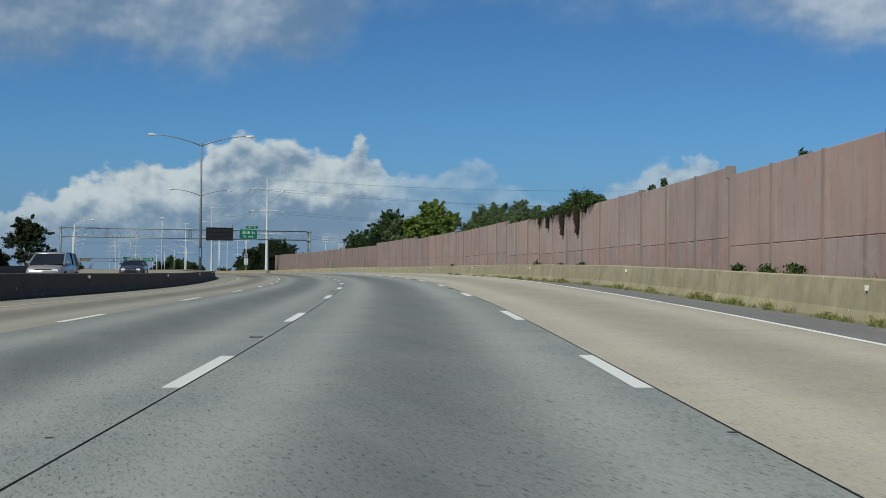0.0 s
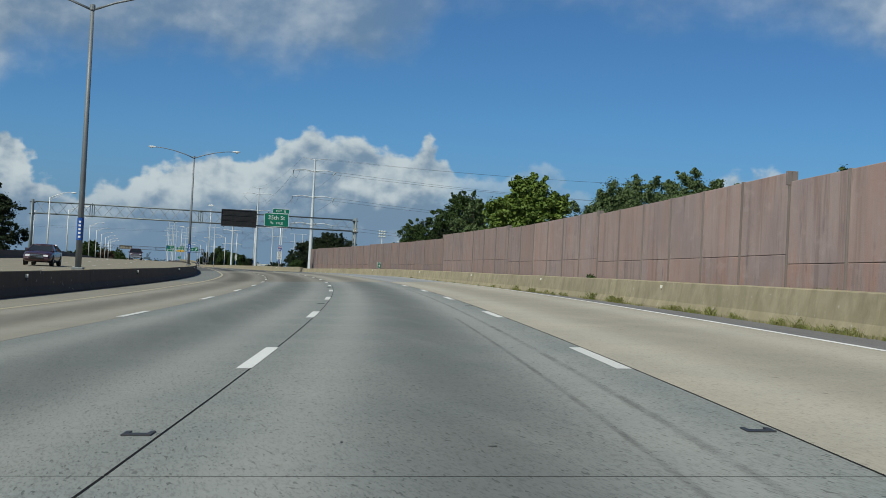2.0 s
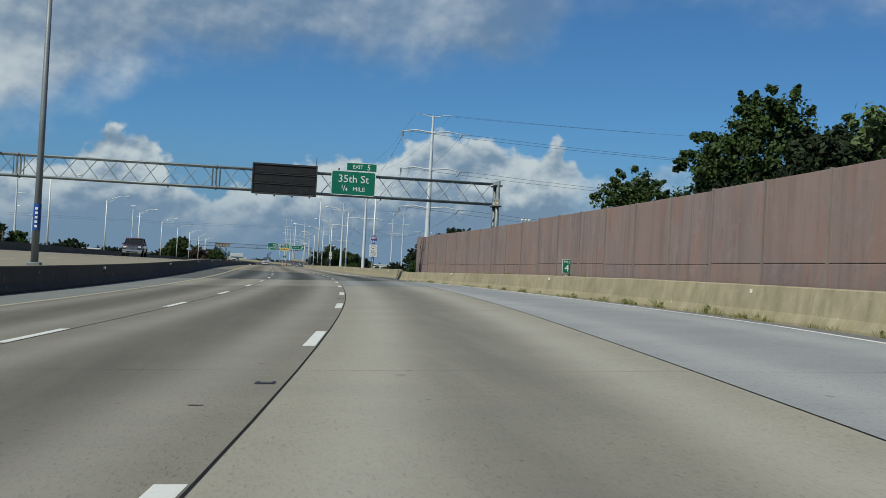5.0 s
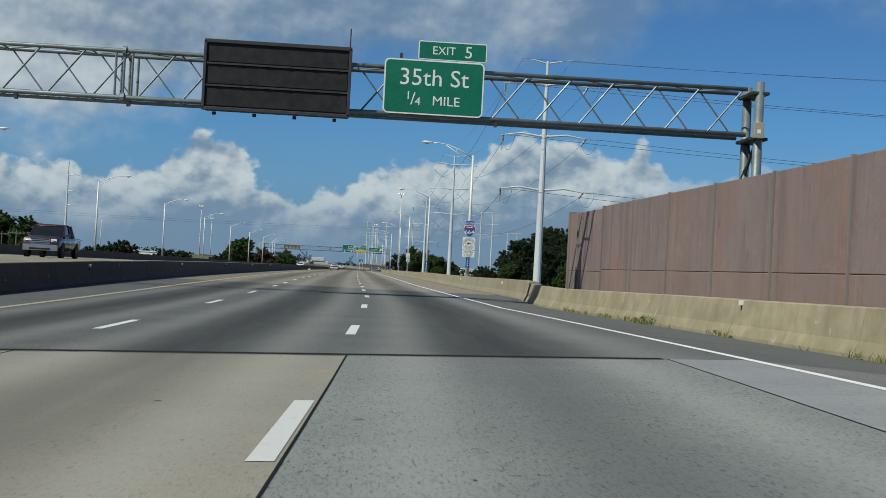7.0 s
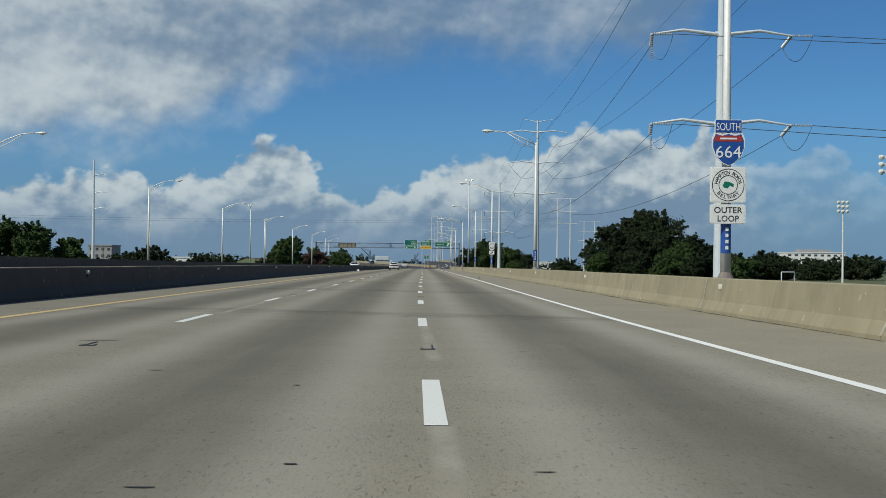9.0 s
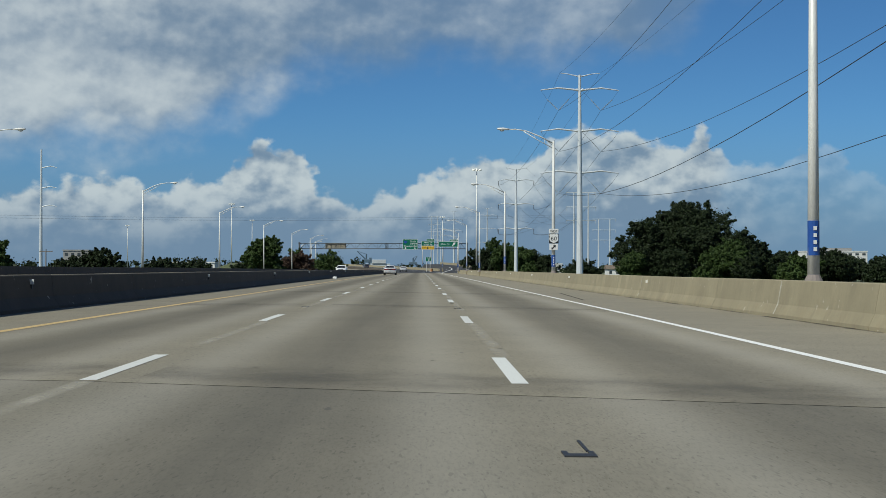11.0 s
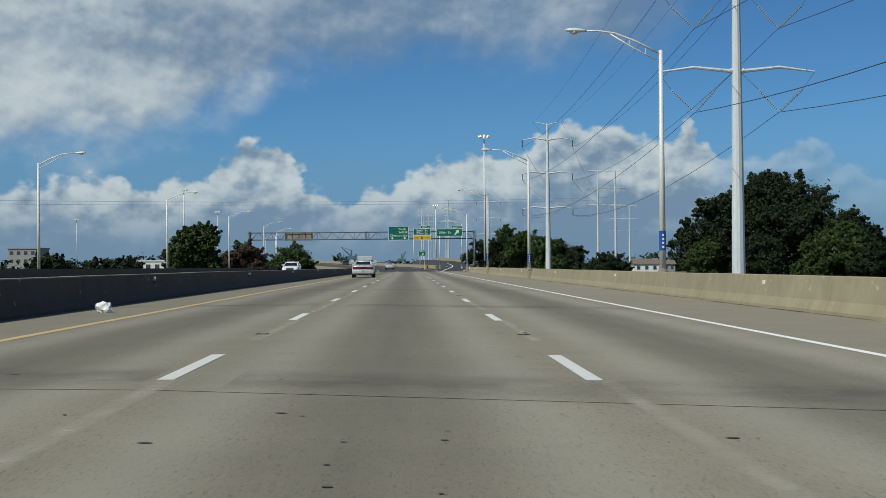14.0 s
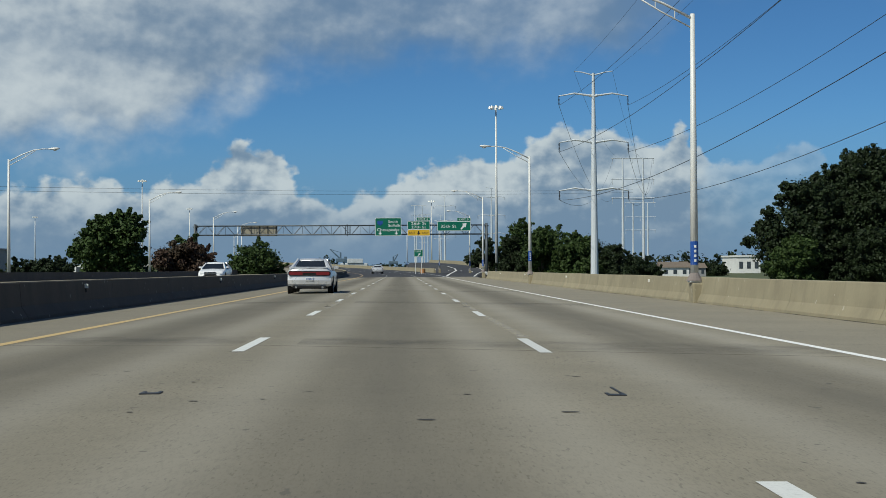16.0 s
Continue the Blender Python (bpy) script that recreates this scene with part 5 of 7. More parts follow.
def far_signs():
    y = G2Y - 0.35
    t = thing("direction_sign", pose(0, y, 0), "green sign naming towns with two white down arrows", "road sign", "far gantry signs")
    b = panel_board("main_panel", -3.85, 0.05, 5.5, 8.2, 0, M["green"], t, 0.07, 0.2)
    part("route_shield", prism(bmesh.new(), [(-3.5, 7.75), (-3.5, 7.35), (-3.1, 7.0), (-2.7, 7.35), (-2.7, 7.75)][::-1], -0.02, -0.008), M["blue"], b)
    lettering("South", 0.55, -1.2, 7.45, -0.012, M["white"], b, width=1.4)
    lettering("Suffolk", 0.62, -1.0, 6.85, -0.012, M["white"], b, width=1.8)
    lettering("Chesapeake", 0.62, -1.9, 6.22, -0.012, M["white"], b, width=3.3)
    arrow_down(-3.1, 5.8, 0.7, M["white"], b, -0.006)
    arrow_down(-0.7, 5.8, 0.7, M["white"], b, -0.006)
    t = thing("direction_sign", pose(0, y, 0), "green street sign over a yellow exit-only plate", "road sign", "far gantry signs")
    b = panel_board("main_panel", 0.95, 4.3, 6.45, 7.7, 0, M["green"], t, 0.06, 0.15)
    lettering("26th St", 0.55, 2.6, 7.15, -0.012, M["white"], b, width=2.2)
    lettering("27th St", 0.55, 2.6, 6.6, -0.012, M["white"], b, width=2.2)
    b = panel_board("yellow_plate", 0.95, 4.3, 5.5, 6.43, 0, M["yellow"], t, 0.05, 0.15)
    lettering("EXIT", 0.38, 1.65, 5.82, -0.012, M["black"], b, width=0.85)
    lettering("ONLY", 0.38, 3.6, 5.82, -0.012, M["black"], b, width=0.95)
    arrow_down(2.6, 5.8, 0.75, M["black"], b, -0.006)
    b = panel_board("exit_tab", 2.3, 4.3, 7.72, 8.25, 0, M["green"], t, 0.04, 0.06)
    lettering("EXIT 6", 0.36, 3.3, 7.86, -0.012, M["white"], b, width=1.4)
    t = thing("direction_sign", pose(0, y, 0), "long green street exit sign with an upward white arrow", "road sign", "far gantry signs")
    b = panel_board("main_panel", 5.35, 10.35, 6.2, 7.62, 0, M["green"], t, 0.06, 0.15)
    lettering("35th St", 0.6, 7.0, 6.7, -0.012, M["white"], b, width=2.3)
    arrow_up_right(9.3, 6.92, 1.0, M["white"], b, -0.006)
    b = panel_board("exit_tab", 8.3, 10.35, 7.64, 8.15, 0, M["green"], t, 0.04, 0.06)
    lettering("EXIT 5", 0.36, 9.3, 7.77, -0.012, M["white"], b, width=1.4)
    t = thing("reverse_sign", pose(0, G2Y + 1.3, 0), "dull brown back of a sign facing the oncoming lanes", "road sign")
    part("sheet", boxed(-23.8, -18.4, 0, 0.08, 5.6, 7.15, 0.02), M["sign_back"], t)
    for k in range(5):
        part("stiffener", boxed(-23.6 + k * 1.24, -23.5 + k * 1.24, -0.09, -0.002, 5.6, 7.15), M["dark_steel"], t)


far_signs()
t = thing("exit_gore_sign", pose(2.9, 690, 0.3), "small green exit sign on two posts in the gore", "road sign")
b = panel_board("panel", -0.75, 0.75, 2.3, 3.5, 0, M["green"], t, 0.05, 0.1)
arrow_up_right(0.1, 2.65, 0.5, M["white"], b, -0.006)
lettering("EXIT", 0.36, 0, 3.08, -0.012, M["white"], b, width=0.9)
for x in (-0.5, 0.5):
    part("post", tubed([(x, 0.1, -1.6), (x, 0.1, 3.4)], 0.06, 6), M["galv"], t)


# ---- route markers on lamp posts, mile sign ----
def shield_us(x, z, w):
    pts = [(-.5, .38), (-.36, .5), (-.18, .44), (0, .5), (.18, .44), (.36, .5), (.5, .38), (.44, .2), (.5, -.06), (.42, -.3), (.2, -.42), (0, -.52), (-.2, -.42), (-.42, -.3), (-.5, -.06), (-.44, .2)]
    return [(x + a * w, z + b * w) for a, b in pts][::-1]


def shield_interstate(x, z, w):
    pts = [(-.42, .5), (-.2, .44), (0, .5), (.2, .44), (.42, .5), (.5, .3), (.5, .05), (.4, -.22), (.2, -.42), (0, -.52), (-.2, -.42), (-.4, -.22), (-.5, .05), (-.5, .3)]
    return [(x + a * w, z + b * w) for a, b in pts][::-1]


def route_marker_interstate():
    p = at(287.9, 7.2)
    t = thing("route_marker", pose(p.x, p.y - 0.2, p.z), "stacked interstate route signs strapped to a lamp post", "road sign")
    b = panel_board("direction_plate", -0.32, 0.32, 4.2, 4.52, 0, M["blue"], t, 0.015, 0.03)
    lettering("SOUTH", 0.26, 0, 4.26, -0.01, M["white"], b, width=0.56)
    sh = part("shield", prism(bmesh.new(), shield_interstate(0, 3.83, 0.78), 0, 0.03), M["white"], t)
    part("shield_face", prism(bmesh.new(), shield_interstate(0, 3.82, 0.72), -0.006, 0.002), M["blue"], sh)
    part("red_band", prism(bmesh.new(), [(-0.34, 4.0), (-0.3, 4.14), (0.3, 4.14), (0.34, 4.0)][::-1], -0.011, -0.002), M["red"], sh)
    part("word_bar", boxed(-0.2, 0.2, -0.015, -0.007, 4.05, 4.09), M["white"], sh)
    lettering("664", 0.40, 0, 3.62, -0.011, M["white"], sh, width=0.6)
    b = panel_board("beltway_plate", -0.42, 0.42, 2.56, 3.4, 0, M["white"], t, 0.02, 0.04)
    for r0 in (0.375, 0.22):
        bm = bmesh.new()
        pts = [(r0 * math.cos(2 * math.pi * k / 28), -0.008, 2.98 + r0 * math.sin(2 * math.pi * k / 28)) for k in range(29)]
        part("ring", tube(bm, pts, 0.008, 4), M["black"], b)
    for words, a0, a1, flip in (("HAMPTON ROADS", 168, 12, 0), ("BELTWAY", 222, 318, 180)):
        for k, ch in enumerate(words):
            if ch != " ":
                a = a0 + (a1 - a0) * k / (len(words) - 1)
                q = lettering(ch, 0.115, 0, 0, 0, M["black"], b)
                r = 0.25 if not flip else 0.33
                q.matrix_basis = pose(r * math.cos(radians(a)), -0.009, 2.98 + r * math.sin(radians(a))) @ pose(0, 0, 0, 0, 90 - a + flip, 0) @ pose(0, 0, 0, 90)
    part("emblem", prism(bmesh.new(), [(-.13, 2.96), (-.08, 3.06), (0.03, 3.05), (.13, 3.0), (.12, 2.93), (.04, 2.97), (-.02, 2.9), (-.1, 2.92)][::-1], -0.012, -0.004), M["green"], b)
    b = panel_board("loop_plate", -0.42, 0.42, 2.06, 2.52, 0, M["white"], t, 0.02, 0.04)
    lettering("OUTER", 0.2, 0, 2.32, -0.01, M["black"], b, width=0.66)
    lettering("LOOP", 0.2, 0, 2.12, -0.01, M["black"], b, width=0.5)
    for z in (2.25, 3.0, 3.7, 4.36):
        part("strap", boxed(-0.1, 0.1, 0.04, 0.12, z - 0.03, z + 0.03), M["galv"], t)


def route_marker_us():
    p = at(395.0, 7.3)
    t = thing("route_marker", pose(p.x, p.y - 0.2, p.z), "white route signs with an arrow strapped to a lamp post", "road sign")
    b = panel_board("direction_plate", -0.29, 0.29, 3.22, 3.5, 0, M["white"], t, 0.015, 0.03)
    lettering("WEST", 0.23, 0, 3.275, -0.01, M["black"], b, width=0.44)
    b = panel_board("route_plate", -0.3, 0.3, 2.6, 3.2, 0, M["black"], t, 0.004, 0.03)
    part("shield", prism(bmesh.new(), shield_us(0, 2.91, 0.56), -0.012, -0.004), M["white"], b)
    lettering("60", 0.35, 0, 2.785, -0.016, M["black"], b, width=0.37)
    b = panel_board("arrow_plate", -0.265, 0.265, 2.19, 2.58, 0, M["white"], t, 0.015, 0.03)
    arrow_up_right(0.02, 2.395, 0.26, M["black"], b, -0.006)
    part("arrow_stem", boxed(-0.14, -0.07, -0.013, -0.006, 2.235, 2.35), M["black"], b)
    for z in (2.38, 2.9, 3.38):
        part("strap", boxed(-0.1, 0.1, 0.04, 0.12, z - 0.03, z + 0.03), M["galv"], t)


route_marker_interstate()
route_marker_us()
p = plane(199.8, 9.93)
t = thing("mile_marker", pose(p.x, p.y, p.z, 0, 0, heading(200)), "narrow green mile marker on a short post before the wall", "road sign")
b = panel_board("panel", -0.2, 0.2, 0.62, 1.22, 0, M["green"], t, 0.015, 0.03)
lettering("MILE", 0.15, 0, 1.06, -0.01, M["white"], b, width=0.28)
lettering("4", 0.42, 0, 0.70, -0.01, M["white"], b)
part("post", boxed(-0.04, 0.04, 0.052, 0.09, -0.05, 1.2), M["galv"], t)

# ---- power line ----
def insulator_string(name, parent, a, b, r=0.075, n=None, mat="insulator"):
    a, b = Vector(a), Vector(b)
    L = (b - a).length
    n = n or max(6, int(L / 0.14))
    path, rad = [], []
    for k in range(n):
        for f, q in ((0.1, 0.3), (0.5, 1.0), (0.62, 0.3)):
            path.append(a + (b - a) * ((k + f) / n))
            rad.append(r * q)
    return part(name, tube(bmesh.new(), path, rad, 7), M[mat], parent)


def catenary(a, b, sag, n=18):
    a, b = Vector(a), Vector(b)
    return [a + (b - a) * (k / n) - Vector((0, 0, 4 * sag * (k / n) * (1 - k / n))) for k in range(n + 1)]


def conductor(a, b, sag, r=0.022):
    ob = new("power_line")
    me = bmesh.new()
    tube(me, catenary(a, b, sag), r, 4)
    mesh = bpy.data.meshes.new("power_line")
    me.to_mesh(mesh)
    me.free()
    mesh.materials.append(M["wire"])
    bpy.data.objects.remove(ob)
    return tagged(new("power_line", mesh), "thin dark sagging overhead power line between towers", "power line", "power lines")


def steel_tower(x, y, base, top, levels, half, cap, style):
    t = thing("power_pole", pose(x, y, base), "tall pale tapered steel transmission pole with paired arms", "power pole", "transmission poles")
    H = top - base
    part("shaft", tubed([(0, 0, 0), (0, 0, H * 0.5), (0, 0, H)], [0.47, 0.34, 0.16], 12), M["tower"], t)
    part("base_plate", tubed([(0, 0, 0), (0, 0, 0.15)], 0.7, 12), M["tower"], t)
    for z in (H * 0.28, H * 0.62):
        part("joint_collar", tubed([(0, 0, z), (0, 0, z + 0.5)], 0.47 - z / H * 0.27, 12), M["tower"], t)
    for d in (-1, 1):
        part("top_arm", tubed([(0, 0, H - 0.25), (d * cap * 0.6, 0, H + 0.1), (d * cap, 0, H + 0.22)], [0.09, 0.06, 0.04], 7), M["tower"], t)
    ends = []
    for z in levels:
        zz = z - base
        for d in (-1, 1):
            arm = part("arm", tubed([(d * 0.15, 0, zz - 0.2), (d * half * 0.55, 0, zz + 0.08), (d * half, 0, zz - 0.22)], [0.13, 0.1, 0.06], 8), M["tower"], t)
            part("arm_bracket", tubed([(d * 0.1, 0, zz - 0.25), (d * 0.45, 0, zz - 0.12)], 0.17, 8), M["tower"], t)
            tip = (d * half, 0, zz - 0.22)
            if style == "vee":
                low = (d * half * 0.54, 0, zz - 2.85)
                for f, root in ((0.84, (d * half, zz - 0.24)), (0.28, (d * 0.3, zz - 0.3))):
                    hook = (d * half * f, 0, zz - 1.4)
                    insulator_string("insulator", arm, hook, (low[0] + (f - 0.54) * 0.3 * d, 0, low[2] + 0.08), 0.1)
                    part("hanger_link", tubed([(root[0], 0, root[1]), hook], 0.014, 5), M["wire"], arm)
                ends.append((d, z, Vector((x + low[0], y, base + low[2]))))
            elif style == "hang":
                low = (d * half, 0, zz - 1.3)
                insulator_string("insulator", arm, tip, low, 0.13, mat="dark_steel")
                ends.append((d, z, Vector((x + low[0], y, base + low[2]))))
            else:
                far = (d * (half - 0.2), 1.5, zz - 0.75)
                near = (d * half + 1.35, -0.3, zz - 0.25)
                insulator_string("insulator", arm, tip, far, 0.13)
                insulator_string("insulator", arm, tip, near, 0.13)
                loop = [Vector(far) + (Vector(near) - Vector(far)) * (k / 10) - Vector((0, 0, 5.2 * (k / 10) * (1 - k / 10))) for k in range(11)]
                part("jumper", tube(bmesh.new(), loop, 0.02, 4), M["wire"], arm)
                if d < 0:
                    insulator_string("insulator", arm, tip, (d * half, 0, zz - 2.0), 0.1)
                ends.append((d, z, Vector((x + far[0], y + 1.5, base + far[2]))))
                ends.append((d * 2, z, Vector((x + near[0], y - 0.3, base + near[2]))))
    return ends


T1 = steel_tower(21.3, 355.8, -2.4, 24.6, (10.6, 16.5, 22.2), 4.6, 2.7, "dead")
T2 = steel_tower(21.5, 497.6, -2.4, 26.1, (13.5, 18.95, 24.3), 5.1, 2.6, "vee")
T3 = steel_tower(22.0, 619.0, -2.4, 22.9, (9.7, 15.2, 20.5), 3.95, 2.2, "hang")


def h_frame(x, y, top, gap=5.2):
    t = thing("power_pole", pose(x, y, -2.6), "distant pale steel pole pair with crossarms", "power pole", "far transmission poles")
    H = top + 2.6
    for d in (-gap / 2, gap / 2):
        part("shaft", tubed([(d, 0, 0), (d, 0, H)], [0.42, 0.2], 8), M["tower"], t)
    for z in (H, H - 5.2, H - 10):
        part("crossarm", tubed([(-gap * 1.05, 0, z), (gap * 1.05, 0, z)], 0.13, 6), M["tower"], t)
        for d in (-gap, 0, gap):
            insulator_string("insulator", t, (d, 0, z), (d, 0, z - 1.5), 0.1, 5)


h_frame(58.6, 800, 28.0)
h_frame(87.9, 950, 24.0, 5.4)
steel_tower(30, 905, -2.6, 27, (12, 18, 24), 4.5, 2.2, "hang")
steel_tower(18, 1010, -2.6, 30, (14, 20, 26), 4.5, 2.2, "hang")
h_frame(9.5, 1180, 34, 4)
h_frame(16, 1350, 36, 4)
for k, (x, y, h) in enumerate(((24, 1260, 32), (12, 1480, 38), (20, 1600, 36))):
    steel_tower(x, y, -2.6, h, (h - 14, h - 9, h - 4), 4.2, 2.0, "hang")


def string_lines():
    a = {(d, i): p for i, z in enumerate((10.6, 16.5, 22.2)) for d, zz, p in T1 if zz == z}
    b = {(d, i): p for i, z in enumerate((13.5, 18.95, 24.3)) for d, zz, p in T2 if zz == z}
    c = {(d, i): p for i, z in enumerate((9.7, 15.2, 20.5)) for d, zz, p in T3 if zz == z}
    for i in range(3):
        for d in (-1, 1):
            conductor(a[d, i], b[d, i], 2.6)
            conductor(b[d, i], c[d, i], 2.0)
            conductor(c[d, i], (58.6 + d * 5, 800, 28 - 5 * i), 4.5)
        for d in (-2, 2):
            e = a[d, i]
            conductor(e, (e.x + 160, e.y - 46, e.z - 1.0), 3.5)
    for d in (-1, 1):
        conductor((21.3 + d * 2.7, 355.8, 24.8), (21.5 + d * 2.6, 497.6, 26.3), 2.0, 0.014)
        conductor((21.5 + d * 2.6, 497.6, 26.3), (22 + d * 2.2, 619, 23.1), 1.6, 0.014)
        conductor((22 + d * 2.2, 619, 23.1), (58.6 + d * 2.6, 800, 28.2), 3.0, 0.014)
        conductor((21.3 + d * 2.7, 355.8, 24.8), (160, 305, 24.0), 2.5, 0.014)
    for z in (7.4, 8.1):
        conductor((-300, 480, z + 9), (58.6, 800, z + 12), 5.0, 0.02)


string_lines()


def side_pole(x, y, top):
    t = thing("power_pole", pose(x, y, -2.4), "tall slim steel pole with short arms on one side", "power pole")
    H = top + 2.4
    part("shaft", tubed([(0, 0, 0), (0, 0, H)], [0.5, 0.22], 10), M["tower"], t)
    for z in (H - 5, H - 10.5, H - 15.5):
        part("arm", tubed([(0, 0, z), (2.4, 0, z + 0.5), (4.2, 0, z + 0.1)], [0.16, 0.12, 0.08], 7), M["tower"], t)


side_pole(-101.6, 683, 32.6)


def wood_pole(x, y, top):
    t = thing("utility_pole", pose(x, y, -2.4), "short wooden utility pole with a crossarm", "utility pole", "utility poles")
    part("shaft", tubed([(0, 0, 0), (0, 0, top + 2.4)], [0.17, 0.11], 8), M["wood_pole"], t)
    part("crossarm", boxed(-1.6, 1.6, -0.06, 0.06, top + 1.7, top + 1.85), M["wood_pole"], t)
    for d in (-1.4, -0.7, 0.7, 1.4):
        part("pin", tubed([(d, 0, top + 1.85), (d, 0, top + 2.1)], 0.05, 6), M["insulator"], t)


wood_pole(-64, 470, 4.6)
wood_pole(-80, 520, 4.8)
wood_pole(-88, 640, 5.2)


def stadium_light(x, y, top):
    t = thing("floodlight_pole", pose(x, y, -2.6), "sports-field floodlight pole with a stack of white lamps", "floodlight", "sports floodlights")
    H = top + 2.6
    part("pole", tubed([(0, 0, 0), (0, 0, H)], [0.16, 0.1], 8), M["galv"], t)
    for r in range(3):
        part("crossbar", boxed(-0.75, 0.75, -0.05, 0.05, H - 0.1 - r * 0.62, H - r * 0.62), M["galv"], t)
        for d in (-0.6, 0.0, 0.6):
            bm = bmesh.new()
            bmesh.ops.create_cone(bm, cap_ends=True, segments=10, radius1=0.27, radius2=0.12, depth=0.35, matrix=pose(d, -0.2, H + 0.02 - r * 0.62, 70, 0, 25))
            part("lamp", bm, M["lampglass"], t)


stadium_light(41.7, 382, 10.6)
stadium_light(59.3, 449, 10.1)
t = thing("goal_frame", pose(41.2, 411, -2.4, 0, 0, 40), "white soccer goal frame on the playing field", "goal")
for d in (-1.2, 1.2):
    part("post", tubed([(d, 0, 0), (d, 0, 2.95)], 0.06, 8), M["white"], t)
part("crossbar", tubed([(-1.2, 0, 2.95), (1.2, 0, 2.95)], 0.06, 8), M["white"], t)

# ---- trees and weeds ----
def leaf_cloud(rng, centers, radii, per, size, up=0.35):
    """Leaf cards scattered through the outer shell of many small clumps."""
    n = len(centers) * per
    c = np.repeat(centers, per, axis=0)
    r = np.repeat(radii, per)
    d = rng.normal(size=(n, 3))
    d /= np.linalg.norm(d, axis=1)[:, None]
    p = c + d * (r * np.abs(rng.normal(0.8, 0.42, n)))[:, None] * np.array((1, 1, 0.8))
    nrm = d + rng.normal(scale=0.55, size=(n, 3)) + np.array((0, 0, up))
    nrm /= np.linalg.norm(nrm, axis=1)[:, None]
    a = np.cross(nrm, rng.normal(size=(n, 3)))
    a /= np.linalg.norm(a, axis=1)[:, None]
    b = np.cross(nrm, a)
    s = size * rng.uniform(0.55, 1.25, n)[:, None]
    l = rng.uniform(0.5, 0.8, n)[:, None]
    quad = np.stack([p - a * s, p - b * s * l * 0.8, p + a * s, p + b * s * l], axis=1)
    return quad.reshape(-1, 3)


def cards(name, quads, mat):
    n = len(quads) // 4
    me = bpy.data.meshes.new(name)
    me.from_pydata(quads.tolist(), [], np.arange(n * 4).reshape(n, 4).tolist())
    me.materials.append(mat)
    return me


def tree(x, y, base, top, width, mat, seed, label, size=0.2, clumps=150, per=42, trunk=0.3, round_=1.0, openness=0.0, group="roadside trees"):
    rng = np.random.default_rng(seed)
    clumps, per, size = int(clumps * 1.7), int(per * 2.0), size * 0.66
    H = top - base
    t = thing("tree", pose(x, y, base), label, "tree", group)
    z0 = H * trunk
    lobes = []
    for k in range(9):
        a = rng.uniform(0, 2 * np.pi)
        q = math.sqrt(rng.uniform(0.02, 1.0)) * width * 0.31
        zz = z0 + (H - z0) * rng.uniform(0.22 if trunk > 0.12 else 0.08, 0.78) * (1 - 0.35 * (q / (width * 0.31)) ** 2 * round_)
        lobes.append((q * math.cos(a), q * math.sin(a), zz, rng.uniform(0.17, 0.27) * width))
    lobes.append((0, 0, H - 0.2 * width, 0.2 * width))
    cs, rs = [], []
    while len(cs) < clumps:
        lx, ly, lz, lr = lobes[rng.integers(len(lobes))]
        d = rng.normal(size=3)
        d /= np.linalg.norm(d)
        if d[2] < -0.55 and trunk > 0.12:
            continue
        c = np.array((lx, ly, lz)) + d * lr * rng.uniform(0.45, 1.08) * np.array((1, 1, 0.85))
        r = width * rng.uniform(0.035, 0.085)
        if c[2] + r > H or c[2] - r * 0.5 < z0 * 0.5:
            continue
        if openness and rng.random() < openness and abs(d[2]) < 0.4:
            continue
        cs.append(c)
        rs.append(r)
    for k in range(int(clumps * 0.34)):
        lx, ly, lz, lr = lobes[rng.integers(len(lobes))]
        d = rng.normal(size=3)
        d[2] = abs(d[2]) * 0.9 - 0.15
        d /= np.linalg.norm(d)
        reach = width * rng.uniform(0.03, 0.095)
        for q in range(4):
            c = np.array((lx, ly, lz)) + d * (lr + reach * q / 3) * np.array((1, 1, 0.9)) + rng.normal(scale=0.008 * width, size=3)
            if 0.2 < c[2] < H * 1.04:
                cs.append(c)
                rs.append(width * (0.026 - 0.005 * q))
    quads = leaf_cloud(rng, np.array(cs), np.array(rs), per, size)
    part_ob = new("crown", cards("crown", quads, mat))
    part_ob.parent = t
    bm = bmesh.new()
    lean = rng.uniform(-0.3, 0.3, 2)
    tube(bm, [(0, 0, 0), (lean[0] * 0.4, lean[1] * 0.4, z0), (lean[0], lean[1], H * 0.75)], [0.035 * H, 0.026 * H, 0.008 * H], 8)
    for k in range(10):
        lx, ly, lz, lr = lobes[k % len(lobes)]
        s = rng.uniform(0.4, 1.0) * z0
        tube(bm, [(lean[0] * 0.3, lean[1] * 0.3, s + 0.1 * H), (lx * 0.5, ly * 0.5, (s + lz) * 0.55), (lx, ly, lz + lr * 0.4)], [0.014 * H, 0.01 * H, 0.003 * H], 5)
    part("trunk", bm, M["bark"], t)
    return t


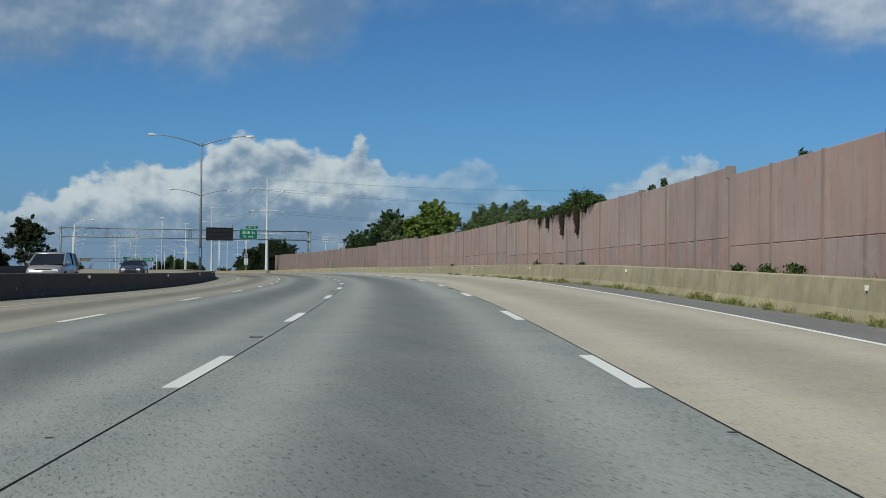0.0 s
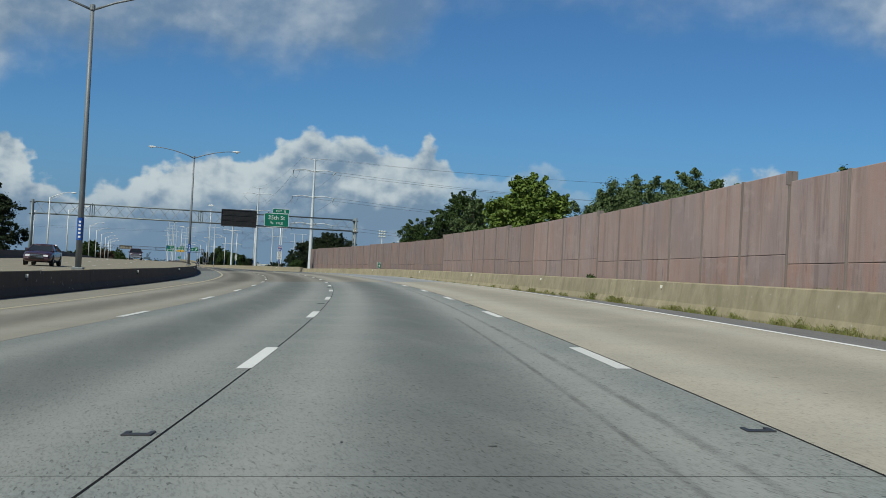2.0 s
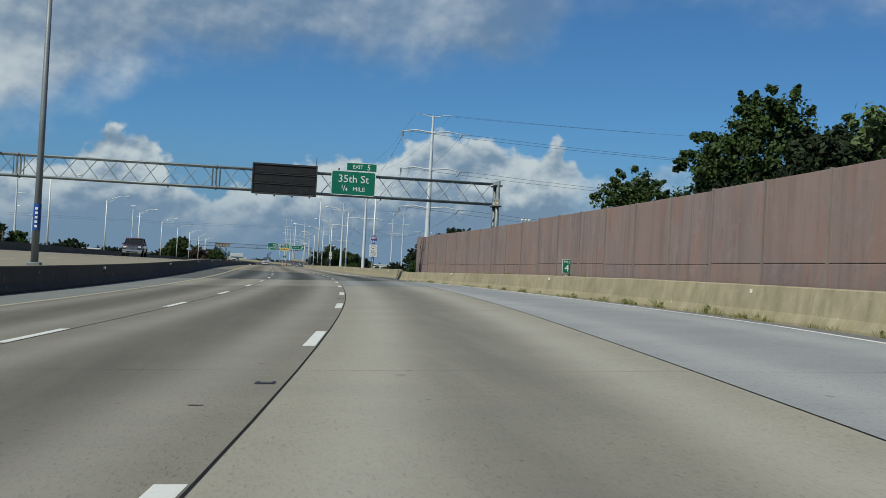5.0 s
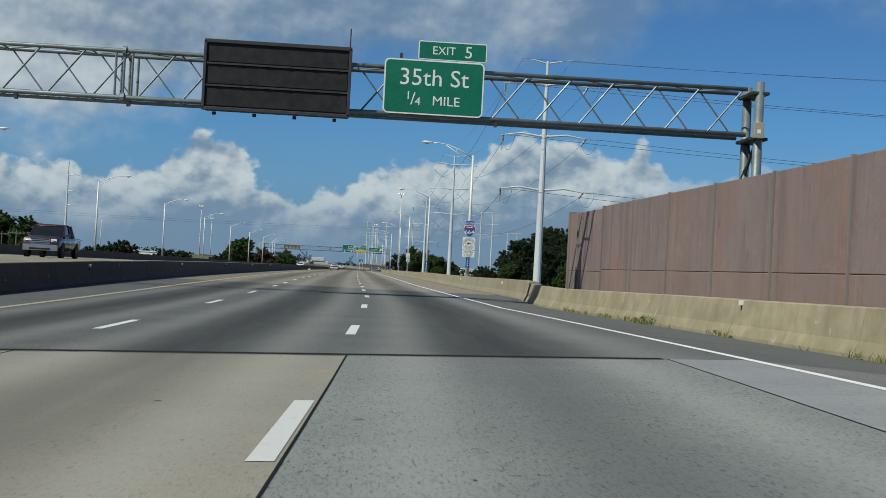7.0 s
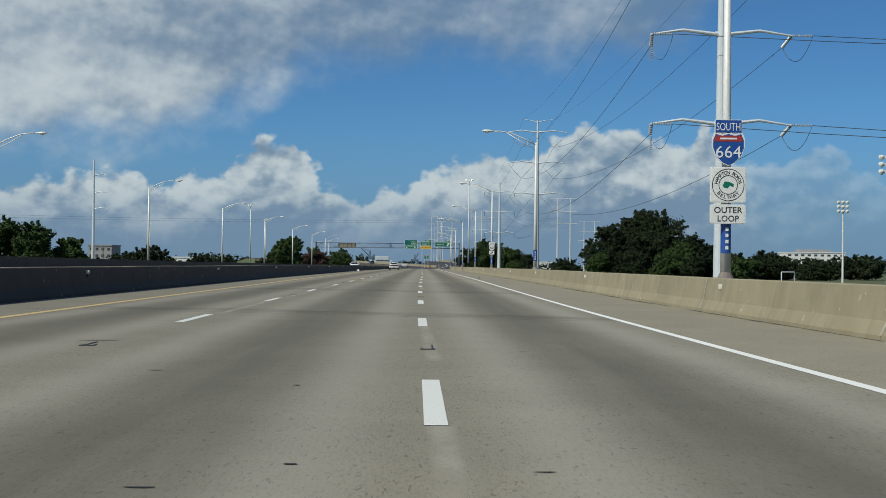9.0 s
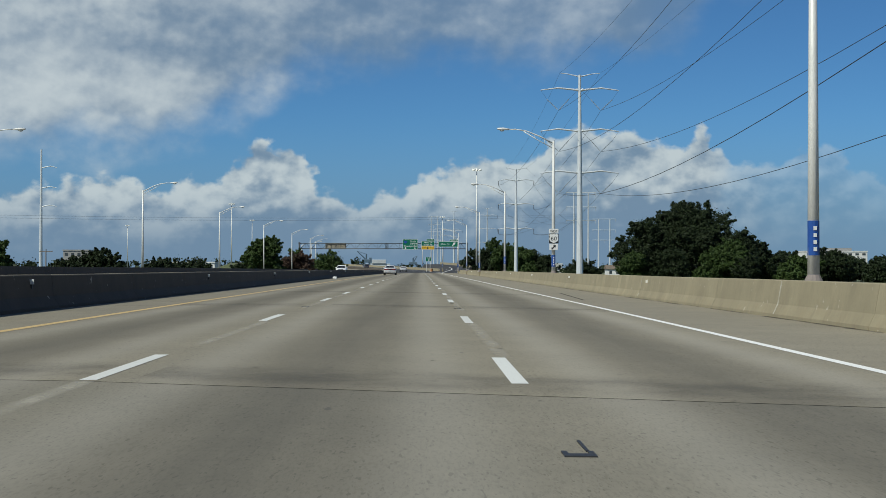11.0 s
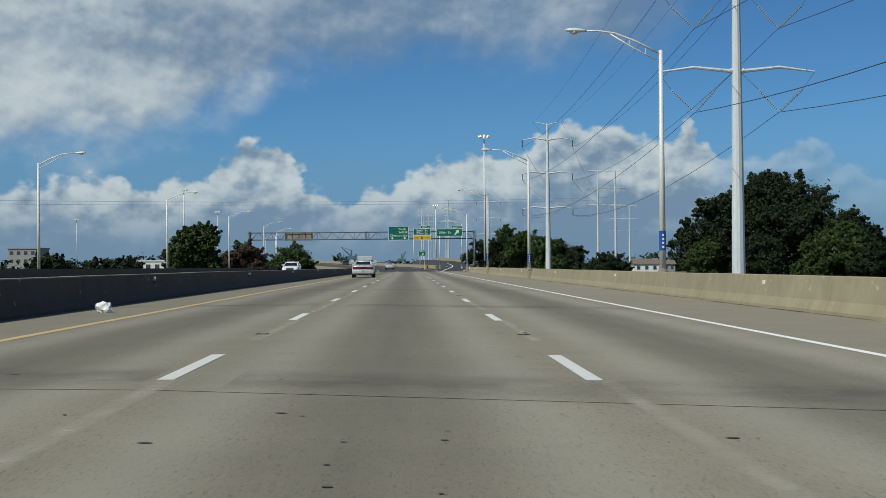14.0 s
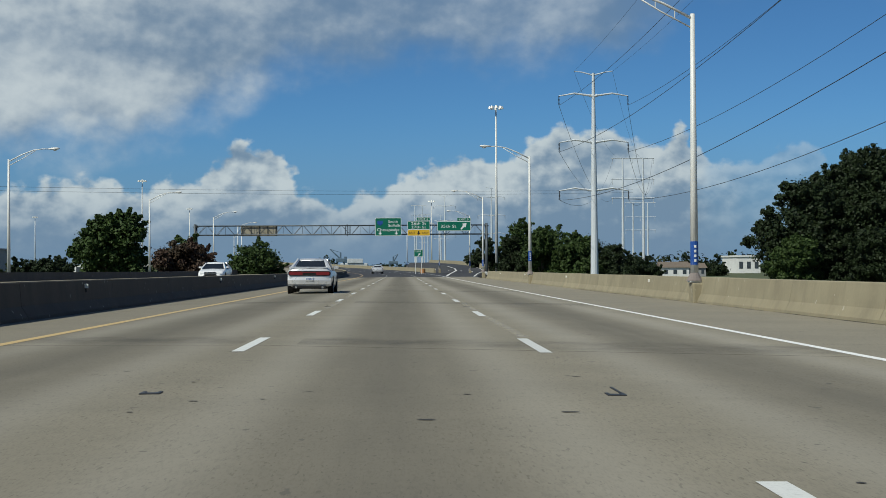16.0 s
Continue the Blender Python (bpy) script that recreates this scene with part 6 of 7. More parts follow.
DK = "dark dense green broadleaf tree crown"
tree(17.6, 198, -0.3, 6.7, 7.5, M["leaf_dark"], 1, "dark green bushy tree behind the noise wall", 0.2)
tree(19.0, 210, -0.3, 5.7, 7.5, M["leaf_dark"], 2, "dark green bushy tree behind the noise wall", 0.2)
tree(15.2, 189, -0.3, 7.7, 4.2, M["leaf_grey"], 3, "thin open grey-green tree behind the noise wall", 0.17, 90, 30, 0.35, openness=0.4)
tree(17.9, 180, -0.3, 9.7, 7.6, M["leaf_bright"], 4, "bright yellow-green leafy tree behind the noise wall", 0.24, 210, 38, 0.2)
tree(20.0, 163, -0.3, 8.5, 7.0, M["leaf_grey"], 5, "light green feathery tree behind the noise wall", 0.13, 170, 44, 0.3, openness=0.3)
tree(19.4, 157, -0.3, 7.9, 9.0, M["leaf_grey"], 6, "grey-green feathery tree behind the noise wall", 0.12, 190, 44, 0.3, openness=0.35)
tree(19.6, 149, -0.3, 8.2, 9.0, M["leaf_grey"], 7, "grey-green feathery tree behind the noise wall", 0.12, 190, 44, 0.3, openness=0.35)
tree(20.5, 121, -0.3, 5.6, 7.0, M["leaf_mid"], 8, "green tree behind the noise wall", 0.18)
tree(18.4, 229, -0.3, 7.3, 6.5, M["leaf_mid"], 9, "green tree with feathery branch tips behind the wall", 0.17, 130, 40, 0.3, openness=0.3)
tree(20.6, 214, -0.3, 10.2, 8.0, M["leaf_mid"], 10, "tall open tree with feathery clumps behind the wall", 0.18, 150, 40, 0.3, openness=0.35)
tree(24.5, 206, -0.3, 9.0, 8.0, M["leaf_dark"], 11, "tall dark green tree behind the wall", 0.2, 150, 42, 0.25)
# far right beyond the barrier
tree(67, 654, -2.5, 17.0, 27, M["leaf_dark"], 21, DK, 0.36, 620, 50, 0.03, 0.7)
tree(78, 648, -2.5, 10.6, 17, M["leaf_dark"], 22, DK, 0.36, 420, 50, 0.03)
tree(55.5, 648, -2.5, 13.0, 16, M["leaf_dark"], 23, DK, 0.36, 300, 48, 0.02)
tree(73, 632, -2.5, 7.6, 12, M["leaf_mid"], 24, "lighter green bushy tree before darker trees", 0.4, 220, 40, 0.03)
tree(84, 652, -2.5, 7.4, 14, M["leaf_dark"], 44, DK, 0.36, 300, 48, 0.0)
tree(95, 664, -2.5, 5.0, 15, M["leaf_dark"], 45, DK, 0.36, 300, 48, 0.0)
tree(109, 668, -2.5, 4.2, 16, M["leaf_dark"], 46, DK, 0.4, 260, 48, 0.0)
tree(90, 634, -2.5, 3.6, 12, M["leaf_mid"], 25, DK, 0.45, 220, 40, 0.03)
tree(101, 650, -2.5, 5.6, 15, M["leaf_dark"], 26, DK, 0.45, 200, 40, 0.03)
tree(118, 660, -2.5, 3.4, 16, M["leaf_dark"], 27, DK, 0.5, 200, 40, 0.03)
tree(140, 690, -2.5, 4.8, 18, M["leaf_dark"], 28, DK, 0.55, 200, 40, 0.03)
tree(160, 640, -2.5, 8.4, 18, M["leaf_mid"], 29, DK, 0.55, 200, 40, 0.03)
tree(21.5, 708, -2.5, 9.4, 11, M["leaf_mid"], 31, "green tree beside the far gantry", 0.36, 170, 40, 0.03)
tree(26, 697, -2.5, 8.0, 13, M["leaf_mid"], 32, "green tree beside the far gantry", 0.36, 190, 40, 0.03)
tree(31.5, 692, -2.5, 6.0, 11, M["leaf_dark"], 33, "low dark tree beside the far gantry", 0.36, 160, 40, 0.03)
tree(17, 735, -2.5, 7.0, 7, M["leaf_dark"], 34, "small dark tree behind the far gantry", 0.36, 120, 40, 0.03)
tree(24, 694, -2.5, 5.4, 9, M["leaf_dark"], 90, "dark green undergrowth beside the far gantry", 0.3, 200, 44, 0.0)
tree(30, 690, -2.5, 4.6, 9, M["leaf_mid"], 91, "green undergrowth beside the far gantry", 0.3, 200, 44, 0.0)
tree(19, 698, -2.5, 6.2, 7, M["leaf_dark"], 92, "dark green undergrowth beside the far gantry", 0.3, 180, 44, 0.0)
tree(23.5, 688, -2.5, 7.2, 9, M["leaf_mid"], 93, "green broadleaf tree beside the far gantry", 0.3, 220, 44, 0.0)
tree(29, 684, -2.5, 6.4, 10, M["leaf_mid"], 94, "green broadleaf tree beside the far gantry", 0.3, 220, 44, 0.0)
tree(35, 684, -2.5, 4.6, 9, M["leaf_dark"], 95, "low dark tree beside the far gantry", 0.3, 200, 44, 0.0)
tree(38.5, 745, -2.5, 4.0, 11, M["leaf_mid"], 35, "low green tree beyond the barrier", 0.4, 120, 36, 0.08)
tree(59, 800, -2.5, 3.7, 15, M["leaf_dark"], 36, "low dark tree below the power poles", 0.4, 200, 40, 0.0)
tree(98, 880, -2.5, 1.8, 14, M["leaf_dark"], 37, "low dark scrub beyond the barrier", 0.4, 160, 40, 0.0)
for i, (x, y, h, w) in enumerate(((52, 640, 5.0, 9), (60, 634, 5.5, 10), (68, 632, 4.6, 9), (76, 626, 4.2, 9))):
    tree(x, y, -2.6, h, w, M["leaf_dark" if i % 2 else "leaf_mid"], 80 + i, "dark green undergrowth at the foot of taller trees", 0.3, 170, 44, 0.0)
# left side
tree(-35.2, 263, -2.5, 10.2, 9.5, M["leaf_dark"], 41, "dark open-branched tree beyond the oncoming lanes", 0.26, 150, 36, 0.25, openness=0.25)
tree(-42, 258, -2.5, 6.2, 8, M["leaf_dark"], 42, "low dark tree beyond the oncoming lanes", 0.26, 140, 36, 0.15)
for i, (x, y, h, w) in enumerate(((-80, 578, 6.6, 10), (-87, 572, 9.6, 12), (-95, 575, 10.6, 13), (-104, 570, 10.2, 13), (-114, 578, 10.8, 14), (-125, 575, 10.2, 14), (-137, 580, 10.8, 15), (-150, 575, 10.2, 15))):
    tree(x, y, -2.5, h, w, M["leaf_mid"], 50 + i, "dark green tree in a row of woodland", 0.4, 190, 38, 0.1, group="left woodland")
tree(-71, 622, -2.5, 5.0, 11, M["leaf_dark"], 61, "dome-shaped dark tree beyond the oncoming lanes", 0.4, 170, 38, 0.08)
tree(-58, 628, -2.5, 3.0, 9, M["leaf_dark"], 62, "low dark bush beyond the oncoming lanes", 0.4, 120, 36, 0.05)
tree(-80, 640, -2.5, 3.4, 12, M["leaf_dark"], 63, "low dark bush beyond the oncoming lanes", 0.4, 120, 36, 0.05)
tree(-35.0, 634, -2.5, 7.9, 11.0, M["leaf_mid"], 64, "full dark green rounded tree beyond the oncoming lanes", 0.34, 230, 42, 0.08)
tree(-29.3, 648, -2.5, 4.9, 10, M["leaf_brown"], 65, "low purple-brown tree beyond the oncoming lanes", 0.34, 160, 40, 0.03)
tree(-31, 662, -2.5, 5.8, 9, M["leaf_mid"], 66, "dark green tree beyond the oncoming lanes", 0.36, 150, 40, 0.03)
tree(-26.0, 702, -2.5, 6.0, 13, M["leaf_mid"], 67, "broad dark green tree near the far gantry", 0.36, 180, 40, 0.03)
tree(-46, 690, -2.5, 3.4, 10, M["leaf_dark"], 68, "low dark bush beyond the oncoming lanes", 0.4, 120, 36, 0.05)
tree(-68, 720, -2.5, 3.2, 12, M["leaf_dark"], 69, "low dark bush beyond the oncoming lanes", 0.4, 120, 36, 0.05)


def far_woods():
    rng = np.random.default_rng(5)
    cs, rs = [], []
    for x0, x1, y, h, n in ((-900, -40, 1250, 7.5, 520), (60, 900, 1150, 8.0, 520), (-700, -120, 900, 5.0, 300), (110, 500, 860, 6.0, 240), (-60, 60, 1900, 6.0, 120), (-1500, -500, 1700, 10, 300), (500, 1500, 1700, 10, 300)):
        for _ in range(n):
            x = rng.uniform(x0, x1)
            hh = h * (0.55 + 0.45 * math.sin(x * 0.045 + y) * math.sin(x * 0.013))
            cs.append((x, y + rng.uniform(-15, 15), -2.5 + rng.uniform(0.05, 1.0) * max(2.0, hh + 2.5)))
            rs.append(rng.uniform(1.6, 3.4))
    q = leaf_cloud(rng, np.array(cs), np.array(rs), 20, 1.2)
    tagged(new("distant_woods", cards("distant_woods", q, M["leaf_dark"])), "low dark line of distant woods along the horizon", "woods", kind="stuff")


far_woods()


def creeper():
    rng = np.random.default_rng(8)
    cs, rs = [], []
    for s in np.arange(63.2, 82.5, 0.24):
        k = math.exp(-abs((s - 67.2) / 2.9) ** 3.2) * 0.62 + 0.3 * math.exp(-((s - 72.5) / 3.6) ** 2) + 0.1 + 0.1 * math.sin(s * 1.7)
        for _ in range(int(2 + 7 * k)):
            p = at(s + rng.uniform(-0.3, 0.3), wall_at(s) + rng.uniform(-0.25, 0.7))
            cs.append((p.x, p.y, wall_top(s) + rng.uniform(-0.15, 1.0) * max(0.15, k)))
            rs.append(rng.uniform(0.12, 0.3))
    for s, h in ((50.5, 0.35), (52.6, 0.22), (75.6, 0.6), (76.4, 0.4), (80.0, 0.25), (88.6, 0.2), (34.2, 0.15)):
        for q in np.arange(0, h, 0.1):
            p = at(s, wall_at(s) + 0.2)
            cs.append((p.x, p.y, wall_top(s) + q))
            rs.append(0.12)
    ob = tagged(new("wall_creeper", cards("wall_creeper", leaf_cloud(rng, np.array(cs), np.array(rs), 64, 0.066), M["leaf_mid"])), "green creeper spilling over the top of the noise wall", "creeper", kind="stuff")
    cs, rs = [], []
    for s, drop, w in ((67.2, 1.35, 0.95), (67.6, 0.8, 1.2), (71.4, 1.25, 0.75), (71.7, 0.7, 1.0), (75.9, 0.75, 0.5), (78.6, 0.4, 0.3), (65.2, 0.3, 0.5), (69.5, 0.3, 0.5)):
        for q in np.arange(0, drop, 0.05):
            f = 1 - 0.75 * q / drop
            for _ in range(4):
                ss = s + rng.uniform(-0.5, 0.5) * w * f - q * 0.1
                p = at(ss, wall_at(ss) - 0.14)
                cs.append((p.x, p.y, wall_top(ss) - q))
                rs.append(0.11)
    tagged(new("hanging_vine", cards("hanging_vine", leaf_cloud(rng, np.array(cs), np.array(rs), 44, 0.035, 0), M["dead_vine"])), "dark dry vines hanging down the wall face", "creeper", kind="stuff")


creeper()


def blades(rng, p, n, h, w, spread):
    out = []
    for _ in range(n):
        b = np.array(p) + np.array((rng.uniform(-spread, spread), rng.uniform(-spread, spread), 0))
        a = rng.uniform(0, 6.28)
        d = np.array((math.cos(a), math.sin(a), 0)) * w
        tip = b + np.array((rng.normal() * 0.35 * h, rng.normal() * 0.35 * h, h * rng.uniform(0.6, 1.1)))
        mid = b * 0.45 + tip * 0.55
        out += [b - d, b + d, mid + d * 0.7 + np.array((0, 0, 0.06 * h)), tip]
    return out


def weeds():
    rng = np.random.default_rng(12)
    q, cs, rs = [], [], []
    s = -20.0
    while s < 246:
        thick = 1.0 if s < 112 else 0.3
        dens = 0.8 * noise.noise(Vector((s * 0.35, 3.0, 0))) + 0.05 + 0.9 * noise.noise(Vector((s * 1.3, 7.0, 0)))
        if dens > 0 and rng.random() < thick:
            h = rng.uniform(0.5, 1.0) * (0.11 + 0.3 * min(dens, 0.7))
            p = at(s, barrier_at(s) - rng.uniform(0.03, 0.16))
            q += blades(rng, p, int(12 + 44 * dens), h * 1.3, 0.007, 0.16)
            for _ in range(int(6 * dens)):
                cs.append((p.x + rng.normal() * 0.06, p.y + rng.normal() * 0.12, p.z + rng.uniform(0.02, h)))
                rs.append(rng.uniform(0.04, 0.09))
        s += rng.uniform(0.1, 0.26)
    s = 0.0
    while s < 246:
        if noise.noise(Vector((s * 0.2, 9.0, 0))) > 0.18:
            p = at(s, barrier_at(s) + rng.uniform(0.58, max(0.62, wall_at(s) - barrier_at(s) - 0.2)), 0.68)
            q += blades(rng, p, 6, rng.uniform(0.2, 0.4), 0.008, 0.14)
            cs.append((p.x, p.y, p.z + 0.15))
            rs.append(rng.uniform(0.06, 0.12))
        s += rng.uniform(0.2, 0.5)
    tuft = leaf_cloud(rng, np.array(cs), np.array(rs), 26, 0.026)
    tagged(new("weeds", cards("weeds", np.vstack([np.array(q), tuft]), M["weed"])), "tufts of green and straw-coloured weeds along the barrier foot", "weeds", kind="stuff")
    cs, rs = [], []
    for s, h in ((33.3, 0.4), (35.5, 0.3), (38.4, 0.35), (64.8, 0.25), (70.6, 0.15), (77.6, 0.4), (116.6, 0.25)):
        for _ in range(9):
            p = at(s + rng.uniform(-0.3, 0.3), wall_at(s) - 0.4 + rng.uniform(-0.15, 0.15), 0.75 + rng.uniform(0, h))
            cs.append(tuple(p))
            rs.append(0.13)
    tagged(new("bush", cards("bush", leaf_cloud(rng, np.array(cs), np.array(rs), 30, 0.06), M["leaf_mid"])), "small green bushes at the foot of the noise wall", "bush", kind="stuff")


weeds()

# ---- vehicles ----
def loft(rings, close=True):
    bm = bmesh.new()
    rows = [[bm.verts.new(p) for p in r] for r in rings]
    n = len(rows[0])
    for a, b in zip(rows, rows[1:]):
        for k in range(n):
            bm.faces.new((a[k], a[(k + 1) % n], b[(k + 1) % n], b[k]))
    if close:
        bm.faces.new(rows[0][::-1])
        bm.faces.new(rows[-1])
    bmesh.ops.recalc_face_normals(bm, faces=bm.faces)
    return bm


def hull_ring(y, w, zb, zs, zt):
    half = [(0.0, zb), (w * .82, zb), (w * .95, zb + .07), (w, zb + (zs - zb) * .45), (w * .985, zs - .06), (w * .93, zs), (w * .8, zs + (zt - zs) * .75), (w * .45, zt), (0.0, zt + .008)]
    return [(x, y, z) for x, z in half] + [(-x, y, z) for x, z in half[-2:0:-1]]


def wheel(t, x, y, r, w=0.23):
    bm = bmesh.new()
    prof = [(-w / 2, r * .62), (-w / 2, r * .93), (-w / 2 + .03, r), (w / 2 - .03, r), (w / 2, r * .93), (w / 2, r * .62)]
    n = 24
    rows = [[bm.verts.new((x + a, y + q * math.cos(2 * math.pi * k / n), r + q * math.sin(2 * math.pi * k / n))) for a, q in prof] for k in range(n)]
    for k in range(n):
        for j in range(5):
            bm.faces.new((rows[k][j], rows[k][j + 1], rows[(k + 1) % n][j + 1], rows[(k + 1) % n][j]))
    bmesh.ops.recalc_face_normals(bm, faces=bm.faces)
    wh = part("wheel", bm, M["rubber"], t, smooth=True)
    bm = bmesh.new()
    out = 1 if x > 0 else -1
    hub = x + out * w * 0.36
    for k in range(5):
        a = 2 * math.pi * k / 5
        tube(bm, [(hub, y, r), (hub + out * .01, y + r * .6 * math.cos(a), r + r * .6 * math.sin(a))], [0.05, 0.035], 6)
    tube(bm, [(hub - out * .06, y, r), (hub + out * .03, y, r)], 0.06, 10)
    tube(bm, [(hub, y + r * .62 * math.cos(2 * math.pi * k / 20), r + r * .62 * math.sin(2 * math.pi * k / 20)) for k in range(21)], 0.02, 5)
    part("rim", bm, M["rim"], wh)


def vehicle(m, name, label, paint_mat, hull, cab, wheels, r, rear=None, front=None, category="car"):
    """hull: rows of y, half-width, bottom, shoulder, top; cab: rear base y, rear top y, front top y, front base y, base z, top z, base half-width, top half-width."""
    t = thing(name, m, label, category)
    part("body", loft([hull_ring(*row) for row in hull]), paint_mat, t, smooth=True)
    y0, y1, y2, y3, zb, zt, wb, wt = cab
    bm = bmesh.new()
    lo = [(-wb, y0, zb), (wb, y0, zb), (wb, y3, zb), (-wb, y3, zb)]
    hi = [(-wt, y1, zt - .05), (wt, y1, zt - .05), (wt, y2, zt - .05), (-wt, y2, zt - .05)]
    a = [bm.verts.new(p) for p in lo]
    b = [bm.verts.new(p) for p in hi]
    for k in range(4):
        bm.faces.new((a[k], a[(k + 1) % 4], b[(k + 1) % 4], b[k]))
    bm.faces.new(b)
    bmesh.ops.recalc_face_normals(bm, faces=bm.faces)
    bmesh.ops.bevel(bm, geom=[e for e in bm.edges], offset=.05, segments=2, affect="EDGES")
    part("glasshouse", bm, M["glass"], t, "dark tinted windows", smooth=False)
    rows = []
    for y, z, w in ((y1 - .12, zt - .10, wt * .97), (y1 + .1, zt - .035, wt), (y1 + (y2 - y1) * .4, zt, wt), (y2 - .1, zt - .03, wt), (y2 + .12, zt - .09, wt * .97)):
        rows.append([(-w - .02, y, z - .045), (-w * .93, y, z), (0, y, z + .02), (w * .93, y, z), (w + .02, y, z - .045), (0, y, z - .05)])
    part("roof", loft(rows), paint_mat, t, smooth=True)
    for d in (-1, 1):
        for (ya, yb, wd) in ((y0, y1, .11), (y3, y2, .07)):
            part("pillar", tubed([(d * (wb + .005), ya, zb - .02), (d * (wt + .012), yb, zt - .06)], [wd, wd * .6], 6), paint_mat, t)
        ym = y1 + (y2 - y1) * .45
        part("pillar", tubed([(d * wb, ym, zb), (d * (wt + .01), ym, zt - .05)], .04, 6), M["trim"], t)
        part("mirror", loft([[(d * (wb + .02), y3 - .45, zb + .05), (d * (wb + .25), y3 - .42, zb + .04), (d * (wb + .25), y3 - .42, zb + .17), (d * (wb + .04), y3 - .45, zb + .17)],
                                   [(d * (wb + .05), y3 - .3, zb + .07), (d * (wb + .21), y3 - .3, zb + .06), (d * (wb + .21), y3 - .3, zb + .15), (d * (wb + .05), y3 - .3, zb + .15)]]), paint_mat, t)
        for y in wheels:
            wheel(t, d * (hull[len(hull) // 2][1] - .12), y, r)
            bm = bmesh.new()
            W = hull[len(hull) // 2][1]
            bmesh.ops.create_cone(bm, cap_ends=True, segments=24, radius1=r * 1.13, radius2=r * 1.13, depth=.1, matrix=Matrix.Translation((d * (W - .045), y, r * 1.02)) @ pose(0, 0, 0, 0, 90, 0))
            part("wheel_arch", bm, M["trim"], t)
    if rear:
        rear(t)
    if front:
        front(t)
    return t


SEDAN = [(0.0, .80, .40, .86, .97), (.06, .885, .33, .93, 1.06), (.22, .925, .29, .97, 1.10), (.7, .95, .27, .98, 1.10), (1.3, .955, .22, .96, 1.04), (2.4, .95, .2, .94, 1.0), (3.5, .95, .2, .93, 1.0), (4.2, .945, .22, .86, .92), (4.75, .90, .25, .74, .80), (4.98, .80, .3, .62, .68), (5.05, .7, .35, .55, .6)]


def charger_rear(t):
    bar = part("tail_panel", prism(bmesh.new(), rounded(-.88, .88, .745, .945, .09), -.035, .10), M["trim"], t, "dark full-width tail panel")
    for d in (-1, 1):
        x0, x1 = (.27, .83) if d > 0 else (-.83, -.27)
        part("tail_light", prism(bmesh.new(), rounded(x0, x1, .775, .915, .06), -.05, -.03), M["tail"], bar, "red tail light")
    part("light_strip", boxed(-.3, .3, -.045, -.032, .875, .9), M["tail"], bar)
    rows = []
    for z, y in ((.33, .0), (.4, -.05), (.56, -.075), (.66, -.05), (.7, .0)):
        rows.append([(x, y + .09 * (abs(x) / .9) ** 2.4, z) for x in (-.9, -.7, -.4, 0, .4, .7, .9)] + [(x, .3, z) for x in (.9, .7, .4, 0, -.4, -.7, -.9)])
    part("bumper", loft(rows), M["silver"], t, smooth=False)
    part("diffuser", boxed(-.7, .7, -.03, .25, .21, .335, .03), M["trim"], t, "black lower valance")
    pl = part("number_plate", boxed(-.17, .17, -.095, -.06, .55, .68, .005), M["white"], t)
    for k in range(5):
        part("plate_bar", boxed(-.12 + k * .053, -.088 + k * .053, -.101, -.096, .585, .645), M["blue"], pl)
    for d in (-.55, .55):
        part("exhaust", tubed([(d, -.05, .27), (d, .15, .27)], .05, 10), M["chrome"], t)
    part("spoiler", loft([[(x, .02 + .06 * (abs(x) / .85) ** 2, 1.075 + a) for x in (-.85, 0, .85)] + [(x, .2, 1.09 + a) for x in (.85, 0, -.85)] for a in (0, .03)]), M["silver"], t)
    part("underbody", boxed(-.7, .7, .3, 4.6, .2, .4), M["trim"], t)


def face(mat_paint, L, w, z0, z1, grille_w=.45, chrome=True):
    def build(t):
        for d in (-1, 1):
            xa, xb = sorted((d * (w - .06), d * (w - .38)))
            part("headlight", prism(bmesh.new(), rounded(xa, xb, z0, z1, .05), L - .12, L + .02), M["lens"], t, "clear headlight")
        g = part("grille", boxed(-grille_w, grille_w, L - .1, L + .03, z0 - .08, z1, .02), M["chrome"] if chrome else M["trim"], t)
        for k in range(3):
            part("grille_bar", boxed(-grille_w + .04, grille_w - .04, L + .02, L + .045, z0 - .04 + k * .09, z0 - .0 + k * .09), M["trim"], g)
        part("bumper", boxed(-w, w, L - .15, L + .06, .38, z0 - .1, .04), mat_paint, t)
        part("lower_grille", boxed(-w * .6, w * .6, L + .0, L + .07, .42, .52, .01), M["trim"], t)
    return build


def plain_rear(w, z0, z1):
    def build(t):
        for d in (-1, 1):
            xa, xb = sorted((d * (w - .02), d * (w - .2)))
            part("tail_light", boxed(xa, xb, -.03, .1, z0, z1, .02), M["tail"], t)
    return build


ROAD_TILT = lambda s: pose(0, 0, 0, 0, np.interp(s, AS, AP[:, 3]), 0)
vehicle(stand(511.8, -5.55, 0.0) @ ROAD_TILT(510), "sedan", "silver four-door sedan with dark windows beside the median barrier", M["silver"], SEDAN, (.5, 1.45, 2.7, 3.6, .99, 1.475, .8, .56), (.98, 4.03), .345, charger_rear, face(M["silver"], 5.02, .8, .55, .68, chrome=False))

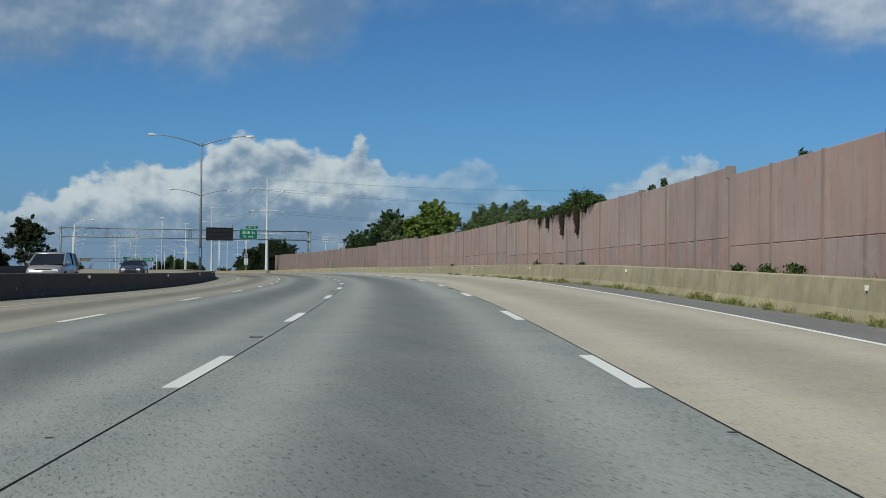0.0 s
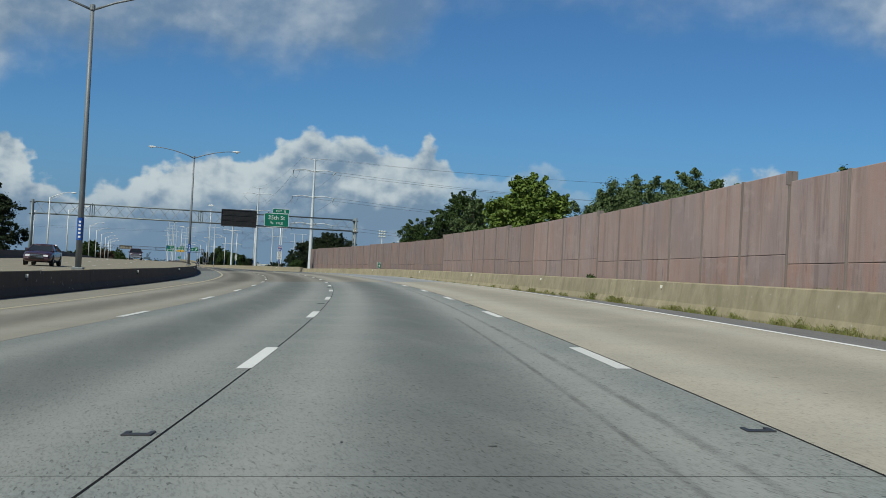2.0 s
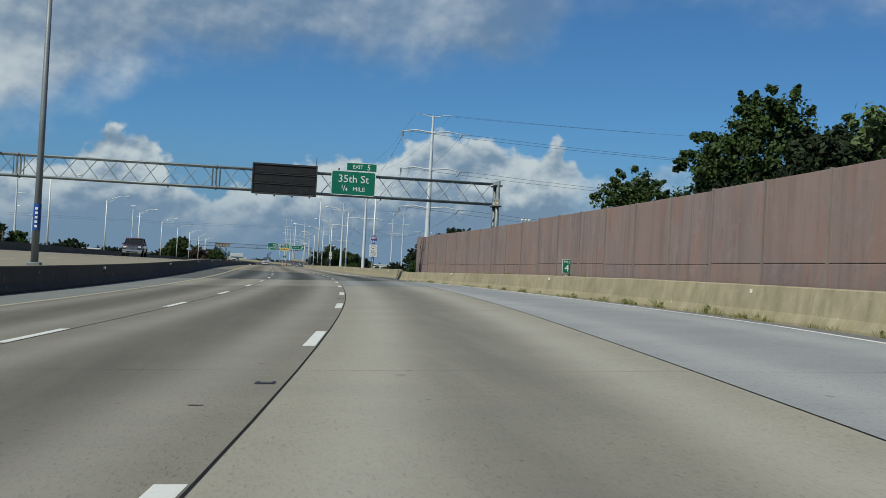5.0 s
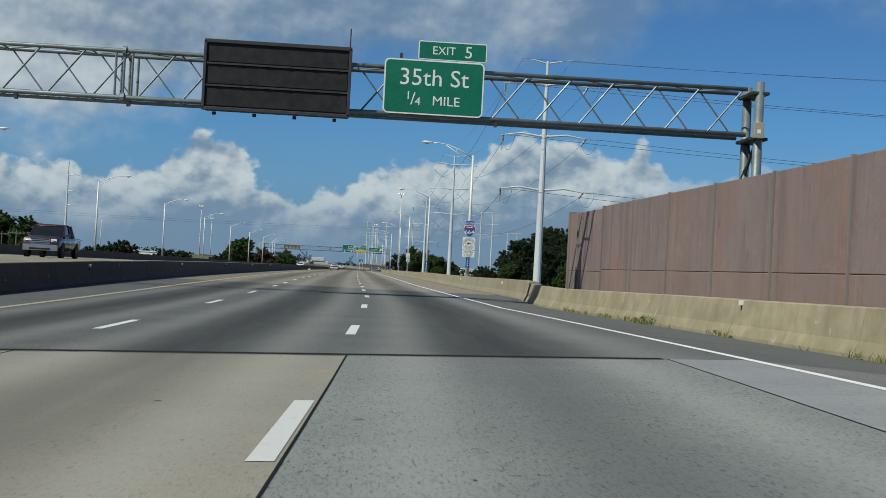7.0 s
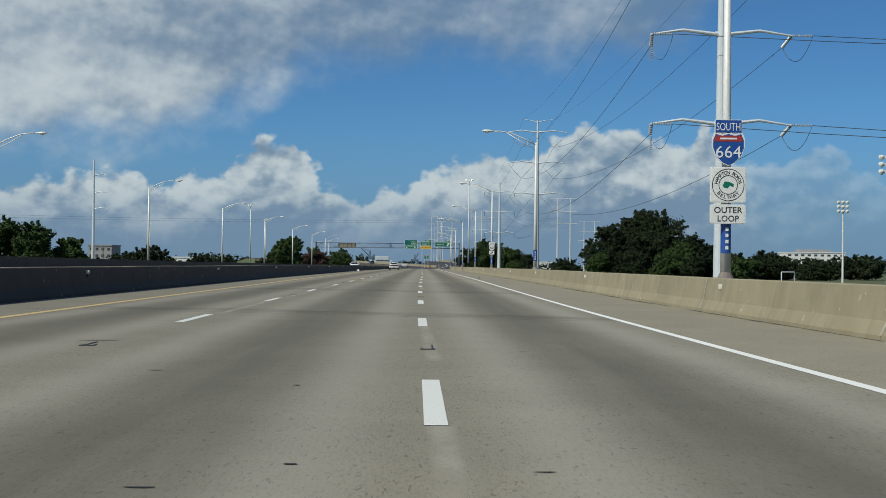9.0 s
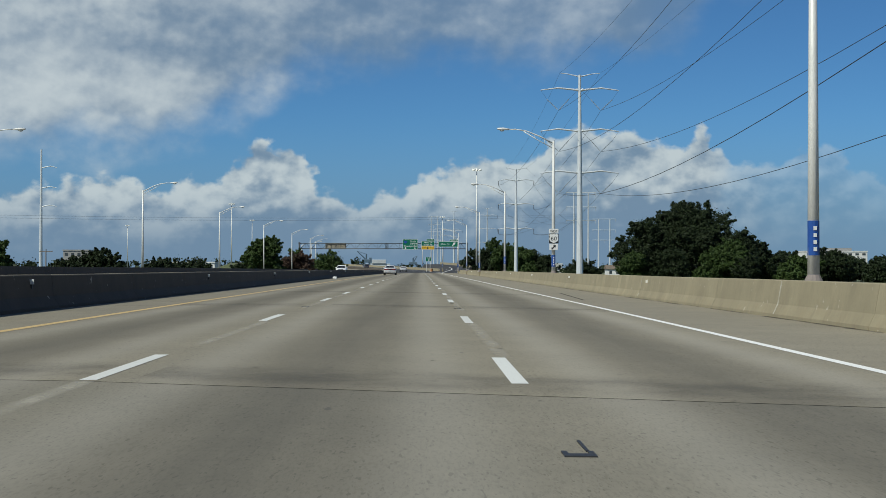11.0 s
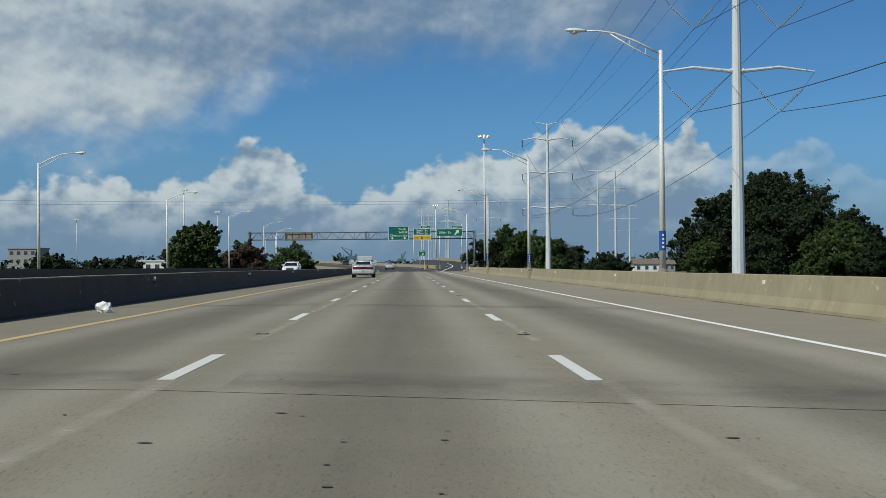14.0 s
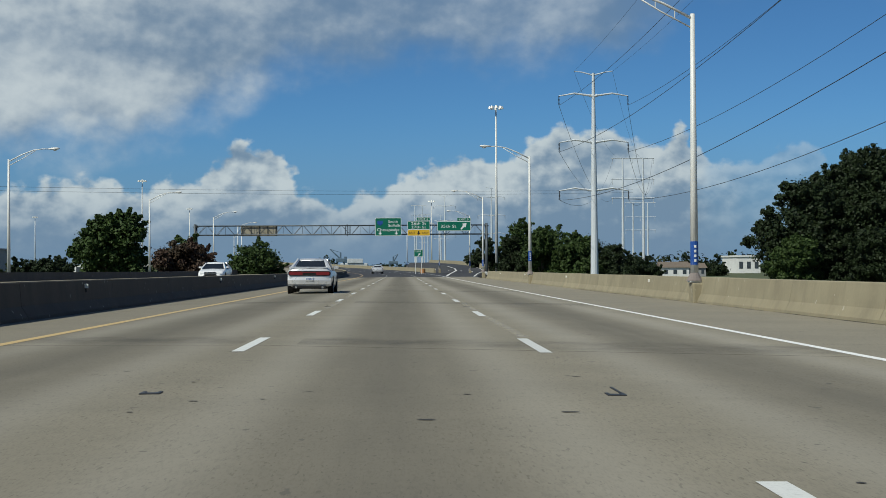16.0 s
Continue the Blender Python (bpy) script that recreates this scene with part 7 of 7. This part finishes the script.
VAN = [(0.0, .86, .4, 1.1, 1.15), (.1, .93, .3, 1.12, 1.18), (1.5, .97, .25, 1.1, 1.14), (3.2, .97, .25, 1.06, 1.12), (4.2, .95, .27, .98, 1.06), (4.85, .88, .3, .84, .92), (5.05, .75, .36, .7, .76)]
PICKUP = [(0.0, .92, .5, 1.1, 1.14), (.1, .98, .42, 1.14, 1.18), (2.0, 1.0, .4, 1.14, 1.18), (3.8, 1.0, .4, 1.12, 1.2), (4.8, .99, .42, 1.1, 1.18), (5.6, .97, .45, 1.02, 1.1), (5.8, .9, .5, .9, .96)]


def oncoming(s, off, *a, **k):
    m = stand(s, off, opp_h(s), 180)
    return vehicle(m, *a, **k)


oncoming(74, -15.2, "van", "pewter minivan with headlights driving in the oncoming lanes", M["beige_grey"], VAN, (.15, .45, 3.0, 4.15, 1.1, 1.77, .9, .74), (1.0, 4.05), .35, plain_rear(.92, .8, 1.15), face(M["beige_grey"], 5.0, .8, .66, .84), category="van")
oncoming(110, -15.2, "sedan", "dark sedan driving in the oncoming lanes", M["charcoal"], SEDAN, (.55, 1.35, 2.7, 3.6, .99, 1.46, .84, .62), (.98, 4.03), .34, plain_rear(.86, .75, .92), face(M["charcoal"], 5.02, .8, .58, .72))
oncoming(152, -18.8, "sedan", "dark red sedan driving in the oncoming lanes", M["maroon"], SEDAN, (.55, 1.35, 2.7, 3.6, .99, 1.46, .84, .62), (.98, 4.03), .34, plain_rear(.86, .75, .92), face(M["maroon"], 5.02, .8, .58, .72))
oncoming(277, -17.2, "pickup_truck", "dark maroon pickup truck with chrome grille in the oncoming lanes", M["maroon"], PICKUP, (2.0, 2.15, 3.6, 4.3, 1.15, 1.86, .92, .76), (1.15, 4.75), .4, plain_rear(.95, .75, 1.1), face(M["chrome"], 5.78, .92, .82, 1.02, .5), category="pickup truck")
oncoming(556, -15.3, "sedan", "white sedan driving in the oncoming lanes", M["car_white"], SEDAN, (.55, 1.35, 2.7, 3.6, .99, 1.47, .84, .62), (.98, 4.03), .34, plain_rear(.86, .75, .92), face(M["car_white"], 5.02, .8, .58, .72))
vehicle(stand(688, -3.9, 0.01), "sedan", "small silver car far ahead in the middle lane", M["silver"], SEDAN, (.55, 1.35, 2.7, 3.6, .99, 1.47, .84, .62), (.98, 4.03), .34, plain_rear(.86, .75, .92), None)
vehicle(stand(800, -5.2, 0.01), "sport_utility", "small dark car far ahead in the middle lane", M["charcoal"], VAN, (.15, .45, 3.0, 4.15, 1.1, 1.75, .9, .74), (1.0, 4.05), .35, plain_rear(.92, .8, 1.15), None)


# ---- distant buildings and port ----
def block(x0, x1, y, z1, rows, cols, mat, label, name="building", depth=25):
    t = thing(name, pose((x0 + x1) / 2, y, -2.6), label, "building")
    w, h = (x1 - x0) / 2, z1 + 2.6
    part("wall", boxed(-w, w, 0, depth, 0, h), mat, t)
    part("roof", boxed(-w - .4, w + .4, -.4, depth + .4, h, h + .7), mat, t)
    for i in range(rows):
        for j in range(cols):
            xa = -w + 2 * w * (j + .25) / cols
            xb = -w + 2 * w * (j + .75) / cols
            part("window", boxed(xa, xb, -.06, .1, h * (i + .3) / rows, h * (i + .72) / rows), M["window_dark"], t)
    return t


b = block(303, 352, 1355, 13.6, 4, 9, M["building_white"], "white multi-storey building beyond the trees")
part("plant_room", boxed(-12, 14, 6, 18, 16.9, 19.2), M["building_tan"], b)
block(136.5, 146, 1000, 4.2, 1, 3, M["building_white"], "low white building with a plain roof beyond the field")
block(-214, -199, 1120, 10.5, 3, 4, M["building_tan"], "grey industrial building on the horizon")
t = thing("silo_group", pose(-232, 980, -2.6), "pale concrete grain silos beside a headhouse", "silo")
for k in range(4):
    part("silo", tubed([(k * 4.2, 0, 0), (k * 4.2, 0, 17)], 2.1, 12), M["building_tan"], t)
part("headhouse", boxed(10, 18, -2, 4, 0, 21), M["building_tan"], t)
block(-168, -128, 1150, 3.4, 1, 8, M["building_white"], "long low white shed on the horizon", "warehouse")
block(70, 100, 1250, 3.0, 1, 7, M["building_white"], "long low white building on the horizon", "warehouse")
block(36, 60, 1250, 2.4, 1, 6, M["building_white"], "long low white building on the horizon", "warehouse")


def gabled_house(x, y, w, d, wall_h, ridge, mat, label):
    """A small house with a pitched roof, seen from its long side."""
    t = thing("house", pose(x, y, -2.6), label, "house")
    part("wall", boxed(-w / 2, w / 2, 0, d, 0, wall_h), mat, t)
    bm = bmesh.new()
    e = 0.4
    low = [bm.verts.new(p) for p in ((-w / 2 - e, -e, wall_h - .1), (w / 2 + e, -e, wall_h - .1), (w / 2 + e, d + e, wall_h - .1), (-w / 2 - e, d + e, wall_h - .1))]
    top_ = [bm.verts.new(p) for p in ((-w / 2 - e, d / 2, ridge), (w / 2 + e, d / 2, ridge))]
    for f in ((low[0], low[1], top_[1], top_[0]), (low[2], low[3], top_[0], top_[1]), (low[1], low[2], top_[1]), (low[3], low[0], top_[0]), (low[3], low[2], low[1], low[0])):
        bm.faces.new(f)
    part("roof", bm, M["wood_pole"], t, "dark shingled pitched roof")
    for k in range(3):
        xa = -w / 2 + w * (k + .3) / 3
        part("window", boxed(xa, xa + w * .13, -.05, .1, wall_h * .35, wall_h * .75), M["window_dark"], t)


gabled_house(78, 842, 8, 7, 3.0, 4.6, M["building_white"], "small white house with a dark pitched roof")
gabled_house(88, 860, 6, 7, 2.8, 4.2, M["building_tan"], "small grey house with a dark pitched roof")
gabled_house(93, 700, 5, 6, 2.6, 3.9, M["building_white"], "small white shed with a pitched roof beyond the barrier")


def crane(x, y, h, jib, lean):
    t = thing("port_crane", pose(x, y, -2.6), "distant blue-grey harbour crane with a raised jib", "crane", "harbour cranes")
    for dx in (-5, 5):
        for dy in (-4, 4):
            part("leg", tubed([(dx, dy, 0), (dx * .5, dy * .5, h * .45)], .7, 6), M["crane"], t)
    part("cabin", boxed(-4, 4, -4, 4, h * .42, h * .58, .3), M["crane"], t)
    part("mast", tubed([(0, 0, h * .55), (0, 0, h * .85)], .8, 6), M["crane"], t)
    part("jib", tubed([(0, 0, h * .55), (jib * lean, 0, h)], [.9, .4], 6), M["crane"], t)
    part("stay", tubed([(0, 0, h * .85), (jib * lean, 0, h)], .2, 4), M["crane"], t)


crane(-52, 1600, 19, 9, -1)
crane(-62, 1630, 12, 2, 1)
crane(-7, 1650, 15, 4, 1)
t = thing("ship_house", pose(-42, 1640, -2.6), "distant grey ship superstructure above the road", "ship")
part("bridge", boxed(-12, 12, 0, 10, 0, 7, .4), M["ship_grey"], t)
part("wheelhouse", boxed(-6, 8, -1, 8, 7.1, 11, .3), M["ship_grey"], t)
part("funnel", boxed(-9, -6.5, 3, 7, 7.1, 13, .3), M["crane"], t)

# ---- the many slabs and markings ----
slabs()
wide_slabs()
markings()
stains()
gutter()
chips()
plastic_bag()
